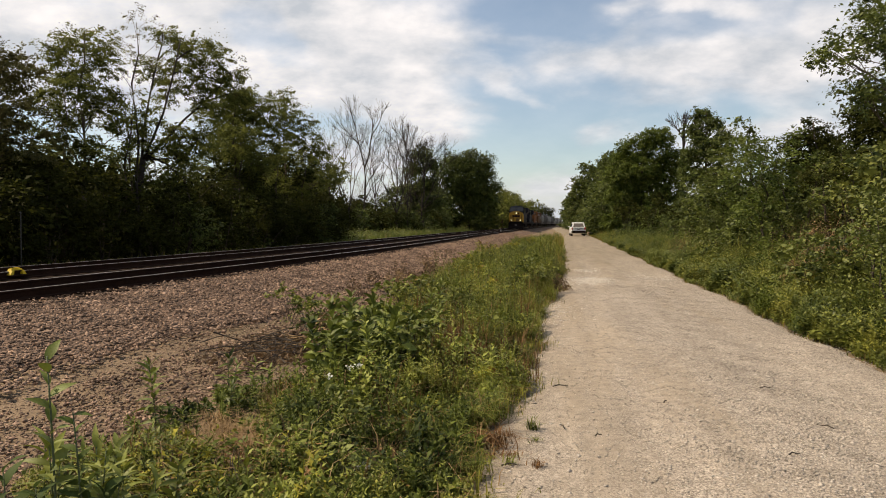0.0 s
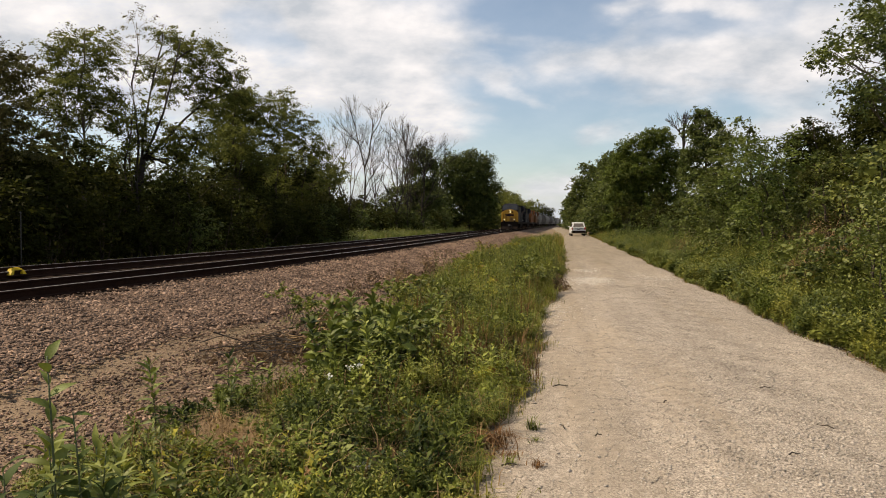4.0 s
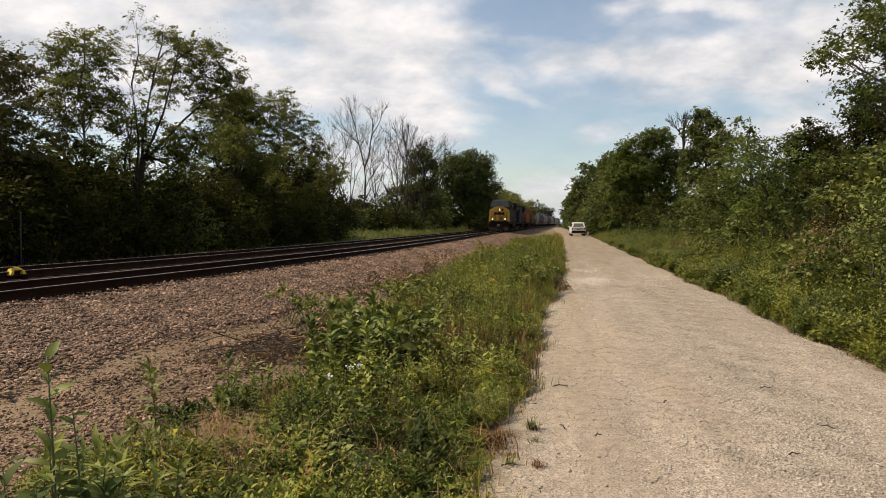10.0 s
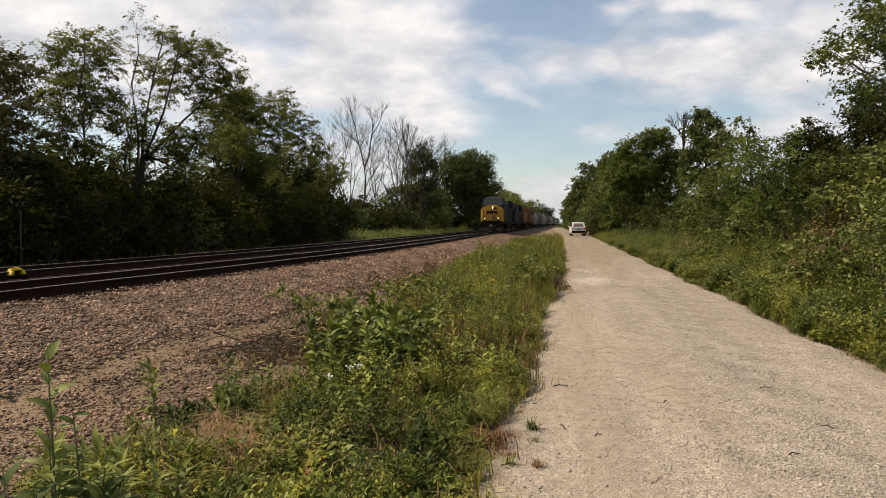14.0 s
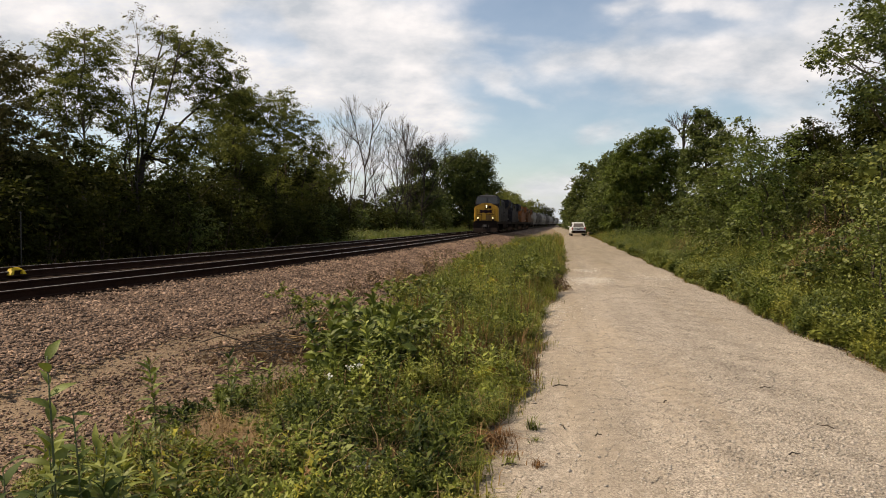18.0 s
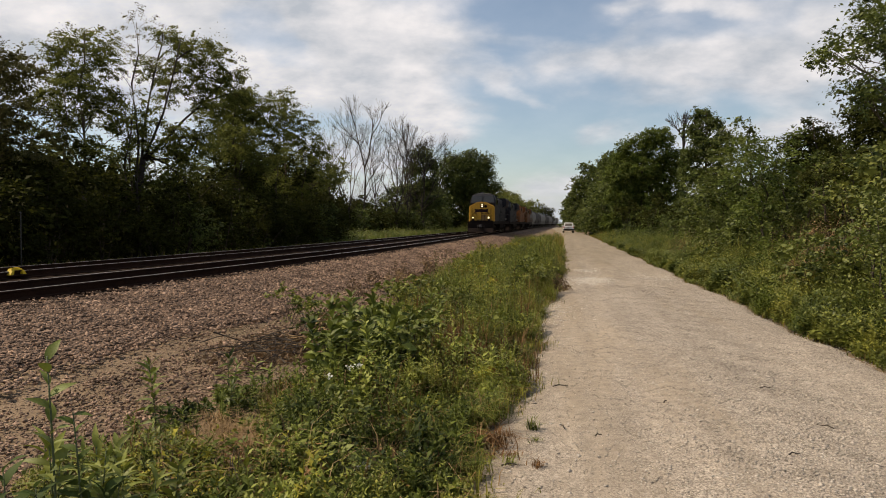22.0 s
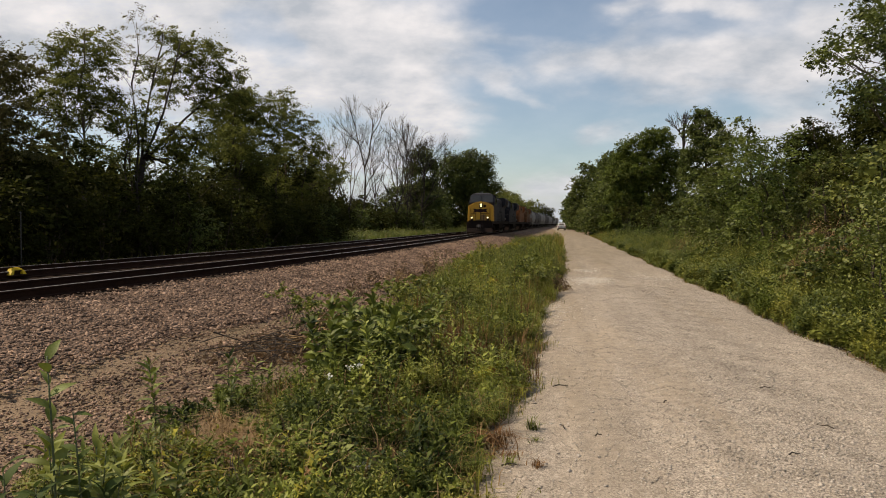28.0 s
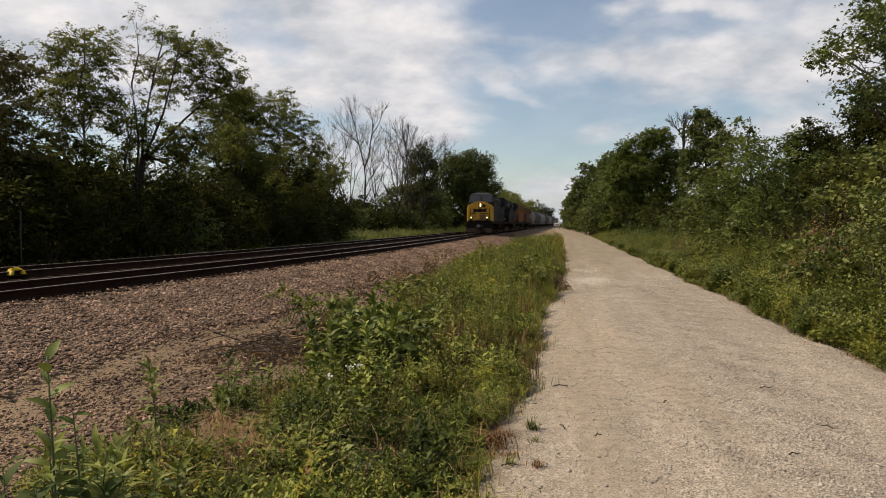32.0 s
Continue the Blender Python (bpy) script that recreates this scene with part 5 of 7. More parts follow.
for m in (M_EMBLEM, M_BLUE, M_YELLOW, M_ORANGE, M_RUSTORANGE, M_GREYROOF):
    m.node_tree.nodes["Principled BSDF"].inputs["Specular IOR Level"].default_value = 0.15
M_WHITE = paint("white_vehicle_paint", (0.72, 0.72, 0.70), 0.25, amount=0.15)
M_HOPPER = paint("light_grey_hopper_paint", (0.24, 0.24, 0.23), 0.8, amount=0.9)
M_DARKHOPPER = paint("sooty_grey_hopper_paint", (0.075, 0.072, 0.068), 0.8, amount=0.8)
M_STEEL = rough_mat("worn_wheel_steel", (0.10, 0.09, 0.085), (0.2, 0.18, 0.17), 4, 40, 0.45, metal=0.8, bump=0.1)
M_GLASS = rough_mat("dark_window_glass", (0.012, 0.014, 0.016), (0.02, 0.022, 0.025), 1, 8, 0.06, bump=0.0)
# pale sky reflection painted into the colour of the rear window
M_REFLECT_GLASS = rough_mat("painted_reflection_glass", (0.10, 0.085, 0.07), (0.16, 0.14, 0.12), 2, 14, 0.2, bump=0.0)
M_RUBBER = rough_mat("tyre_rubber", (0.015, 0.015, 0.015), (0.03, 0.03, 0.03), 5, 60, 0.85, bump=0.2)
M_HEADLIGHT = glow_mat("lit_headlight", (1.0, 0.84, 0.48), 4.0)
M_DITCH = glow_mat("lit_ditch_light", (1.0, 0.84, 0.46), 3.2)
M_TAIL = rough_mat("red_lens", (0.35, 0.015, 0.012), (0.45, 0.02, 0.015), 3, 20, 0.2, bump=0.0)
M_SIGN = rough_mat("white_number_panel", (0.6, 0.6, 0.58), (0.7, 0.7, 0.68), 3, 30, 0.5, bump=0.0)

WHEEL_R = 0.53


def wheelset():
    bm = bmesh.new()
    add_cyl(bm, (-1.05, 0, 0), (1.05, 0, 0), 0.09, seg=10)
    for s in (-1, 1):
        add_cyl(bm, (s * 0.70, 0, 0), (s * 0.83, 0, 0), WHEEL_R, seg=26)
        add_cyl(bm, (s * 0.67, 0, 0), (s * 0.70, 0, 0), WHEEL_R + 0.025, seg=26)
        for k in range(4):
            a = k * math.pi / 2
            add_box(bm, s * 0.845 - 0.012, s * 0.845 + 0.012, math.cos(a) * 0.3 - 0.05, math.cos(a) * 0.3 + 0.05, math.sin(a) * 0.3 - 0.05, math.sin(a) * 0.3 + 0.05)
    return finish(bm, "wheelset", M_STEEL)


WHEELSET = wheelset()
ROLLING = []


def truck(loco, yc, axles, wb):
    """A bogie: side frames, bolster, springs and wheelsets."""
    tr = part("truck", box(-0.9, 0.9, yc - 0.22, yc + 0.22, 0.55, 0.95, 0.03), M_BLACK, loco)
    half = wb * (axles - 1) / 2
    for s in (-1, 1):
        out = [(yc - half - 0.55, 0.45), (yc - half - 0.25, 0.30), (yc - half + 0.35, 0.45), (yc + half - 0.35, 0.45), (yc + half + 0.25, 0.30), (yc + half + 0.55, 0.45), (yc + half + 0.5, 0.85), (yc, 0.98), (yc - half - 0.5, 0.85)]
        part("side_frame", prism_x(out, s * 0.93, s * 1.08), M_BLACK, tr)
        for i in range(axles):
            y = yc - half + i * wb
            part("axle_box", box(s * 1.08 if s > 0 else -1.2, 1.2 if s > 0 else -1.08, y - 0.14, y + 0.14, 0.40, 0.68, 0.03), M_BLACK, tr)
    for i in range(axles):
        w = part("wheelset", WHEELSET, None, loco, at=Matrix.Translation((0, yc - half + i * wb, WHEEL_R)))
        ROLLING.append((w, (0, yc - half + i * wb, WHEEL_R)))


def locomotive(label, cab, nose, hood, roof, lit):
    lo = thing("locomotive", Matrix(), label, "locomotive", "freight train")
    # underframe, pilot, steps, tank
    part("underframe", box(-1.5, 1.5, 0.55, 21.9, 1.08, 1.42, 0.03), M_BLACK, lo)
    part("pilot", prism_x([(0.30, 0.22), (0.55, 0.22), (0.60, 1.42), (0.42, 1.42), (0.36, 0.9)], -1.5, 1.5), M_BLACK, lo)
    part("snowplough", prism_x([(0.02, 0.14), (0.32, 0.14), (0.32, 0.62), (0.24, 0.62)], -1.45, 1.45), M_BLACK, lo)
    part("coupler", box(-0.16, 0.16, -0.35, 0.45, 0.72, 1.02, 0.05), M_STEEL, lo)
    part("anticlimber", box(-1.25, 1.25, 0.30, 0.56, 1.40, 1.52, 0.02), M_BLACK, lo)
    for s in (-1, 1):
        for z in (0.45, 0.75, 1.05):
            part("step", box(s * 1.18 - 0.28, s * 1.18 + 0.28, 0.26, 0.62, z, z + 0.035), M_BLACK, lo)
    part("fuel_tank", prism_y([(-1.42, 0.62), (-1.15, 0.34), (1.15, 0.34), (1.42, 0.62), (1.42, 1.08), (-1.42, 1.08)], 8.6, 13.6), M_BLACK, lo)
    part("air_tank", cyl((1.28, 13.9, 0.85), (1.28, 16.2, 0.85), 0.17), M_BLACK, lo)
    truck(lo, 4.6, 3, 1.95)
    truck(lo, 17.7, 3, 1.95)
    # broad nose with a rounded crown, in front of the cab
    arch = [(-1.47, 1.42), (1.47, 1.42), (1.47, 3.06), (1.36, 3.22), (0.62, 3.58), (0, 3.66), (-0.62, 3.58), (-1.36, 3.22), (-1.47, 3.06)]
    ns = part("nose", add_loft(bmesh.new(), [[(x * 0.965, 1.02, 1.42 + (z - 1.42) * 0.985) for x, z in arch], [(x, 1.12, z) for x, z in arch], [(x, 2.9, z) for x, z in arch]]), nose, lo)
    part("nose_door", box(-0.52, -0.02, 0.985, 1.03, 1.62, 2.45, 0.015), nose, ns)
    part("door_gap", box(-0.56, -0.53, 0.99, 1.025, 1.55, 2.5), M_BLACK, ns)
    part("door_gap", box(-0.01, 0.02, 0.99, 1.025, 1.55, 2.5), M_BLACK, ns)
    # plain bars where the railway's mark stands
    part("emblem_shape", prism_y([(-0.86, 2.42), (-0.30, 2.52), (0.0, 2.42), (0.30, 2.52), (0.86, 2.42), (0.70, 2.64), (0.86, 2.90), (0.30, 2.82), (0.0, 2.92), (-0.30, 2.82), (-0.86, 2.90), (-0.70, 2.64)], 0.990, 1.03), M_EMBLEM, ns)
    part("emblem_bar", box(-1.05, 1.05, 0.994, 1.03, 2.27, 2.34), M_EMBLEM, ns)
    part("lower_panel", box(-0.50, 0.62, 0.993, 1.03, 1.54, 2.20, 0.01), M_SOILED_YELLOW if lit else nose, ns)
    for s in (-1, 1):
        part("face_seam", box(s * 1.12 - 0.03, s * 1.12 + 0.03, 0.998, 1.03, 1.5, 2.95), M_BLACK, ns)
    # black strip added in place of the shadow at the foot of the nose
    part("sill_shadow_bar", box(-1.40, 1.40, 0.99, 1.03, 1.42, 1.52), M_BLACK, ns)
    part("horn_recess", cyl((0.50, 0.97, 3.18), (0.50, 1.04, 3.18), 0.17, seg=14), M_BLACK, ns)
    part("nose_trim", prism_y([(-1.47, 3.07), (-1.36, 3.23), (-0.62, 3.59), (0, 3.67), (0.62, 3.59), (1.36, 3.23), (1.47, 3.07), (1.47, 3.14), (1.36, 3.29), (0.62, 3.65), (0, 3.73), (-0.62, 3.65), (-1.36, 3.29), (-1.47, 3.14)], 1.06, 1.4), nose, ns)
    # cab
    side = [(2.4, 1.42), (5.4, 1.42), (5.4, 3.6), (5.4, 4.50), (5.1, 4.68), (2.8, 4.68), (2.55, 4.52), (2.15, 3.6)]
    half = [1.5, 1.5, 1.5, 1.34, 1.1, 1.1, 1.34, 1.5]
    cabm = part("cab", add_loft(bmesh.new(), [[(-h, y, z) for h, (y, z) in zip(half, side)], [(h, y, z) for h, (y, z) in zip(half, side)]]), cab, lo)
    for a, b in ((-1.33, -0.06), (0.06, 1.33)):
        part("windscreen", add_loft(bmesh.new(), [[(a, 2.11, 3.66), (b, 2.11, 3.66), (b * 0.95, 2.44, 4.48), (a * 0.95, 2.44, 4.48)], [(a, 2.22, 3.66), (b, 2.22, 3.66), (b * 0.95, 2.54, 4.48), (a * 0.95, 2.54, 4.48)]]), M_GLASS, cabm)
    for s in (-1, 1):
        for y0, y1 in ((3.0, 3.7), (3.85, 4.6)):
            part("side_window", box(s * 1.53 - 0.015, s * 1.53 + 0.015, y0, y1, 3.45, 4.15, 0.0), M_GLASS, cabm)
        part("sunshade", box(s * 1.62 - 0.12, s * 1.62 + 0.12, 2.9, 4.7, 4.2, 4.24), M_BLACK, cabm)
        part("mirror", box(s * 1.68 - 0.05, s * 1.68 + 0.05, 2.8, 2.86, 3.6, 4.0), M_BLACK, cabm)
    part("cab_roof", add_loft(bmesh.new(), [[(-1.15, 2.7, 4.66), (1.15, 2.7, 4.66), (1.15, 5.3, 4.66), (-1.15, 5.3, 4.66)], [(-0.8, 2.9, 4.78), (0.8, 2.9, 4.78), (0.8, 5.2, 4.78), (-0.8, 5.2, 4.78)]]), roof, lo)
    part("horn", add_cyl(add_cyl(cyl((-0.3, 3.2, 4.9), (-0.3, 3.9, 4.92), 0.09, 0.03), (-0.1, 3.2, 4.9), (-0.1, 3.9, 4.92), 0.08, 0.03), (-0.2, 3.7, 4.78), (-0.2, 3.7, 4.92), 0.03), M_STEEL, lo)
    # hood, radiator, fans, exhaust
    hd = part("hood", prism_y([(-0.98, 1.42), (0.98, 1.42), (0.98, 4.30), (0.80, 4.46), (-0.80, 4.46), (-0.98, 4.30)], 5.4, 16.6), hood, lo)
    for y in np.arange(5.9, 16.2, 0.98):
        part("hood_door", box(0.975, 1.0, y, y + 0.86, 1.7, 3.9, 0.006), hood, hd)
        part("door_latch", box(1.0, 1.02, y + 0.40, y + 0.46, 2.6, 2.8), M_BLACK, hd)
    part("inverter_box", box(0.98, 1.46, 5.5, 8.3, 1.42, 3.2, 0.03), hood, lo)
    part("radiator_housing", prism_y([(-1.0, 1.42), (1.0, 1.42), (1.0, 3.35), (1.5, 3.75), (1.5, 4.55), (1.35, 4.72), (-1.35, 4.72), (-1.5, 4.55), (-1.5, 3.75), (-1.0, 3.35)], 16.6, 21.2), hood, lo)
    for s in (-1, 1):
        part("radiator_grille", box(s * 1.505 - 0.012, s * 1.505 + 0.012, 16.9, 20.9, 3.85, 4.5), M_BLACK, lo)
    part("exhaust_stack", box(-0.35, 0.35, 10.2, 11.2, 4.44, 4.68, 0.05), M_BLACK, lo)
    part("roof_fan", cyl((0, 7.0, 4.44), (0, 7.0, 4.60), 0.55, seg=20), M_BLACK, lo)
    # walkway and railings
    part("walkway", box(-1.52, 1.52, 5.4, 21.8, 1.42, 1.47), M_BLACK, lo)
    for s in (-1, 1):
        rail = part("handrail", cyl((s * 1.48, 5.6, 2.45), (s * 1.48, 21.7, 2.45), 0.02, seg=6), hood, lo)
        for y in np.arange(5.7, 21.8, 1.78):
            part("stanchion", cyl((s * 1.48, y, 1.45), (s * 1.48, y, 2.45), 0.018, seg=6), hood, rail)
        fr = part("front_handrail", cyl((s * 1.40, 0.42, 0.6), (s * 1.40, 0.45, 2.35), 0.02, seg=6), nose, lo)
        part("grab_bar", cyl((s * 1.40, 0.45, 2.35), (s * 0.45, 0.42, 2.35), 0.02, seg=6), nose, fr)
        part("stanchion", cyl((s * 0.45, 0.42, 1.5), (s * 0.45, 0.42, 2.35), 0.02, seg=6), M_BLACK, fr)
    for x in (-0.35, -0.1, 0.12, 0.4):
        part("brake_hose", add_tube(bmesh.new(), [(x, 0.30, 0.95), (x, 0.12, 0.75), (x + 0.03, 0.10, 0.45)], [0.03, 0.03, 0.025], 6), M_RUBBER, lo)
    # lamps
    hl = part("headlight_housing", box(-0.14, 0.28, 0.97, 1.06, 3.00, 3.52, 0.03), M_BLACK, lo)
    for z in (3.17, 3.38):
        part("headlight", cyl((0.07, 0.955, z), (0.07, 0.985, z), 0.078, seg=16), M_HEADLIGHT if lit else M_SIGN, hl)
    for s in (-1, 1):
        dl = part("ditch_light_housing", box(s * 0.92 - 0.14, s * 0.92 + 0.14, 0.40, 0.62, 1.52, 2.00, 0.03), M_BLACK, lo)
        part("ditch_light", cyl((s * 0.92, 0.385, 1.84), (s * 0.92, 0.41, 1.84), 0.08, seg=16), M_DITCH if lit else M_SIGN, dl)
    return lo


def hopper_car(label, mat):
    """A covered hopper with rounded sides."""
    h = thing("hopper_car", Matrix(), label, "hopper car", "freight train")
    prof = [(-1.05, 1.15), (1.05, 1.15), (1.5, 1.75), (1.58, 2.6), (1.55, 3.4), (1.3, 4.05), (0.75, 4.42), (0, 4.52), (-0.75, 4.42), (-1.3, 4.05), (-1.55, 3.4), (-1.58, 2.6), (-1.5, 1.75)]
    body = add_loft(bmesh.new(), [[(x, 1.0, max(z, 2.6) if z < 2.6 else z) for x, z in prof], [(x, 2.6, max(z, 1.5)) for x, z in prof], [(x, 3.4, z) for x, z in prof], [(x, 13.6, z) for x, z in prof], [(x, 14.4, max(z, 1.5)) for x, z in prof], [(x, 16.0, max(z, 2.6)) for x, z in prof]])
    b = part("body", body, mat, h)
    for y in np.arange(2.6, 15.0, 1.55):
        part("rib", add_loft(bmesh.new(), [[(x * 1.012, y, 0.01 + z * 1.006) for x, z in prof[2:12]], [(x * 1.012, y + 0.09, 0.01 + z * 1.006) for x, z in prof[2:12]]]), mat, b)
    part("sill", box(-1.4, 1.4, 0.3, 16.7, 0.98, 1.2, 0.02), mat, h)
    part("roof_walk", box(-0.45, 0.45, 1.2, 15.8, 4.54, 4.62), mat, h)
    for y in (3.5, 6.8, 10.1, 13.4):
        part("hatch", box(-0.3, 0.3, y - 0.6, y + 0.6, 4.62, 4.70, 0.03), mat, h)
        part("outlet_gate", prism_x([(y - 1.2, 1.2), (y + 1.2, 1.2), (y + 0.35, 0.45), (y - 0.35, 0.45)], -0.8, 0.8), M_BLACK, h)
    for s in (-1, 1):
        lad = part("ladder", box(s * 1.42 - 0.02, s * 1.42 + 0.02, 0.42, 0.46, 1.2, 4.2), mat, h)
        for z in np.arange(1.4, 4.2, 0.38):
            part("rung", cyl((s * 1.42, 0.44, z), (s * 1.02, 0.44, z), 0.012, seg=5), mat, lad)
    for yc in (2.3, 14.7):
        truck(h, yc, 2, 1.78)
    part("coupler", box(-0.14, 0.14, -0.2, 0.4, 0.75, 1.0, 0.04), M_STEEL, h)
    return h


LOCO_LEN, CAR_LEN = 22.6, 17.0
TRAIN = [
    (locomotive("diesel freight locomotive with yellow nose and dark blue cab, lamps lit", M_BLUE, M_YELLOW, M_BLUE, M_GREYROOF, True), 0.0),
    (locomotive("dark blue diesel freight locomotive coupled second in the train", M_BLUE, M_BLUE, M_BLUE, M_GREYROOF, False), LOCO_LEN),
    (locomotive("orange diesel freight locomotive with a pale cab roof, coupled third", M_ORANGE, M_ORANGE, M_ORANGE, M_HOPPER, False), 2 * LOCO_LEN),
    (locomotive("faded brownish orange diesel locomotive coupled fourth", M_RUSTORANGE, M_RUSTORANGE, M_RUSTORANGE, M_GREYROOF, False), 3 * LOCO_LEN),
]
LOCO_ROLL = len(ROLLING)
_at = 4 * LOCO_LEN
first = hopper_car("light grey covered hopper car with rounded sides", M_HOPPER)
dark = hopper_car("sooty dark grey covered hopper car", M_DARKHOPPER)
ROLLING = ROLLING[:LOCO_ROLL]
TRAIN.append((first, _at))
TRAIN.append((dark, _at + CAR_LEN))
for k in range(2, 14):
    TRAIN.append((copy_thing(dark if k in (2, 5, 6, 9, 12) else first, Matrix()), _at + k * CAR_LEN))

# front of the train along y, time by time: it brakes as it comes nearer
TRAIN_ROWS = [(0, 128.4), (2, 120.5), (4, 113.0), (6, 106.1), (8, 99.9), (10, 94.2), (12, 89.0), (14, 84.3), (16.5, 79.8), (19, 76.2), (21, 73.9), (22, 73.2), (23.5, 72.8), (25, 72.6), (28, 72.2), (32, 71.7)]


def train_y(t):
    ts, ys = zip(*TRAIN_ROWS)
    return float(np.interp(t, ts, ys))


def on_track(y):
    """The pose of a vehicle whose front stands at y."""
    a, b = track_x(y + 3.5), track_x(y + 18.5)
    ang = math.atan2(-(b - a), 15.0)
    return Matrix.Translation((a - (b - a) * 3.5 / 15.0, y, RAIL_TOP)) @ Matrix.Rotation(ang, 4, "Z")


# ---- white sport utility vehicle on the road ----
def build_suv():
    v = thing("suv", Matrix(), "white sport utility vehicle seen from behind on the gravel road", "car")
    # rear faces the camera: local y = 0 at the rear bumper, front at 4.6
    def ring(y, zs, hw, top, tw):
        return [(-hw, y, zs), (hw, y, zs), (hw * 1.02, y, 0.75), (hw, y, 1.05), (tw, y, top), (-tw, y, top), (-hw, y, 1.05), (-hw * 1.02, y, 0.75)]
    body = add_loft(bmesh.new(), [ring(0.05, 0.45, 0.86, 1.10, 0.80), ring(0.18, 0.32, 0.92, 1.12, 0.86), ring(1.2, 0.30, 0.94, 1.12, 0.90), ring(3.3, 0.30, 0.94, 1.10, 0.88), ring(4.2, 0.34, 0.90, 0.98, 0.80), ring(4.6, 0.45, 0.78, 0.82, 0.65)])
    b = part("body", body, M_WHITE, v, smooth=False)
    gh = add_loft(bmesh.new(), [[(-0.84, 0.12, 1.08), (0.84, 0.12, 1.08), (0.70, 0.42, 1.72), (-0.70, 0.42, 1.72)], [(-0.86, 1.6, 1.1), (0.86, 1.6, 1.1), (0.70, 1.6, 1.78), (-0.70, 1.6, 1.78)], [(-0.86, 2.5, 1.1), (0.86, 2.5, 1.1), (0.68, 2.4, 1.74), (-0.68, 2.4, 1.74)], [(-0.84, 3.35, 1.08), (0.84, 3.35, 1.08), (0.66, 2.6, 1.68), (-0.66, 2.6, 1.68)]])
    part("roof_and_pillars", gh, M_WHITE, v)
    part("rear_window", add_loft(bmesh.new(), [[(-0.66, 0.15, 1.16), (0.66, 0.15, 1.16), (0.58, 0.36, 1.62), (-0.58, 0.36, 1.62)], [(-0.66, 0.19, 1.16), (0.66, 0.19, 1.16), (0.58, 0.40, 1.62), (-0.58, 0.40, 1.62)]]), M_REFLECT_GLASS, v)
    part("windscreen", add_loft(bmesh.new(), [[(-0.74, 3.30, 1.14), (0.74, 3.30, 1.14), (0.6, 2.69, 1.62), (-0.6, 2.69, 1.62)], [(-0.74, 3.33, 1.14), (0.74, 3.33, 1.14), (0.6, 2.72, 1.62), (-0.6, 2.72, 1.62)]]), M_GLASS, v)
    for s in (-1, 1):
        for y0, y1 in ((0.62, 1.45), (1.55, 2.3), (2.38, 2.75)):
            part("side_window", add_loft(bmesh.new(), [[(s * 0.852, y0, 1.18), (s * 0.852, y1, 1.18), (s * 0.735, y1, 1.60), (s * 0.735, y0 + 0.06, 1.60)], [(s * 0.872, y0, 1.18), (s * 0.872, y1, 1.18), (s * 0.755, y1, 1.60), (s * 0.755, y0 + 0.06, 1.60)]]), M_GLASS, v)
        part("tail_light", box(s * 0.80 - 0.09, s * 0.80 + 0.09, 0.02, 0.14, 0.82, 1.10, 0.02), M_TAIL, v)
        part("mirror", box(s * 1.02 - 0.10, s * 1.02 + 0.10, 2.75, 2.90, 1.10, 1.26, 0.03), M_WHITE, v)
        part("roof_rail", cyl((s * 0.62, 0.6, 1.80), (s * 0.62, 2.4, 1.79), 0.02, seg=6), M_BLACK, v)
        for y in (0.95, 3.65):
            w = part("wheel", cyl((s * 0.70, y, 0.36), (s * 0.93, y, 0.36), 0.36, seg=22), M_RUBBER, v)
            part("rim", cyl((s * 0.90, y, 0.36), (s * 0.945, y, 0.36), 0.23, seg=18), M_STEEL, w)
    part("bumper", box(-0.90, 0.90, -0.06, 0.16, 0.40, 0.66, 0.04), M_BLACK, v)
    part("tailgate_trim", box(-0.45, 0.45, 0.025, 0.08, 0.98, 1.03), M_BLACK, v)
    part("number_plate", box(-0.26, 0.26, 0.02, 0.06, 0.78, 0.92), M_SIGN, v)
    part("plate_bar", box(-0.20, 0.20, 0.012, 0.03, 0.82, 0.88), M_BLACK, v)
    return v


SUV = build_suv()


def suv_pose(y):
    x = float(np.interp(y, (80, 84, 112, 120, 126, 150, 172, 205, 230), (1.92, 1.92, 0.9, 0.64, 0.45, -0.4, -1.08, -2.0, -2.7)))
    ang = math.atan2(0.028, 1.0) if y > 100 else radians(3.5)
    return pose(x, y, gz(x, y) + 0.03, 0, 0, math.degrees(ang))

# ---- verge grass, weeds, stones ----
def scatter(rng, n, x0, x1, y0, y1, power=1.0):
    """Random places, thicker towards the near end."""
    x = x0 + (x1 - x0) * rng.random(n)
    y = y0 + (y1 - y0) * rng.random(n) ** power
    return x, y


def patchy(x, y, s=1.0):
    return 0.5 + 0.25 * np.sin(1.7 * x * s + 1.3 * np.sin(0.9 * y * s)) + 0.25 * np.sin(1.1 * y * s + 1.9 * np.cos(1.2 * x * s))


def stuff(name, me, label, category):
    return tagged(new(name, me), label, category, kind="stuff")


def verge_left(y):
    """Where the weeds give way to bare ballast."""
    edge = np.interp(y, (-8, 3.6, 4.2, 4.7, 5.2, 6.0, 6.8, 8.0, 9.5, 12, 16, 22, 30, 60), (-4.0, -3.9, -3.75, -3.4, -3.05, -2.85, -2.75, -2.9, -3.2, -3.6, -4.0, -4.3, -4.5, -4.6))
    return edge - 0.12 * np.sin(2.3 * y + 1) - 0.08 * np.sin(5.1 * y)


def verge_right(y):
    return np.vectorize(edge_left)(y) + 0.07


def trampled(x, y):
    """Nought on the patch of dead grass, one away from it."""
    return np.clip((((x + 2.6) / 0.5) ** 2 + ((y - 4.5) / 0.6) ** 2) - 0.35, 0.03, 1)


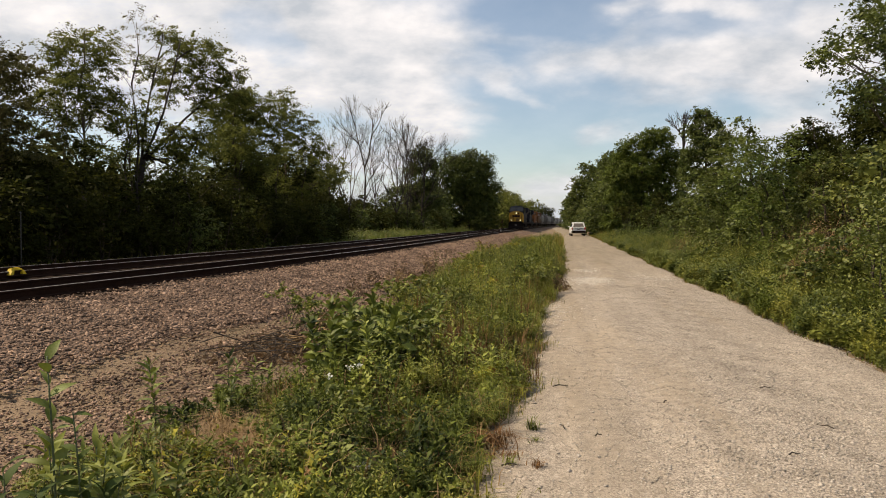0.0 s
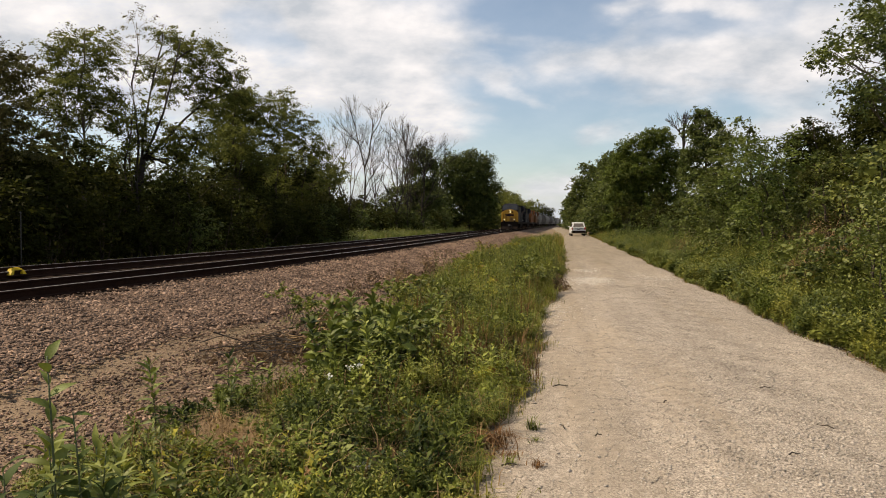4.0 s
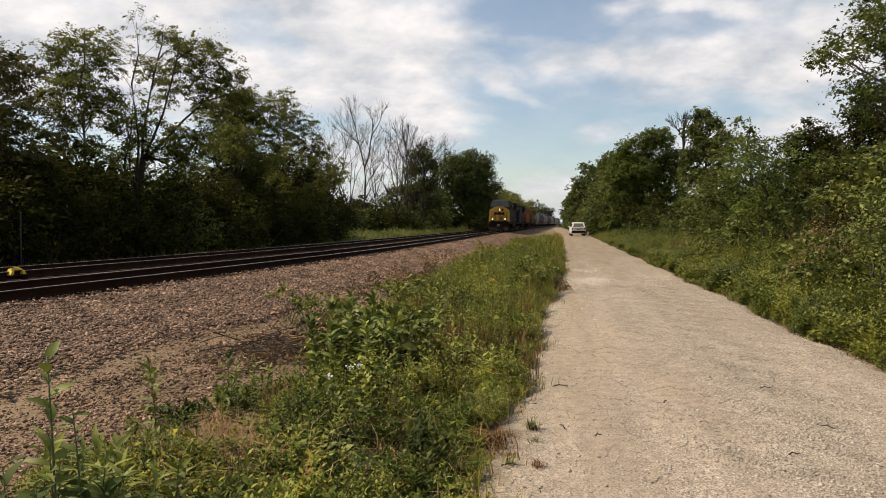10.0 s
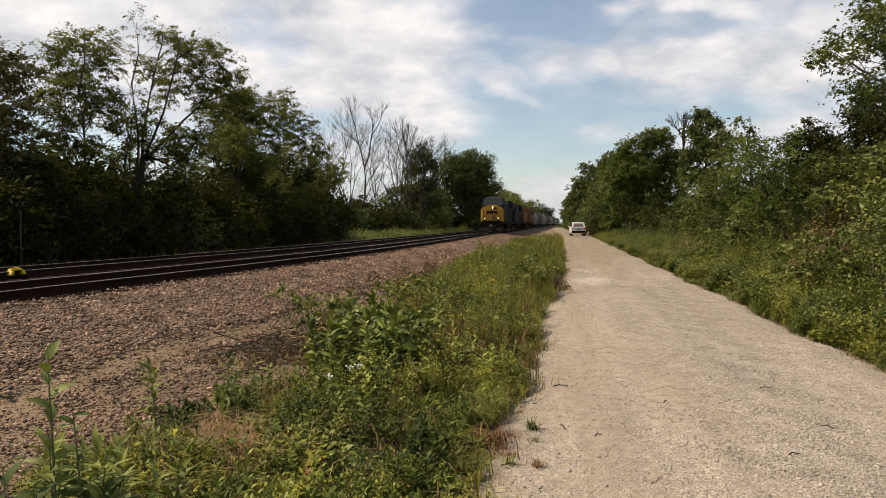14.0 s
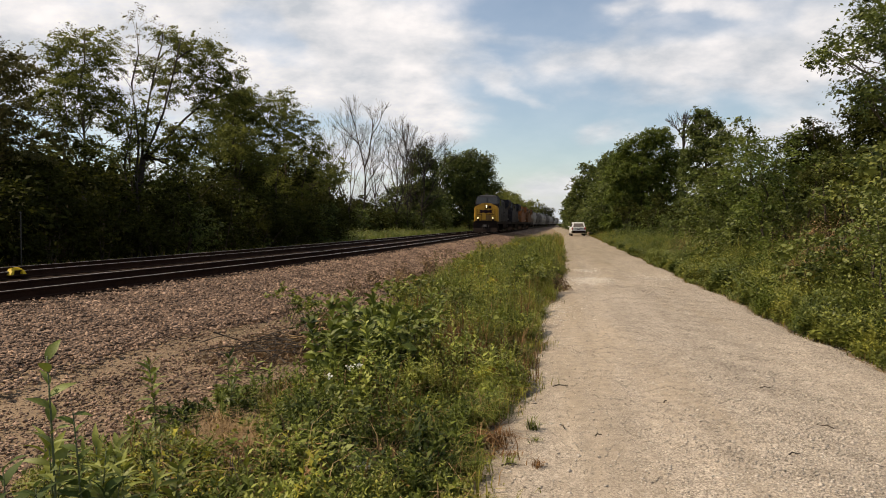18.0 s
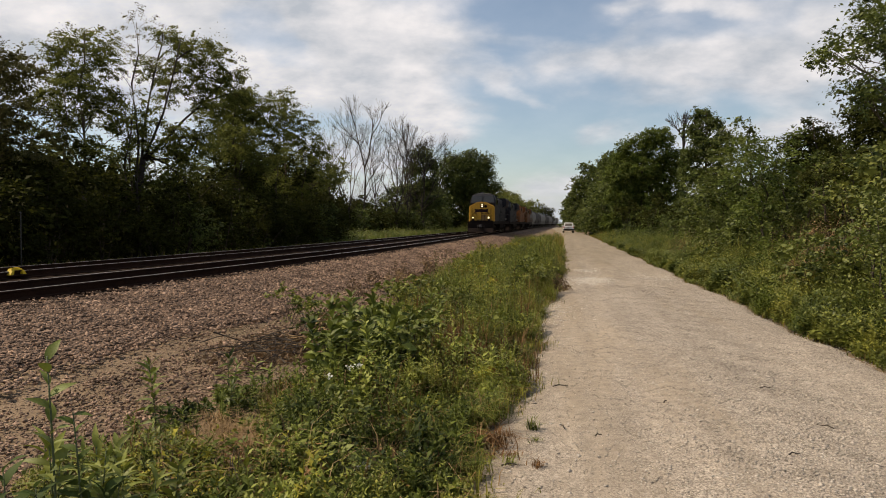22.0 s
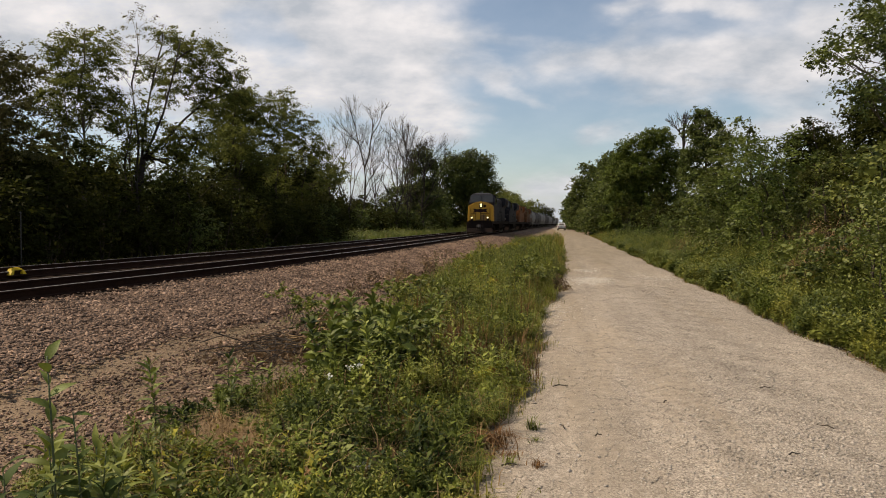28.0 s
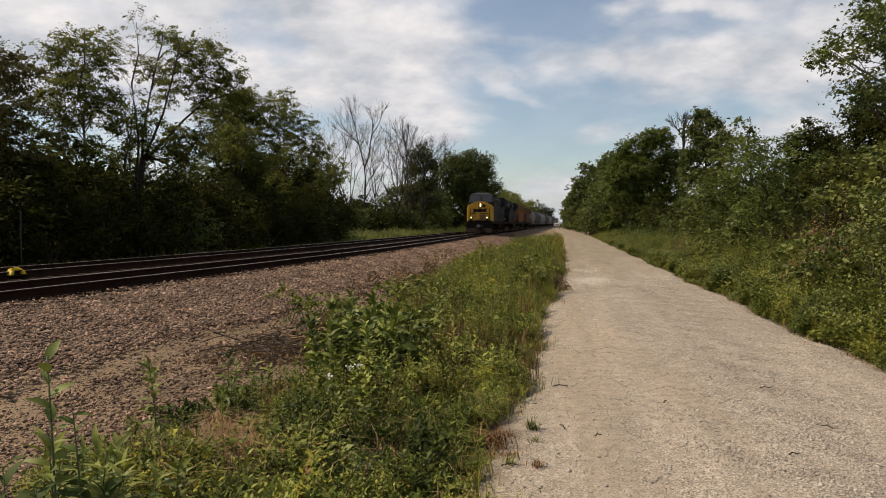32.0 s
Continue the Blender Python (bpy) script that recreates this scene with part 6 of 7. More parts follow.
def hollows(x, y):
    """Nought in the bare shaded hollows between the weeds, one away from them."""
    f = np.ones_like(np.asarray(x, dtype=float))
    for cx, cy, rx, ry in ((-1.06, 5.42, 0.30, 0.26), (-1.45, 4.68, 0.28, 0.22), (-0.84, 5.80, 0.17, 0.22), (-1.40, 4.05, 0.24, 0.2), (-1.95, 5.35, 0.18, 0.18), (-1.35, 6.35, 0.20, 0.24), (-0.95, 7.4, 0.14, 0.3), (-1.5, 8.8, 0.2, 0.3), (-2.2, 10.2, 0.25, 0.35), (-1.95, 4.75, 0.2, 0.16), (-2.2, 4.1, 0.22, 0.2), (-1.0, 4.85, 0.16, 0.14), (-1.75, 5.05, 0.16, 0.14), (-1.1, 4.15, 0.18, 0.16), (-2.6, 5.4, 0.2, 0.2), (-1.6, 5.75, 0.16, 0.16), (-2.1, 3.75, 0.3, 0.13), (-1.65, 3.5, 0.25, 0.12)):
        f = np.minimum(f, np.clip(((x - cx) / rx) ** 2 + ((y - cy) / ry) ** 2 - 0.25, 0.04, 1))
    return f


def ragged(rng, n, y0, y1, power, soft=0.5):
    x, y = scatter(rng, n, -5.8, 0.5, y0, y1, power)
    a, b = verge_left(y), verge_right(y)
    inside = (x > a) & (x < b)
    f = np.clip(np.minimum((x - a) / 1.1, (b - x) / soft), 0.06, 1)
    f = f * trampled(x, y) * hollows(x, y)
    keep = inside & (rng.random(n) < f)
    return x[keep], y[keep], f[keep]


def domes(rng, cx, cy, height, r0, r1):
    """Stalks of rounded clumps: taller in the middle of each."""
    r = r0 + r1 * rng.random(len(cx)) ** 1.5
    i = np.repeat(np.arange(len(cx)), (26 + 260 * np.minimum(r, 0.35)).astype(int))
    d, a = np.sqrt(rng.random(len(i))), rng.random(len(i)) * 6.283
    return cx[i] + r[i] * d * np.cos(a), cy[i] + r[i] * d * np.sin(a), height[i] * (0.6 + 2.2 * np.minimum(r[i], 0.35)) * (1.05 - 0.65 * d * d)


def build_verges():
    rng = np.random.default_rng(9)
    # short matted grass and dead thatch, flat on the soil
    x, y, f = ragged(rng, 60000, -8, 50, 1.0, 0.25)
    near = np.exp(-np.abs(y - 2) / 9)
    k = rng.random(len(x)) < 0.25 + 0.75 * near
    x, y, f = x[k], y[k], f[k]
    stuff("dead_grass", blades("dead_grass", x, y, ground_z(x, y) - 0.03, np.full(len(x), 0.24), M_STRAW, rng, 0.006, 1.6), "matted straw-coloured dead grass", "grass")
    x, y, f = ragged(rng, 200000, -8, 66, 1.4, 0.3)
    p = patchy(x, y, 1.1)
    k = rng.random(len(x)) < (0.15 + 0.6 * p) * np.interp(y, (7, 16), (0.5, 1.0))
    x, y, f, p = x[k], y[k], f[k], p[k]
    tall = (0.12 + 0.30 * p * f) * (1 + 0.5 * np.clip((y - 8) / 14, 0, 1))
    stuff("verge_grass", blades("verge_grass", x, y, ground_z(x, y) - 0.04, tall * np.interp(y, (4.4, 9.0), (0.6, 0.9)), M_GRASS, rng, 0.007, 1.05), "mixed green and straw-coloured roadside grass", "grass")
    # leafy stalks: three kinds, each keeping to its own patches
    for k0, (n, mat, leaf, width, hh, seed, name, label) in enumerate((
            (15000, M_WEED, 0.085, 0.36, 0.50, 1, "verge_weeds", "leafy green weeds between road and ballast"),
            (11000, M_WEED_DARK, 0.070, 0.28, 0.62, 5, "dark_weeds", "dark narrow-leaved weeds among the grass"),
            (8000, M_WEED_OLIVE, 0.060, 0.42, 0.42, 9, "olive_weeds", "yellowing small-leaved weeds on the verge"))):
        x, y, f = ragged(rng, n, -6, 62, 1.3, 0.6)
        p = patchy(x + 2.3 * seed, y + 1.1 * seed, 1.0 + 0.23 * k0)
        q = rng.random(len(x)) < (0.12 + 0.88 * (p > 0.50)) * np.interp(y, (7, 14), (0.55, 1.0))
        x, y, f, p = x[q], y[q], f[q], p[q]
        stuff(name, forbs(name, x, y, ground_z(x, y) - 0.03, (0.12 + hh * p * f * (0.45 + 1.1 * patchy(x + seed, y, 3.7))) * np.interp(y, (4.0, 5.8), (0.62, 1.0)), leaf, 20, mat, rng, 0.6, width), label, "weeds")
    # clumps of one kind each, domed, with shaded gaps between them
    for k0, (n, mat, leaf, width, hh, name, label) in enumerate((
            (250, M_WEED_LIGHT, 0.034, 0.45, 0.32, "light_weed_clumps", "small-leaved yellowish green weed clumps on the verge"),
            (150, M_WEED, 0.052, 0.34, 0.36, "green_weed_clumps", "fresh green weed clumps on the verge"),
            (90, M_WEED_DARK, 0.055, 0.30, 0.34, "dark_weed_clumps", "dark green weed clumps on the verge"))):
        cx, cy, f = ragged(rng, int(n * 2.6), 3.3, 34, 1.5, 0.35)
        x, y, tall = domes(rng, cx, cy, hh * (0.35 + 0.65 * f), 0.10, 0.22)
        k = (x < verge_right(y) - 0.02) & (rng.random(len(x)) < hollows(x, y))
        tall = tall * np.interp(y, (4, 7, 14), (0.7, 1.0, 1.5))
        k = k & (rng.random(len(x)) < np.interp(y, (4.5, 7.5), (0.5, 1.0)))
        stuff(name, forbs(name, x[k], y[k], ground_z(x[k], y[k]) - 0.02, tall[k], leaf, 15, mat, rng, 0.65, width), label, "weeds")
    cx, cy, f = ragged(rng, 260, 3.6, 26, 1.6, 0.4)
    cx, cy = np.append(cx, -1.25 + 0.22 * rng.normal(size=26)), np.append(cy, 7.6 + 0.7 * rng.normal(size=26))
    i = np.repeat(np.arange(len(cx)), 34)
    x, y = cx[i] + 0.09 * rng.normal(size=len(i)), cy[i] + 0.09 * rng.normal(size=len(i))
    stuff("brown_grass", blades("brown_grass", x, y, ground_z(x, y) - 0.02, np.interp(y, (4, 8, 14), (0.22, 0.40, 0.52)), M_BROWN_GRASS, rng, 0.007, 0.8), "withered reddish brown grass tufts among the weeds", "grass")
    # low leafy growth close to the road and on the edge of the dirt
    x, y = scatter(rng, 2400, -4.3, -0.7, 1.2, 6.4)
    k = (x < verge_right(y) - 0.1) & (rng.random(len(x)) < np.clip((x + 3.7) / 0.9, 0, 1)) & (patchy(x * 1.3 + 1, y * 1.4, 1.6) > 0.33) & (rng.random(len(x)) < trampled(x, y) * hollows(x, y))
    x, y = x[k], y[k]
    # the dark leaf colour stands in for shaded hollows of the near verge
    stuff("low_weeds", forbs("low_weeds", x, y, ground_z(x, y) - 0.03, 0.10 + 0.26 * patchy(x, y, 1.5), 0.065, 24, M_WEED_DARK, rng, 0.8, 0.4), "low bushy weeds at the near verge", "weeds")
    # fine ground cover
    x, y, f = ragged(rng, 60000, -6, 40, 1.5, 0.3)
    k = (patchy(x - 4, y + 3, 1.7) > 0.4) & (y > 5)
    x, y = x[k], y[k]
    stuff("ground_cover", leaf_cloud("ground_cover", np.column_stack([x, y, ground_z(x, y) + 0.02 + 0.14 * rng.random(len(x)) ** 2]), 0.045, M_WEED, rng, 0.5, -0.2), "small round-leaved ground cover", "weeds")
    # tall seeding grass near the far road edge
    x, y = scatter(rng, 5200, -1.0, 0.4, 24, 62, 1.2)
    k = (x < np.vectorize(edge_left)(y) - 0.05) & (patchy(x, y, 0.9) > 0.4)
    x, y = x[k], y[k]
    stuff("tall_grass", blades("tall_grass", x, y, ground_z(x, y) - 0.04, np.full(len(x), 0.7), M_GRASS, rng, 0.014, 0.5), "tall yellowing grass along the road edge", "grass")
    # short tufts creeping over the edge of the gravel
    y = 2.5 + 40 * rng.random(9000) ** 1.5
    x = np.vectorize(edge_left)(y) - 0.15 + 0.16 * np.abs(rng.normal(size=len(y))) * (0.3 + patchy(y * 0 + 3, y, 2.3) * 1.2)
    stuff("edge_grass", blades("edge_grass", x, y, ground_z(x, y) - 0.01, np.full(len(x), 0.11), M_GRASS, rng, 0.007, 1.2), "short grass creeping onto the gravel", "grass")
    # bank on the other side
    x, y = scatter(rng, 76000, 3.3, 7.0, -4.0, 95, 1.5)
    k = x > np.vectorize(edge_right)(y) - 0.10 + 0.10 * np.abs(rng.normal(size=len(x))) + road_shift(y)
    x, y = x[k], y[k]
    tall = 0.10 + 0.55 * np.clip((x - 3.5) / 1.6, 0, 1) * (0.4 + 0.6 * patchy(x, y, 0.8))
    stuff("bank_grass", blades("bank_grass", x, y, ground_z(x, y) - 0.05, tall, M_GRASS, rng, 0.012, 0.7), "tall rank grass on the roadside bank", "grass")
    x, y = scatter(rng, 5600, 3.8, 7.0, -2.0, 85, 1.6)
    stuff("bank_weeds", forbs("bank_weeds", x, y, ground_z(x, y) - 0.03, 0.25 + 0.75 * np.clip((x - 3.8) / 2.0, 0, 1) * (0.4 + 0.6 * patchy(x, y, 1.1)), 0.10, 24, M_LEAF_LIGHT, rng), "leafy weeds climbing the roadside bank", "weeds")
    # rounded clumps along the foot of the bank; sun and shade are put into their leaf colours
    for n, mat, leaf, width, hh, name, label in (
            (150, M_WEED_LIGHT, 0.075, 0.40, 0.55, "yellowish_bank_clumps", "yellowish green weed clumps on the bank, leaf colour lightened for sunlight"),
            (130, M_WEED_DARK, 0.085, 0.36, 0.55, "dark_bank_clumps", "dark green leafy clumps at the foot of the bank, colour darkened for shade"),
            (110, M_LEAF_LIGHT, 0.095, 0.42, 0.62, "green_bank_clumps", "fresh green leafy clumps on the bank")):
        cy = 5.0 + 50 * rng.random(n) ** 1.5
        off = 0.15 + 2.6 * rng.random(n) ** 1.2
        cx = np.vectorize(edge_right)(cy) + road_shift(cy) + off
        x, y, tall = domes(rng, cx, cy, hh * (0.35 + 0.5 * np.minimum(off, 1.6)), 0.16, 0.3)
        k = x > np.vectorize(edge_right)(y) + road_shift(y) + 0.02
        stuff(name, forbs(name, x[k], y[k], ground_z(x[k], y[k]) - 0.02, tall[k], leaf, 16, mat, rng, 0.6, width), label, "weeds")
    # leafy fringes that hide the feet of the grass on both road edges
    y = -2 + 64 * rng.random(5200) ** 1.6
    x = np.vectorize(edge_right)(y) + road_shift(y) - 0.02 + 0.8 * rng.random(len(y)) ** 1.3
    stuff("bank_fringe", forbs("bank_fringe", x, y, ground_z(x, y) - 0.03, 0.10 + 0.32 * np.clip(x - 3.6, 0, 0.8), 0.062, 16, M_LEAF_LIGHT, rng, 0.6, 0.42), "low leafy weeds along the foot of the bank", "weeds")
    x, y = scatter(rng, 1700, 3.7, 6.6, 13, 48, 1.2)
    k = x > np.vectorize(edge_right)(y) + 0.1
    x, y = x[k], y[k]
    # the lighter leaf colour makes these herbs look sunlit
    stuff("bank_herbs", forbs("bank_herbs", x, y, ground_z(x, y) - 0.03, 0.30 + 0.55 * patchy(x + 5, y, 0.7), 0.15, 18, M_LEAF_LIGHT, rng, 0.5, 0.42), "leafy herbs along the foot of the bank, leaf colour lightened for sunlight", "weeds")
    y = 2.2 + 36 * rng.random(2600) ** 1.5
    x = np.vectorize(edge_left)(y) - 0.02 - 1.0 * rng.random(len(y)) ** 1.2
    k = (patchy(x * 1.2, y + 2.0, 1.5) > 0.36) & (rng.random(len(x)) < hollows(x, y))
    x, y = x[k], y[k]
    stuff("road_fringe", forbs("road_fringe", x, y, ground_z(x, y) - 0.03, 0.09 + 0.26 * patchy(x, y, 1.4), 0.06, 18, M_WEED, rng, 0.7, 0.36), "fresh green weeds along the road edge", "weeds")
    # sunlit clearing beyond the tracks
    x, y = scatter(rng, 26000, -32, -17.2, 50, 130)
    stuff("clearing_grass", blades("clearing_grass", x, y, ground_z(x, y) - 0.05, np.full(len(x), 0.5), M_GRASS_SUNNY, rng, 0.10), "bright green grass in the clearing", "grass")
    x, y = scatter(rng, 3200, -27, -17.8, 52, 125)
    # sunlight on these weeds is put into the lighter leaf colour
    stuff("clearing_weeds", forbs("clearing_weeds", x, y, ground_z(x, y) - 0.03, 0.5 + 0.7 * patchy(x, y, 0.3), 0.26, 14, M_LEAF_LIGHT, rng, 0.6, 0.4), "tall green weeds in the clearing, leaf colour lightened for sunlight", "weeds")
    x, y = scatter(rng, 12000, -18.8, -17.4, 8, 55)
    stuff("trackside_weeds", blades("trackside_weeds", x, y, ground_z(x, y) - 0.05, np.full(len(x), 0.3), M_GRASS, rng, 0.03), "dull grass along the far track", "grass")


def road_shift(y):
    return np.vectorize(road_bend)(y)


build_verges()


# ---- single weeds that stand out ----
def leaf_mesh(name, length, width, mat, curl=0.35):
    """One lance-shaped leaf along +x, folded on its midrib and drooping at the tip."""
    bm = bmesh.new()
    rows = []
    for i in range(6):
        f = i / 5
        w = width * 0.5 * math.sin(math.pi * (0.08 + 0.9 * f) ** 0.85) if i < 5 else 0.001
        z = 0.10 * length * f - curl * length * f * f
        rows.append([bm.verts.new((length * f, -w, z + 0.25 * w)), bm.verts.new((length * f, 0, z)), bm.verts.new((length * f, w, z + 0.25 * w))])
    for a, b in zip(rows, rows[1:]):
        for j in (0, 1):
            bm.faces.new((a[j], a[j + 1], b[j + 1], b[j]))
    return finish(bm, name, mat, True)


LEAF_LANCE = leaf_mesh("leaf", 0.13, 0.029, M_WEED_DEEP)
LEAF_BROAD = leaf_mesh("leaf", 0.15, 0.066, M_WEED_DEEP, 0.45)
LEAF_PALE = leaf_mesh("leaf", 0.15, 0.060, M_WEED_NEAR, 0.5)
LEAF_NARROW = leaf_mesh("leaf", 0.13, 0.034, M_WEED, 0.5)


def weed(x, y, h, leaf, count, label, seed, scale=1.0, lean=(0.0, 0.0), bare=0.2, up=0.85, name="weed"):
    """A stalk with single leaves spiralling up to the tip."""
    rng = np.random.default_rng(seed)
    ob = thing(name, pose(x, y, gz(x, y) - 0.05), label, "weed", "weeds on the verge")
    def spine(f):
        return Vector((lean[0] * f * f, lean[1] * f * f, h * f))
    part("stem", add_tube(bmesh.new(), [spine(i / 6) for i in range(7)], [0.007 * (1 - 0.7 * i / 6) * (0.6 + h * 0.5) for i in range(7)], 6), M_STEM, ob, smooth=True)
    for i in range(count):
        f = bare + (1 - bare) * (i + 0.7) / count
        a = i * 2.4 + rng.normal() * 0.25
        el = up * (0.35 + 1.1 * f * f) + rng.normal() * 0.25
        s = scale * (1.5 - 0.5 * f) * (0.8 + 0.4 * rng.random())
        m = Matrix.Translation(spine(f)) @ Matrix.Rotation(a, 4, "Z") @ Matrix.Rotation(-el, 4, "Y") @ Matrix.Rotation(rng.normal() * 0.6, 4, "X") @ Matrix.Scale(s, 4)
        part("leaf", leaf, None, ob, at=m)
    return ob


WEEDS = (
    # x, y, height, leaf, count, scale, lean x, lean y, label
    (-1.88, 2.05, 1.24, LEAF_BROAD, 20, 0.52, -0.07, 0.04, "tall milkweed-like stalk with broad pale green leaves"),
    (-1.80, 2.10, 1.02, LEAF_PALE, 22, 0.43, -0.05, 0.0, "thin milkweed-like stalk with drooping leaves"),
    (-1.88, 1.95, 0.80, LEAF_PALE, 22, 0.61, 0.0, 0.0, "leafy broad-leaved weed close by the road"),
    (-1.74, 2.05, 0.74, LEAF_PALE, 22, 0.61, 0.04, 0.03, "leafy broad-leaved weed close by the road"),
    (-2.02, 1.98, 0.84, LEAF_PALE, 22, 0.65, -0.03, 0.0, "leafy broad-leaved weed close by the road"),
    (-2.1, 2.2, 0.86, LEAF_NARROW, 44, 0.75, 0.03, 0.0, "leafy narrow-leaved weed close by the road"),
    (-1.95, 2.12, 0.90, LEAF_NARROW, 44, 0.75, -0.03, 0.0, "leafy narrow-leaved weed close by the road"),
    (-1.84, 2.2, 0.84, LEAF_NARROW, 44, 0.75, 0.05, 0.0, "leafy narrow-leaved weed close by the road"),
    (-1.72, 2.12, 0.76, LEAF_NARROW, 44, 0.7, 0.03, 0.03, "leafy narrow-leaved weed close by the road"),
    (-2.0, 2.4, 0.78, LEAF_NARROW, 44, 0.7, 0.0, 0.0, "leafy narrow-leaved weed close by the road"),
    (-1.62, 1.98, 0.68, LEAF_PALE, 22, 0.58, 0.04, 0.0, "leafy broad-leaved weed close by the road"),
    (-1.95, 2.25, 0.70, LEAF_PALE, 22, 0.58, 0.04, 0.0, "leafy broad-leaved weed close by the road"),
    (-1.72, 2.3, 0.60, LEAF_PALE, 22, 0.58, 0.04, 0.0, "leafy broad-leaved weed close by the road"),
    (-3.38, 4.75, 0.62, LEAF_LANCE, 40, 1.0, -0.06, 0.0, "single upright horseweed with narrow dark leaves"),
    (-2.92, 5.15, 0.36, LEAF_LANCE, 20, 0.7, 0.02, 0.0, "small upright horseweed beside the ballast"),
    (-3.28, 5.75, 0.50, LEAF_LANCE, 26, 0.85, 0.02, 0.0, "clumped horseweed on the edge of the ballast"),
    (-3.18, 5.65, 0.44, LEAF_LANCE, 23, 0.8, 0.06, 0.0, "clumped horseweed on the edge of the ballast"),
    (-3.05, 5.8, 0.42, LEAF_LANCE, 23, 0.8, 0.05, 0.0, "clumped horseweed on the edge of the ballast"),
    (-2.92, 5.85, 0.36, LEAF_LANCE, 20, 0.8, 0.05, 0.0, "clumped horseweed on the edge of the ballast"),
    (-1.55, 7.8, 0.98, LEAF_LANCE, 64, 1.0, 0.04, 0.0, "tall dark horseweed rising from the grass"),
    (-1.72, 8.3, 0.80, LEAF_LANCE, 36, 0.9, -0.03, 0.0, "tall dark horseweed rising from the grass"),
    (-2.25, 6.5, 0.98, LEAF_BROAD, 34, 0.9, 0.0, 0.0, "bushy green weed with broad leaves"),
    (-2.05, 6.35, 0.80, LEAF_BROAD, 34, 0.85, 0.05, 0.0, "bushy green weed with broad leaves"),
    (-2.42, 6.6, 0.74, LEAF_BROAD, 32, 0.9, -0.08, 0.0, "bushy green weed with broad leaves"),
    (-1.88, 6.6, 0.75, LEAF_BROAD, 32, 0.85, 0.1, 0.0, "bushy green weed with broad leaves"),
    (-2.15, 6.9, 0.9, LEAF_BROAD, 32, 0.9, 0.0, 0.1, "bushy green weed with broad leaves"),
    (-2.55, 6.3, 0.78, LEAF_BROAD, 30, 0.85, -0.1, 0.0, "bushy green weed with broad leaves"),
    (-2.3, 6.1, 0.72, LEAF_BROAD, 30, 0.8, 0.0, -0.08, "bushy green weed with broad leaves"),
    (-1.95, 6.05, 0.66, LEAF_BROAD, 30, 0.8, 0.06, -0.06, "bushy green weed with broad leaves"),
    (-1.75, 6.9, 0.80, LEAF_LANCE, 31, 0.9, 0.08, 0.0, "bushy green weed with broad leaves"),
    (-2.62, 7.0, 0.85, LEAF_BROAD, 30, 0.85, -0.08, 0.05, "bushy green weed with broad leaves"),
    (-3.0, 8.4, 0.55, LEAF_BROAD, 18, 0.8, -0.05, 0.0, "low leafy weed at the ballast edge"),
    (-2.7, 8.8, 0.6, LEAF_BROAD, 18, 0.8, 0.05, 0.0, "low leafy weed at the ballast edge"),
)
WEEDS += tuple((x, y, h, LEAF_NARROW, 36, 0.72, 0.03, 0.0, "leafy narrow-leaved weed close by the road") for x, y, h in (
    (-2.55, 2.75, 0.62), (-2.35, 2.55, 0.70), (-2.2, 2.75, 0.60), (-2.45, 3.05, 0.55), (-2.05, 2.6, 0.62), (-1.85, 2.55, 0.58), (-2.0, 2.95, 0.5), (-2.7, 3.1, 0.5)))
for i, (x, y, h, leaf, count, sc, lx, ly, label) in enumerate(WEEDS):
    weed(x, y, h, leaf, count, label, 40 + i, sc, (lx, ly), bare=0.12 if leaf in (LEAF_LANCE, LEAF_NARROW) else 0.25, up=0.55 if leaf in (LEAF_LANCE, LEAF_PALE, LEAF_NARROW) else 0.85)

VERGE_SHRUBS = [(-5.0, 11.0, 0.5, 0.5, 1), (-4.4, 10.6, 0.4, 0.45, 1), (-3.35, 14.2, 0.4, 0.5, 2), (-3.1, 13.4, 0.45, 0.55, 2), (-4.0, 9.6, 0.35, 0.4, 1), (-1.6, 10.5, 0.5, 0.6, 2), (-1.0, 12.0, 0.4, 0.6, 2), (-2.6, 11.5, 0.5, 0.5, 2), (-0.9, 8.6, 0.35, 0.4, 2), (-1.2, 6.9, 0.4, 0.4, 2), (-0.70, 6.3, 0.25, 0.25, 2), (-1.9, 4.6, 0.4, 0.35, 2)]
spot = np.random.default_rng(616)
for k in range(26):
    yy = 12.5 + 42 * (k + spot.random()) / 26
    VERGE_SHRUBS.append((-0.75 - 3.2 * spot.random() ** 1.2, yy, 0.4 + 0.3 * spot.random(), 0.45 + 0.35 * spot.random(), 2))
for i, (x, y, w, h, dense) in enumerate(VERGE_SHRUBS):
    rng = np.random.default_rng(150 + i)
    lobes = [((rng.random() - 0.5) * w * 1.5, (rng.random() - 0.5) * w * 1.5, h * (0.3 + 0.7 * rng.random()), w * 0.45) for _ in range(6)]
    bush(x, y, lobes, "low sprawling green shrub on the verge", leaf=0.06 if y < 13 else 0.09, sprays=70 * dense if y < 13 else 80, per=12, spray_r=0.08 if y < 13 else 0.11, mat=(M_WEED, M_WEED, M_WEED_OLIVE, M_LEAF_LIGHT)[i % 4], seed=160 + i, group="low shrubs on the verge", name="low_shrub")


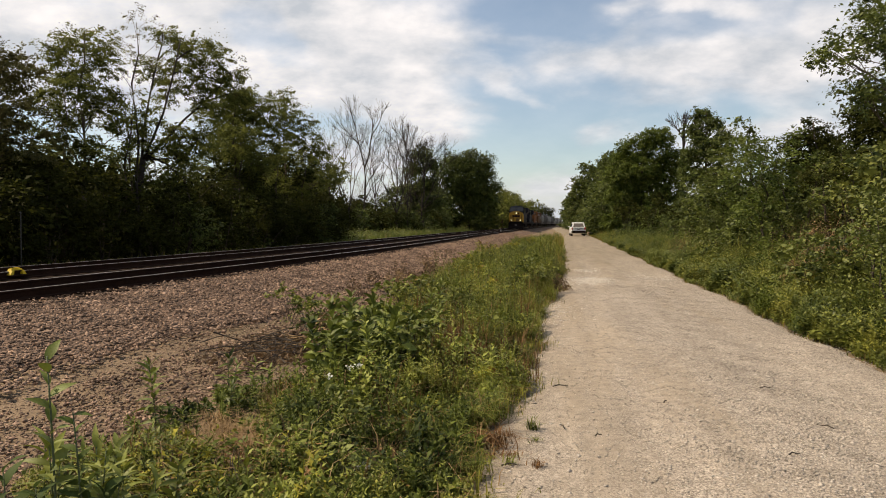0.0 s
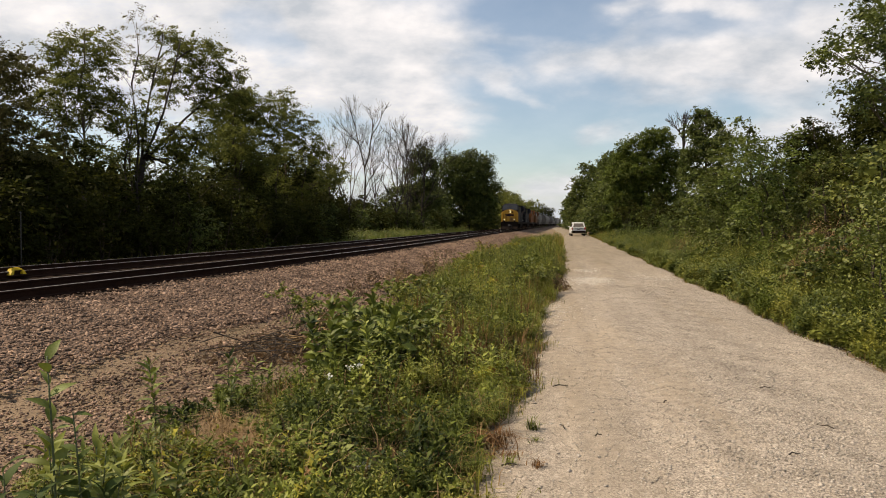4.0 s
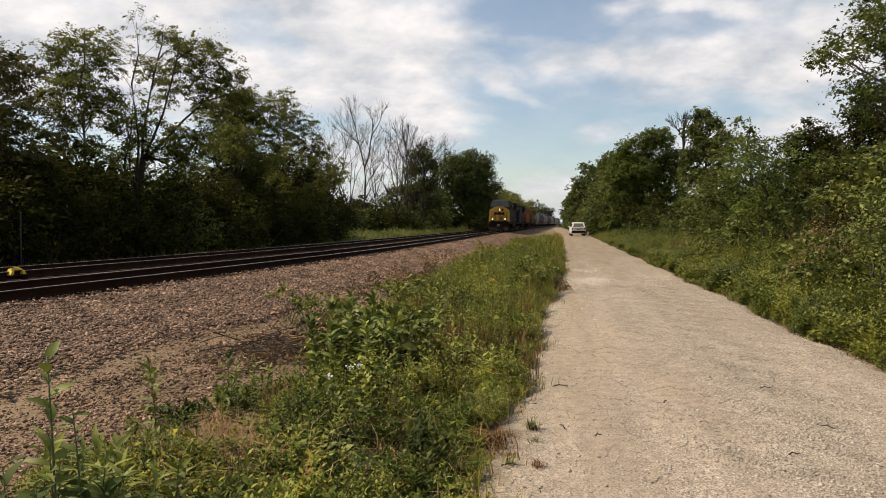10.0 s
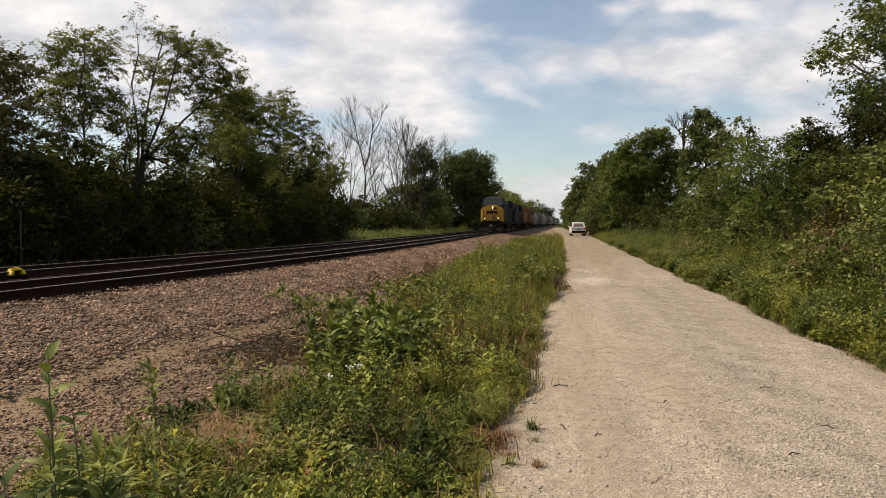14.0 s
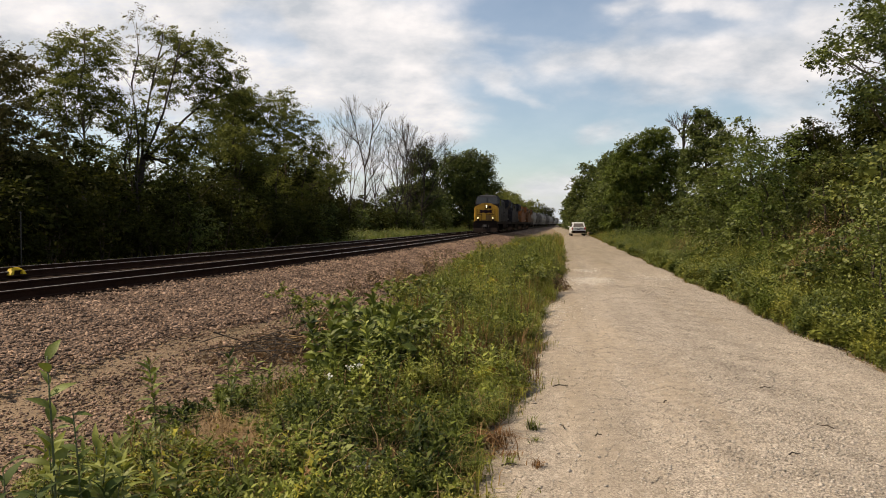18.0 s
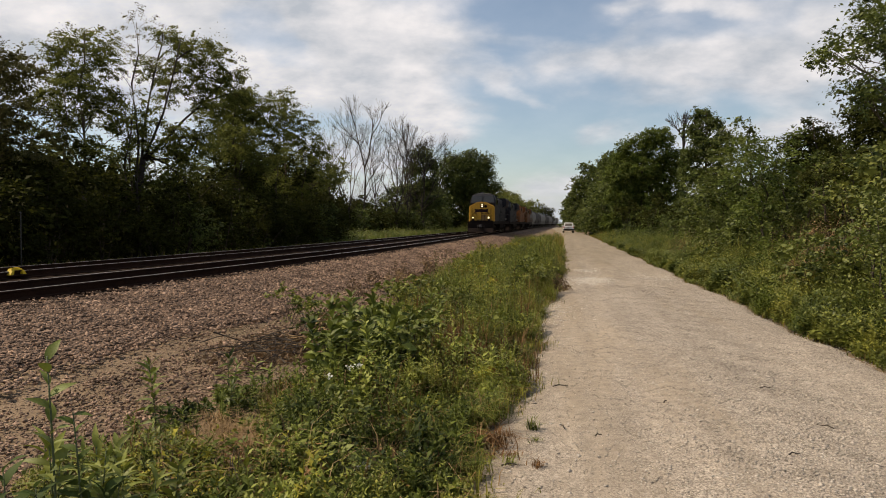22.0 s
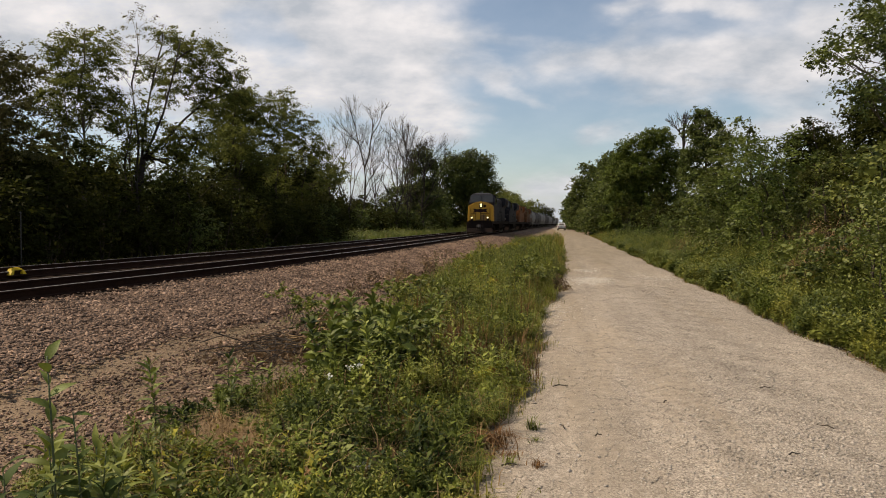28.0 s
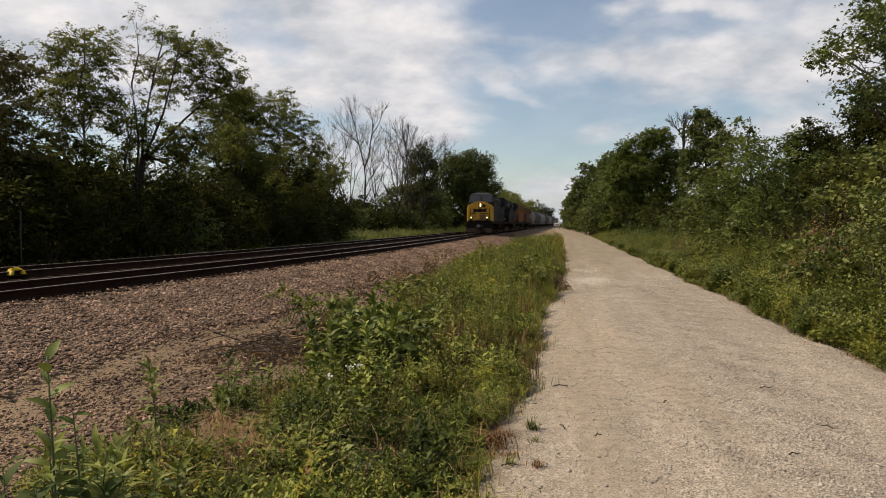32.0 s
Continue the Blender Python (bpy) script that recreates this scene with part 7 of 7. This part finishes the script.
spot = np.random.default_rng(626)
for i in range(26):
    y = 3.3 + 2.3 * spot.random()
    x = -3.15 + 0.25 * (y - 3.3) + (2.2 - 0.25 * (y - 3.3)) * spot.random()
    w, h = 0.22 + 0.16 * spot.random(), 0.14 + 0.14 * spot.random()
    if trampled(x, y) * hollows(x, y) < 0.9:
        continue
    rng = np.random.default_rng(640 + i)
    lobes = [((rng.random() - 0.5) * w * 1.8, (rng.random() - 0.5) * w * 1.8, h * (0.3 + 0.7 * rng.random()), w * 0.42) for _ in range(7)]
    bush(x, y, lobes, "low matted vetch-like mound on the verge", leaf=0.036, sprays=120, per=13, spray_r=0.07, mat=(M_WEED_DARK, M_WEED_OLIVE, M_WEED_DEEP)[i % 3], seed=660 + i, group="low shrubs on the verge", name="low_shrub", width=0.45)


def flower_head(x, y, z, seed):
    """A flat cluster of tiny white flowers on a branched stalk."""
    rng = np.random.default_rng(seed)
    ob = thing("wildflower", pose(x, y, gz(x, y)), "white-flowered yarrow-like wildflower among the weeds", "flower", "wildflowers")
    g = z - gz(x, y)
    part("stem", cyl((0, 0, -0.03), (0.02, 0, g - 0.04), 0.004, 0.003, 5), M_STEM, ob)
    for k in range(7):
        a, r = k * 2.4, 0.018 * math.sqrt(k)
        c = Vector((0.02 + r * math.cos(a), r * math.sin(a), g + rng.normal() * 0.006))
        bm = add_cyl(bmesh.new(), (0.02, 0, g - 0.04), c, 0.0018, 0.0015, 4)
        for j in range(5):
            b = j * 1.2566 + a
            bmesh.ops.create_icosphere(bm, subdivisions=1, radius=0.0045, matrix=Matrix.Translation(c + Vector((0.008 * math.cos(b), 0.008 * math.sin(b), 0.002))))
        part("blossom", bm, M_PETAL, ob)


for i, (x, y, z) in enumerate(((-1.97, 5.6, 0.31), (-1.90, 5.65, 0.32), (-2.12, 5.45, 0.26), (-2.02, 5.2, 0.10), (-1.86, 5.35, 0.16), (-2.14, 5.15, 0.06))):
    flower_head(x, y, z, 70 + i)


def straw_clump(x, y, n, h, seed, label, spread=0.05, bend=0.8):
    rng = np.random.default_rng(seed)
    px, py = rng.normal(size=n) * spread, rng.normal(size=n) * spread
    ob = thing("grass_tuft", pose(x, y, gz(x, y)), label, "grass tuft", "dry tufts")
    part("tuft", blades("tuft", px, py, np.full(n, -0.02), np.full(n, h), M_STRAW, rng, 0.006, 1.7 if spread < 0.1 else bend), None, ob)


for i, (x, y, n, h) in enumerate(((-0.55, 4.45, 60, 0.10), (-2.3, 4.3, 120, 0.2), (-2.6, 4.6, 110, 0.18), (-2.0, 4.0, 110, 0.2), (-2.9, 4.9, 90, 0.2), (-1.2, 4.1, 90, 0.2), (-2.7, 5.6, 90, 0.2), (-0.8, 4.0, 60, 0.15), (-3.6, 19.5, 80, 0.5), (-3.9, 18.6, 60, 0.4), (-3.4, 20.5, 60, 0.5), (-4.1, 21.5, 60, 0.5), (-3.9, 23.5, 60, 0.55), (-4.3, 24.5, 50, 0.45), (-4.0, 27.0, 60, 0.6))):
    straw_clump(x, y, n, h, 90 + i, "dry straw-coloured grass tuft")
for i, (x, y, h) in enumerate(((6.3, 17.5, 1.3), (6.6, 18.4, 1.5), (6.1, 19.2, 1.2), (6.9, 20.0, 1.6), (5.3, 14.6, 1.2), (5.6, 15.0, 1.0), (5.2, 27.0, 1.0), (5.0, 29.0, 1.0), (5.4, 31.0, 1.1), (6.5, 13.0, 1.2), (7.0, 15.8, 1.4), (6.4, 16.4, 1.3), (6.8, 17.0, 1.6), (5.9, 15.8, 1.0), (6.2, 14.6, 1.1), (7.3, 16.8, 1.8), (7.0, 18.0, 1.7))):
    straw_clump(x, y, 220, h * 0.85, 190 + i, "tall dry tan grass clump on the bank", 0.22)


straw_clump(-2.6, 4.5, 520, 0.15, 641, "flattened patch of pale dead grass", 0.2, 2.2)
for i, (x, y) in enumerate(((-2.40, 3.9), (-2.08, 3.65), (-1.95, 3.78), (-1.75, 3.6), (-2.22, 4.0), (-1.5, 3.62), (-2.05, 3.9), (-2.3, 4.15))):
    straw_clump(x, y, 22, 0.26, 650 + i, "arching dry straw-coloured grass among the near weeds", 0.20, 1.7)
rng = np.random.default_rng(818)
for i, (x, y, h) in enumerate(((-0.62, 5.3, 0.30), (-0.72, 5.0, 0.34), (-0.85, 4.6, 0.32), (-0.66, 5.9, 0.28), (-0.60, 6.7, 0.30), (-0.75, 4.2, 0.26), (-1.0, 4.4, 0.36), (-1.25, 5.0, 0.38), (-0.58, 7.6, 0.30), (-0.62, 8.6, 0.34), (-1.05, 5.9, 0.36), (-1.85, 4.45, 0.34), (-0.5, 10.2, 0.36), (-0.45, 11.4, 0.32), (-0.3, 14.0, 0.4), (-2.1, 4.9, 0.34), (-1.7, 4.1, 0.3), (-2.5, 5.2, 0.3))):
    ob = thing("grass_tuft", pose(x, y, gz(x, y)), "arching green grass tussock on the verge", "grass tuft", "green tussocks")
    part("tuft", blades("tuft", rng.normal(size=240) * 0.055, rng.normal(size=240) * 0.055, np.full(240, -0.02), np.full(240, h * 0.66), M_TUSSOCK, rng, 0.007, 1.1), None, ob)


for i, (x, y, n, h) in enumerate(((-0.23, 5.03, 60, 0.11), (-0.16, 4.27, 46, 0.07), (-0.36, 4.28, 40, 0.07), (-0.20, 4.75, 30, 0.06), (-0.56, 4.05, 150, 0.13), (-0.70, 4.0, 150, 0.14))):
    ob = thing("grass_tuft", pose(x, y, gz(x, y)), "small green grass tuft growing in the gravel", "grass tuft", "green tussocks")
    part("tuft", blades("tuft", rng.normal(size=n) * 0.022, rng.normal(size=n) * 0.022, np.full(n, -0.01), np.full(n, h), M_TUSSOCK if i != 1 else M_BROWN_GRASS, rng, 0.006, 1.0), None, ob)
for i, (x, y, n, h) in enumerate(((-0.50, 4.72, 70, 0.12), (-0.58, 4.62, 70, 0.12), (-0.44, 4.58, 50, 0.09), (-0.66, 4.74, 60, 0.12), (-0.40, 4.85, 36, 0.07), (-0.36, 4.42, 34, 0.06))):
    ob = thing("grass_tuft", pose(x, y, gz(x, y)), "withered reddish brown tuft at the edge of the gravel", "grass tuft", "dry tufts")
    part("tuft", blades("tuft", rng.normal(size=n) * 0.04, rng.normal(size=n) * 0.03, np.full(n, -0.01), np.full(n, h), M_BROWN_GRASS, rng, 0.007, 1.5), None, ob)


def twig(x, y, pts, seed, label="thin dry twig lying on the gravel"):
    ob = thing("twig", pose(x, y, gz(x, y) + 0.02), label, "twig", "twigs")
    part("stick", add_tube(bmesh.new(), pts, [0.006, 0.005, 0.004, 0.002][: len(pts)], 5), M_BARK if seed % 3 else M_DEADWOOD, ob)


for i, (x, y, ln, a) in enumerate(((-0.09, 6.35, 0.16, 0.4), (1.9, 6.6, 0.13, 0.1), (0.02, 5.05, 0.10, 1.9), (1.55, 4.7, 0.08, 0.3), (0.25, 4.9, 0.06, 0.6), (2.1, 5.4, 0.12, 2.5), (0.9, 5.9, 0.08, 1.1), (-0.4, 4.2, 0.16, 0.2), (-0.5, 4.7, 0.14, 2.2))):
    dx, dy = math.cos(a) * ln, math.sin(a) * ln
    twig(x, y, [(0, 0, 0), (dx * 0.35, dy * 0.35 + 0.015, 0.01), (dx * 0.7, dy * 0.7 - 0.008, 0.006), (dx, dy, 0.002)], i)


def build_litter():
    """A crushed clear plastic bottle in the weeds."""
    M_CLEAR = rough_mat("cloudy_plastic", (0.55, 0.58, 0.58), (0.68, 0.70, 0.70), 8, 50, 0.25, bump=0.2)
    b = thing("plastic_bottle", pose(-1.29, 3.84, gz(-1.29, 3.84) + 0.10, 70, 0, 40), "crushed pale plastic bottle lying in the weeds", "bottle")
    part("shell", add_tube(bmesh.new(), [(0, 0, 0), (0, 0, 0.02), (0.004, 0, 0.08), (0, 0.006, 0.13), (0, 0, 0.17), (0, 0, 0.19)], [0.026, 0.032, 0.027, 0.031, 0.014, 0.012], 12), M_CLEAR, b, smooth=True)
    part("cap", cyl((0, 0, 0.19), (0, 0, 0.205), 0.014), M_SIGN, b)


build_litter()


def build_stones():
    rng = np.random.default_rng(12)
    n = 84000
    x, y = scatter(rng, n, -9.2, -3.6, 1.0, 42, 1.6)
    x = x + (np.vectorize(track_x)(y) + 9.5) * np.clip((-x - 4) / 3.5, 0, 1)
    toe = -5.35 + 0.18 * np.sin(0.7 * y)
    k = rng.random(n) < np.where(x < toe - 0.15, 1.0, np.where(x < toe + 0.30, 0.14, 0.8))
    x, y = x[k], y[k]
    stuff("ballast_stones", stones("ballast_stones", x, y, ground_z(x, y) + bumps(x, y, 0.018, 2.0) + np.where(x < -5.3, 0.016, -0.022), np.where(x < -5.3, 0.062, 0.046), M_STONE, rng, 0.66), "loose angular brownish pink ballast stones", "gravel")
    x, y = scatter(rng, 15000, -8.4, -4.9, 17, 44)
    x = x + (np.vectorize(track_x)(y) + 9.5) * np.clip((-x - 4) / 3.5, 0, 1)
    stuff("ballast_stones", stones("ballast_stones", x, y, ground_z(x, y) + bumps(x, y, 0.018, 2.0) + 0.02, 0.075, M_STONE, rng, 0.66), "loose angular brownish pink ballast stones further along the track", "gravel")
    # stones between the ties and between the two tracks
    x, y = scatter(rng, 15000, -15.0, -8.3, 4.0, 45, 1.4)
    stuff("track_stones", stones("track_stones", x + np.vectorize(track_x)(y) + 9.5, y, ground_z(x + np.vectorize(track_x)(y) + 9.5, y) + 0.012, 0.07, M_STONE, rng, 0.6), "brownish ballast stones filling the tracks between the ties", "gravel")
    # heaps of stones in the cribs beside the rails
    yc = np.repeat(np.arange(4.5525, 42, 0.505), 36)
    side = np.tile(np.repeat((-0.98, -0.54, 0.56, 1.02), 9), len(yc) // 36)
    x = np.vectorize(track_x)(yc) + side + rng.normal(size=len(yc)) * 0.09
    y = yc + (rng.random(len(yc)) - 0.5) * 0.24
    stuff("crib_stones", stones("crib_stones", x, y, 0.315 + 0.02 * rng.random(len(yc)), 0.062, M_STONE, rng, 0.66), "ballast stones heaped between the tie ends beside the rails", "gravel")
    x, y = scatter(rng, 16000, -8.6, -4.6, 40, 95, 1.3)
    x = x + np.vectorize(track_x)(y) + 9.5
    stuff("distant_ballast", stones("distant_ballast", x, y, ground_z(x, y) + bumps(x, y, 0.018, 2.0) + 0.02, 0.10, M_STONE, rng, 0.55), "brownish ballast stones along the distant track", "gravel")
    x, y = scatter(rng, 32000, -5.6, -2.9, 1.0, 22, 1.4)
    stuff("dirt_gravel", stones("dirt_gravel", x, y, ground_z(x, y) + bumps(x, y, 0.018, 1.1) - 0.045, 0.026, M_STONE, rng, 0.6), "small broken stones trodden into the dirt", "gravel")
    x, y = scatter(rng, 46000, -0.9, 3.8, 1.5, 20, 1.5)
    k = rng.random(len(x)) < 0.3 + 0.7 * np.exp(-((x - 2.3) / 1.1) ** 2)
    x, y = x[k], y[k]
    stuff("road_pebbles", stones("road_pebbles", x, y, road_top(x, y) + 0.001, 0.025, M_PEBBLE, rng, 0.5), "loose pale limestone pebbles on the road", "gravel")


def lane_pebbles():
    """The stony lane of the road, where the wheels leave the stones lying."""
    rng = np.random.default_rng(131)
    x, y = scatter(rng, 34000, 0.5, 3.5, 3.4, 17, 1.3)
    k = rng.random(len(x)) < 0.25 + 0.75 * np.exp(-((x - 2.0) / 0.9) ** 2)
    x, y = x[k], y[k]
    stuff("lane_pebbles", stones("lane_pebbles", x, y, road_top(x, y) + 0.001, 0.022, M_PEBBLE, rng, 0.5), "small pale pebbles in the stony lane of the road", "gravel")


def stones_behind():
    """The bed and the road keep their stones behind the camera."""
    rng = np.random.default_rng(121)
    x, y = scatter(rng, 15000, -9.2, -3.7, -9, 1.0)
    x = x + (np.vectorize(track_x)(y) + 9.5) * np.clip((-x - 4) / 3.5, 0, 1)
    stuff("ballast_stones", stones("ballast_stones", x, y, ground_z(x, y) + bumps(x, y, 0.018, 2.0) + 0.016, 0.064, M_STONE, rng, 0.62), "loose angular brownish pink ballast stones", "gravel")
    x, y = scatter(rng, 9000, -0.2, 3.4, -8, 1.6)
    stuff("road_pebbles", stones("road_pebbles", x, y, road_top(x, y) + 0.001, 0.02, M_PEBBLE, rng, 0.6), "loose pale limestone pebbles on the road", "gravel")


build_stones()
lane_pebbles()
stones_behind()


def near_grit():
    rng = np.random.default_rng(71)
    x, y = scatter(rng, 22000, -0.7, 3.8, 2.6, 8.5, 1.2)
    M_GRIT = rough_mat("mixed_grit", (0.16, 0.135, 0.11), (0.50, 0.44, 0.36), 60.0, 90, 0.9, bump=0.1, island=0.35)
    stuff("road_grit", stones("road_grit", x, y, road_top(x, y) + 0.001, 0.012, M_GRIT, rng, 0.45), "fine mixed grit on the near road", "gravel")


near_grit()


M_DEADLEAF = leaf_mat("dead_brown_leaf", (0.06, 0.04, 0.022), (0.20, 0.13, 0.075), through=0.15)


def brush_pile():
    """Dry branches heaped on the dirt."""
    rng = np.random.default_rng(33)
    p = thing("brush_pile", pose(-3.95, 8.75, gz(-3.95, 8.75)), "heap of dry brown brush at the weeds' edge", "brush pile")
    for k in range(70):
        a = rng.normal() * 0.7 + (0.9 if k % 3 else 2.2)
        c = Vector((0.25 + rng.normal() * 0.45, -0.4 + rng.normal() * 0.5, 0.03 + 0.12 * rng.random()))
        d = Vector((math.cos(a), math.sin(a), rng.normal() * 0.2)) * (0.15 + 0.3 * rng.random())
        part("stick", add_tube(bmesh.new(), [c - d, c + Vector((0, 0, 0.03)), c + d], [0.009, 0.007, 0.003], 4), M_STRAW if k % 7 == 0 else (M_BARK, M_DEADWOOD)[k % 2], p)
    pts = np.column_stack([0.25 + rng.normal(size=2600) * 0.5, -0.4 + rng.normal(size=2600) * 0.6, 0.015 + np.abs(rng.normal(size=2600)) * 0.04])
    part("dry_leaves", leaf_cloud("dry_leaves", pts, 0.05, M_DEADLEAF, rng, 0.5), None, p)


brush_pile()
for i, (x, y, w, h) in enumerate(((-2.2, 6.55, 0.42, 0.72), (-2.55, 6.8, 0.34, 0.55), (-1.8, 6.75, 0.36, 0.55), (-2.3, 7.3, 0.4, 0.7), (-1.9, 7.6, 0.4, 0.6))):
    rng = np.random.default_rng(350 + i)
    bush(x, y, [(rng.normal() * w * 0.55, rng.normal() * w * 0.55, h * (0.25 + 0.75 * rng.random()), w * 0.5) for _ in range(9)], "bushy broad-leaved weed clump on the verge", leaf=0.10, sprays=110, per=9, spray_r=0.10, mat=M_WEED_DEEP, seed=360 + i, group="low shrubs on the verge", name="low_shrub", width=0.5)
for i, (x, y, w, h) in enumerate(((-0.18, 19.4, 0.30, 0.10), (-0.2, 18.2, 0.30, 0.10), (-0.15, 17.3, 0.22, 0.08), (-0.12, 15.9, 0.34, 0.12), (-0.32, 16.6, 0.3, 0.14), (-0.30, 15.2, 0.28, 0.12), (-0.5, 31, 0.3, 0.3), (-0.4, 29.5, 0.25, 0.2), (-3.9, 19.0, 0.3, 0.45), (-4.3, 17.8, 0.25, 0.35), (-4.6, 21.5, 0.3, 0.4), (8.0, 25, 0.5, 1.6), (8.3, 21, 0.6, 1.8), (5.4, 15.0, 0.35, 1.6), (5.6, 14.3, 0.3, 1.3), (5.4, 16.0, 0.3, 1.1))):
    rng = np.random.default_rng(250 + i)
    bush(x, y, [((rng.random() - 0.5) * w * 1.6, (rng.random() - 0.5) * w * 1.6, h * (0.25 + 0.75 * rng.random()), w * 0.5) for _ in range(6)], "tall tan dry plant on the bank" if i > 12 else "withered brown plant gone to seed", leaf=0.05, sprays=150, per=10, spray_r=0.1, mat=M_STRAW if i > 12 else M_DEADLEAF, seed=260 + i, group="withered plants", name="withered_plant")


for i, (x, y, w, h) in enumerate(((-4.4, 12.2, 0.25, 0.3), (-4.8, 14.4, 0.3, 0.4), (-5.0, 16.0, 0.28, 0.45), (-4.7, 17.2, 0.25, 0.35), (-5.1, 18.6, 0.3, 0.45), (-5.2, 20.4, 0.32, 0.5), (-5.0, 22.6, 0.35, 0.5), (-5.3, 25.2, 0.4, 0.55), (-3.9, 10.4, 0.22, 0.3), (-3.6, 9.6, 0.2, 0.3), (-5.4, 28.5, 0.4, 0.5))):
    rng = np.random.default_rng(270 + i)
    bush(x, y, [((rng.random() - 0.5) * w * 1.8, (rng.random() - 0.5) * w * 1.8, h * (0.2 + 0.8 * rng.random()), w * 0.45) for _ in range(6)], "withered brown weed at the edge of the ballast", leaf=0.055, sprays=90, per=7, spray_r=0.1, mat=M_DEADLEAF if i % 3 else M_STRAW, seed=290 + i, group="withered plants", name="withered_plant")


def white_chippings():
    rng = np.random.default_rng(44)
    xs, ys = [], []
    for cx, cy, sx, sy, n in ((0.75, 18.6, 0.34, 0.6, 2400), (0.85, 22.3, 0.3, 0.5, 500), (2.7, 19.5, 0.35, 0.9, 450), (-0.1, 12.0, 0.2, 0.8, 300)):
        xs.append(cx + rng.normal(size=n) * sx)
        ys.append(cy + rng.normal(size=n) * sy)
    x, y = np.concatenate(xs), np.concatenate(ys)
    M_CHALK = rough_mat("white_limestone_chip", (0.56, 0.51, 0.44), (0.70, 0.65, 0.58), 3, 60, 0.9, bump=0.2, bump_d=0.003)
    stuff("white_chippings", stones("white_chippings", x, y, road_top(x, y) + 0.003, 0.032, M_CHALK, rng, 0.35), "scattered white limestone chippings on the road", "gravel")


white_chippings()


# ---- what moves ----
def motions():
    times = sorted({t for t, _ in TRAIN_ROWS} | {float(k) for k in range(33)})
    for ob, back in TRAIN:
        walk(ob, [(t, on_track(train_y(t) + back)) for t in times])
    # the wheels of the locomotives roll along
    y, rows, turn = train_y(0), [], 0.0
    stamps = np.arange(0, 32.01, 0.25)
    for t in stamps:
        turn = (train_y(0) - train_y(t)) / WHEEL_R
        rows.append((float(t), turn))
    for w, place in ROLLING:
        walk(w, [(t, Matrix.Translation(place) @ Matrix.Rotation(a, 4, "X")) for t, a in rows])
    walk(SUV, [(t, suv_pose(y)) for t, y in ((0, 83.0), (10, 83.0), (21.2, 83.0), (21.4, 88.0), (21.6, 102.0), (21.8, 109.0), (22, 112.0), (24, 120.0), (26, 132.0), (28, 150.0), (30, 175.0), (32, 205.0))])


motions()
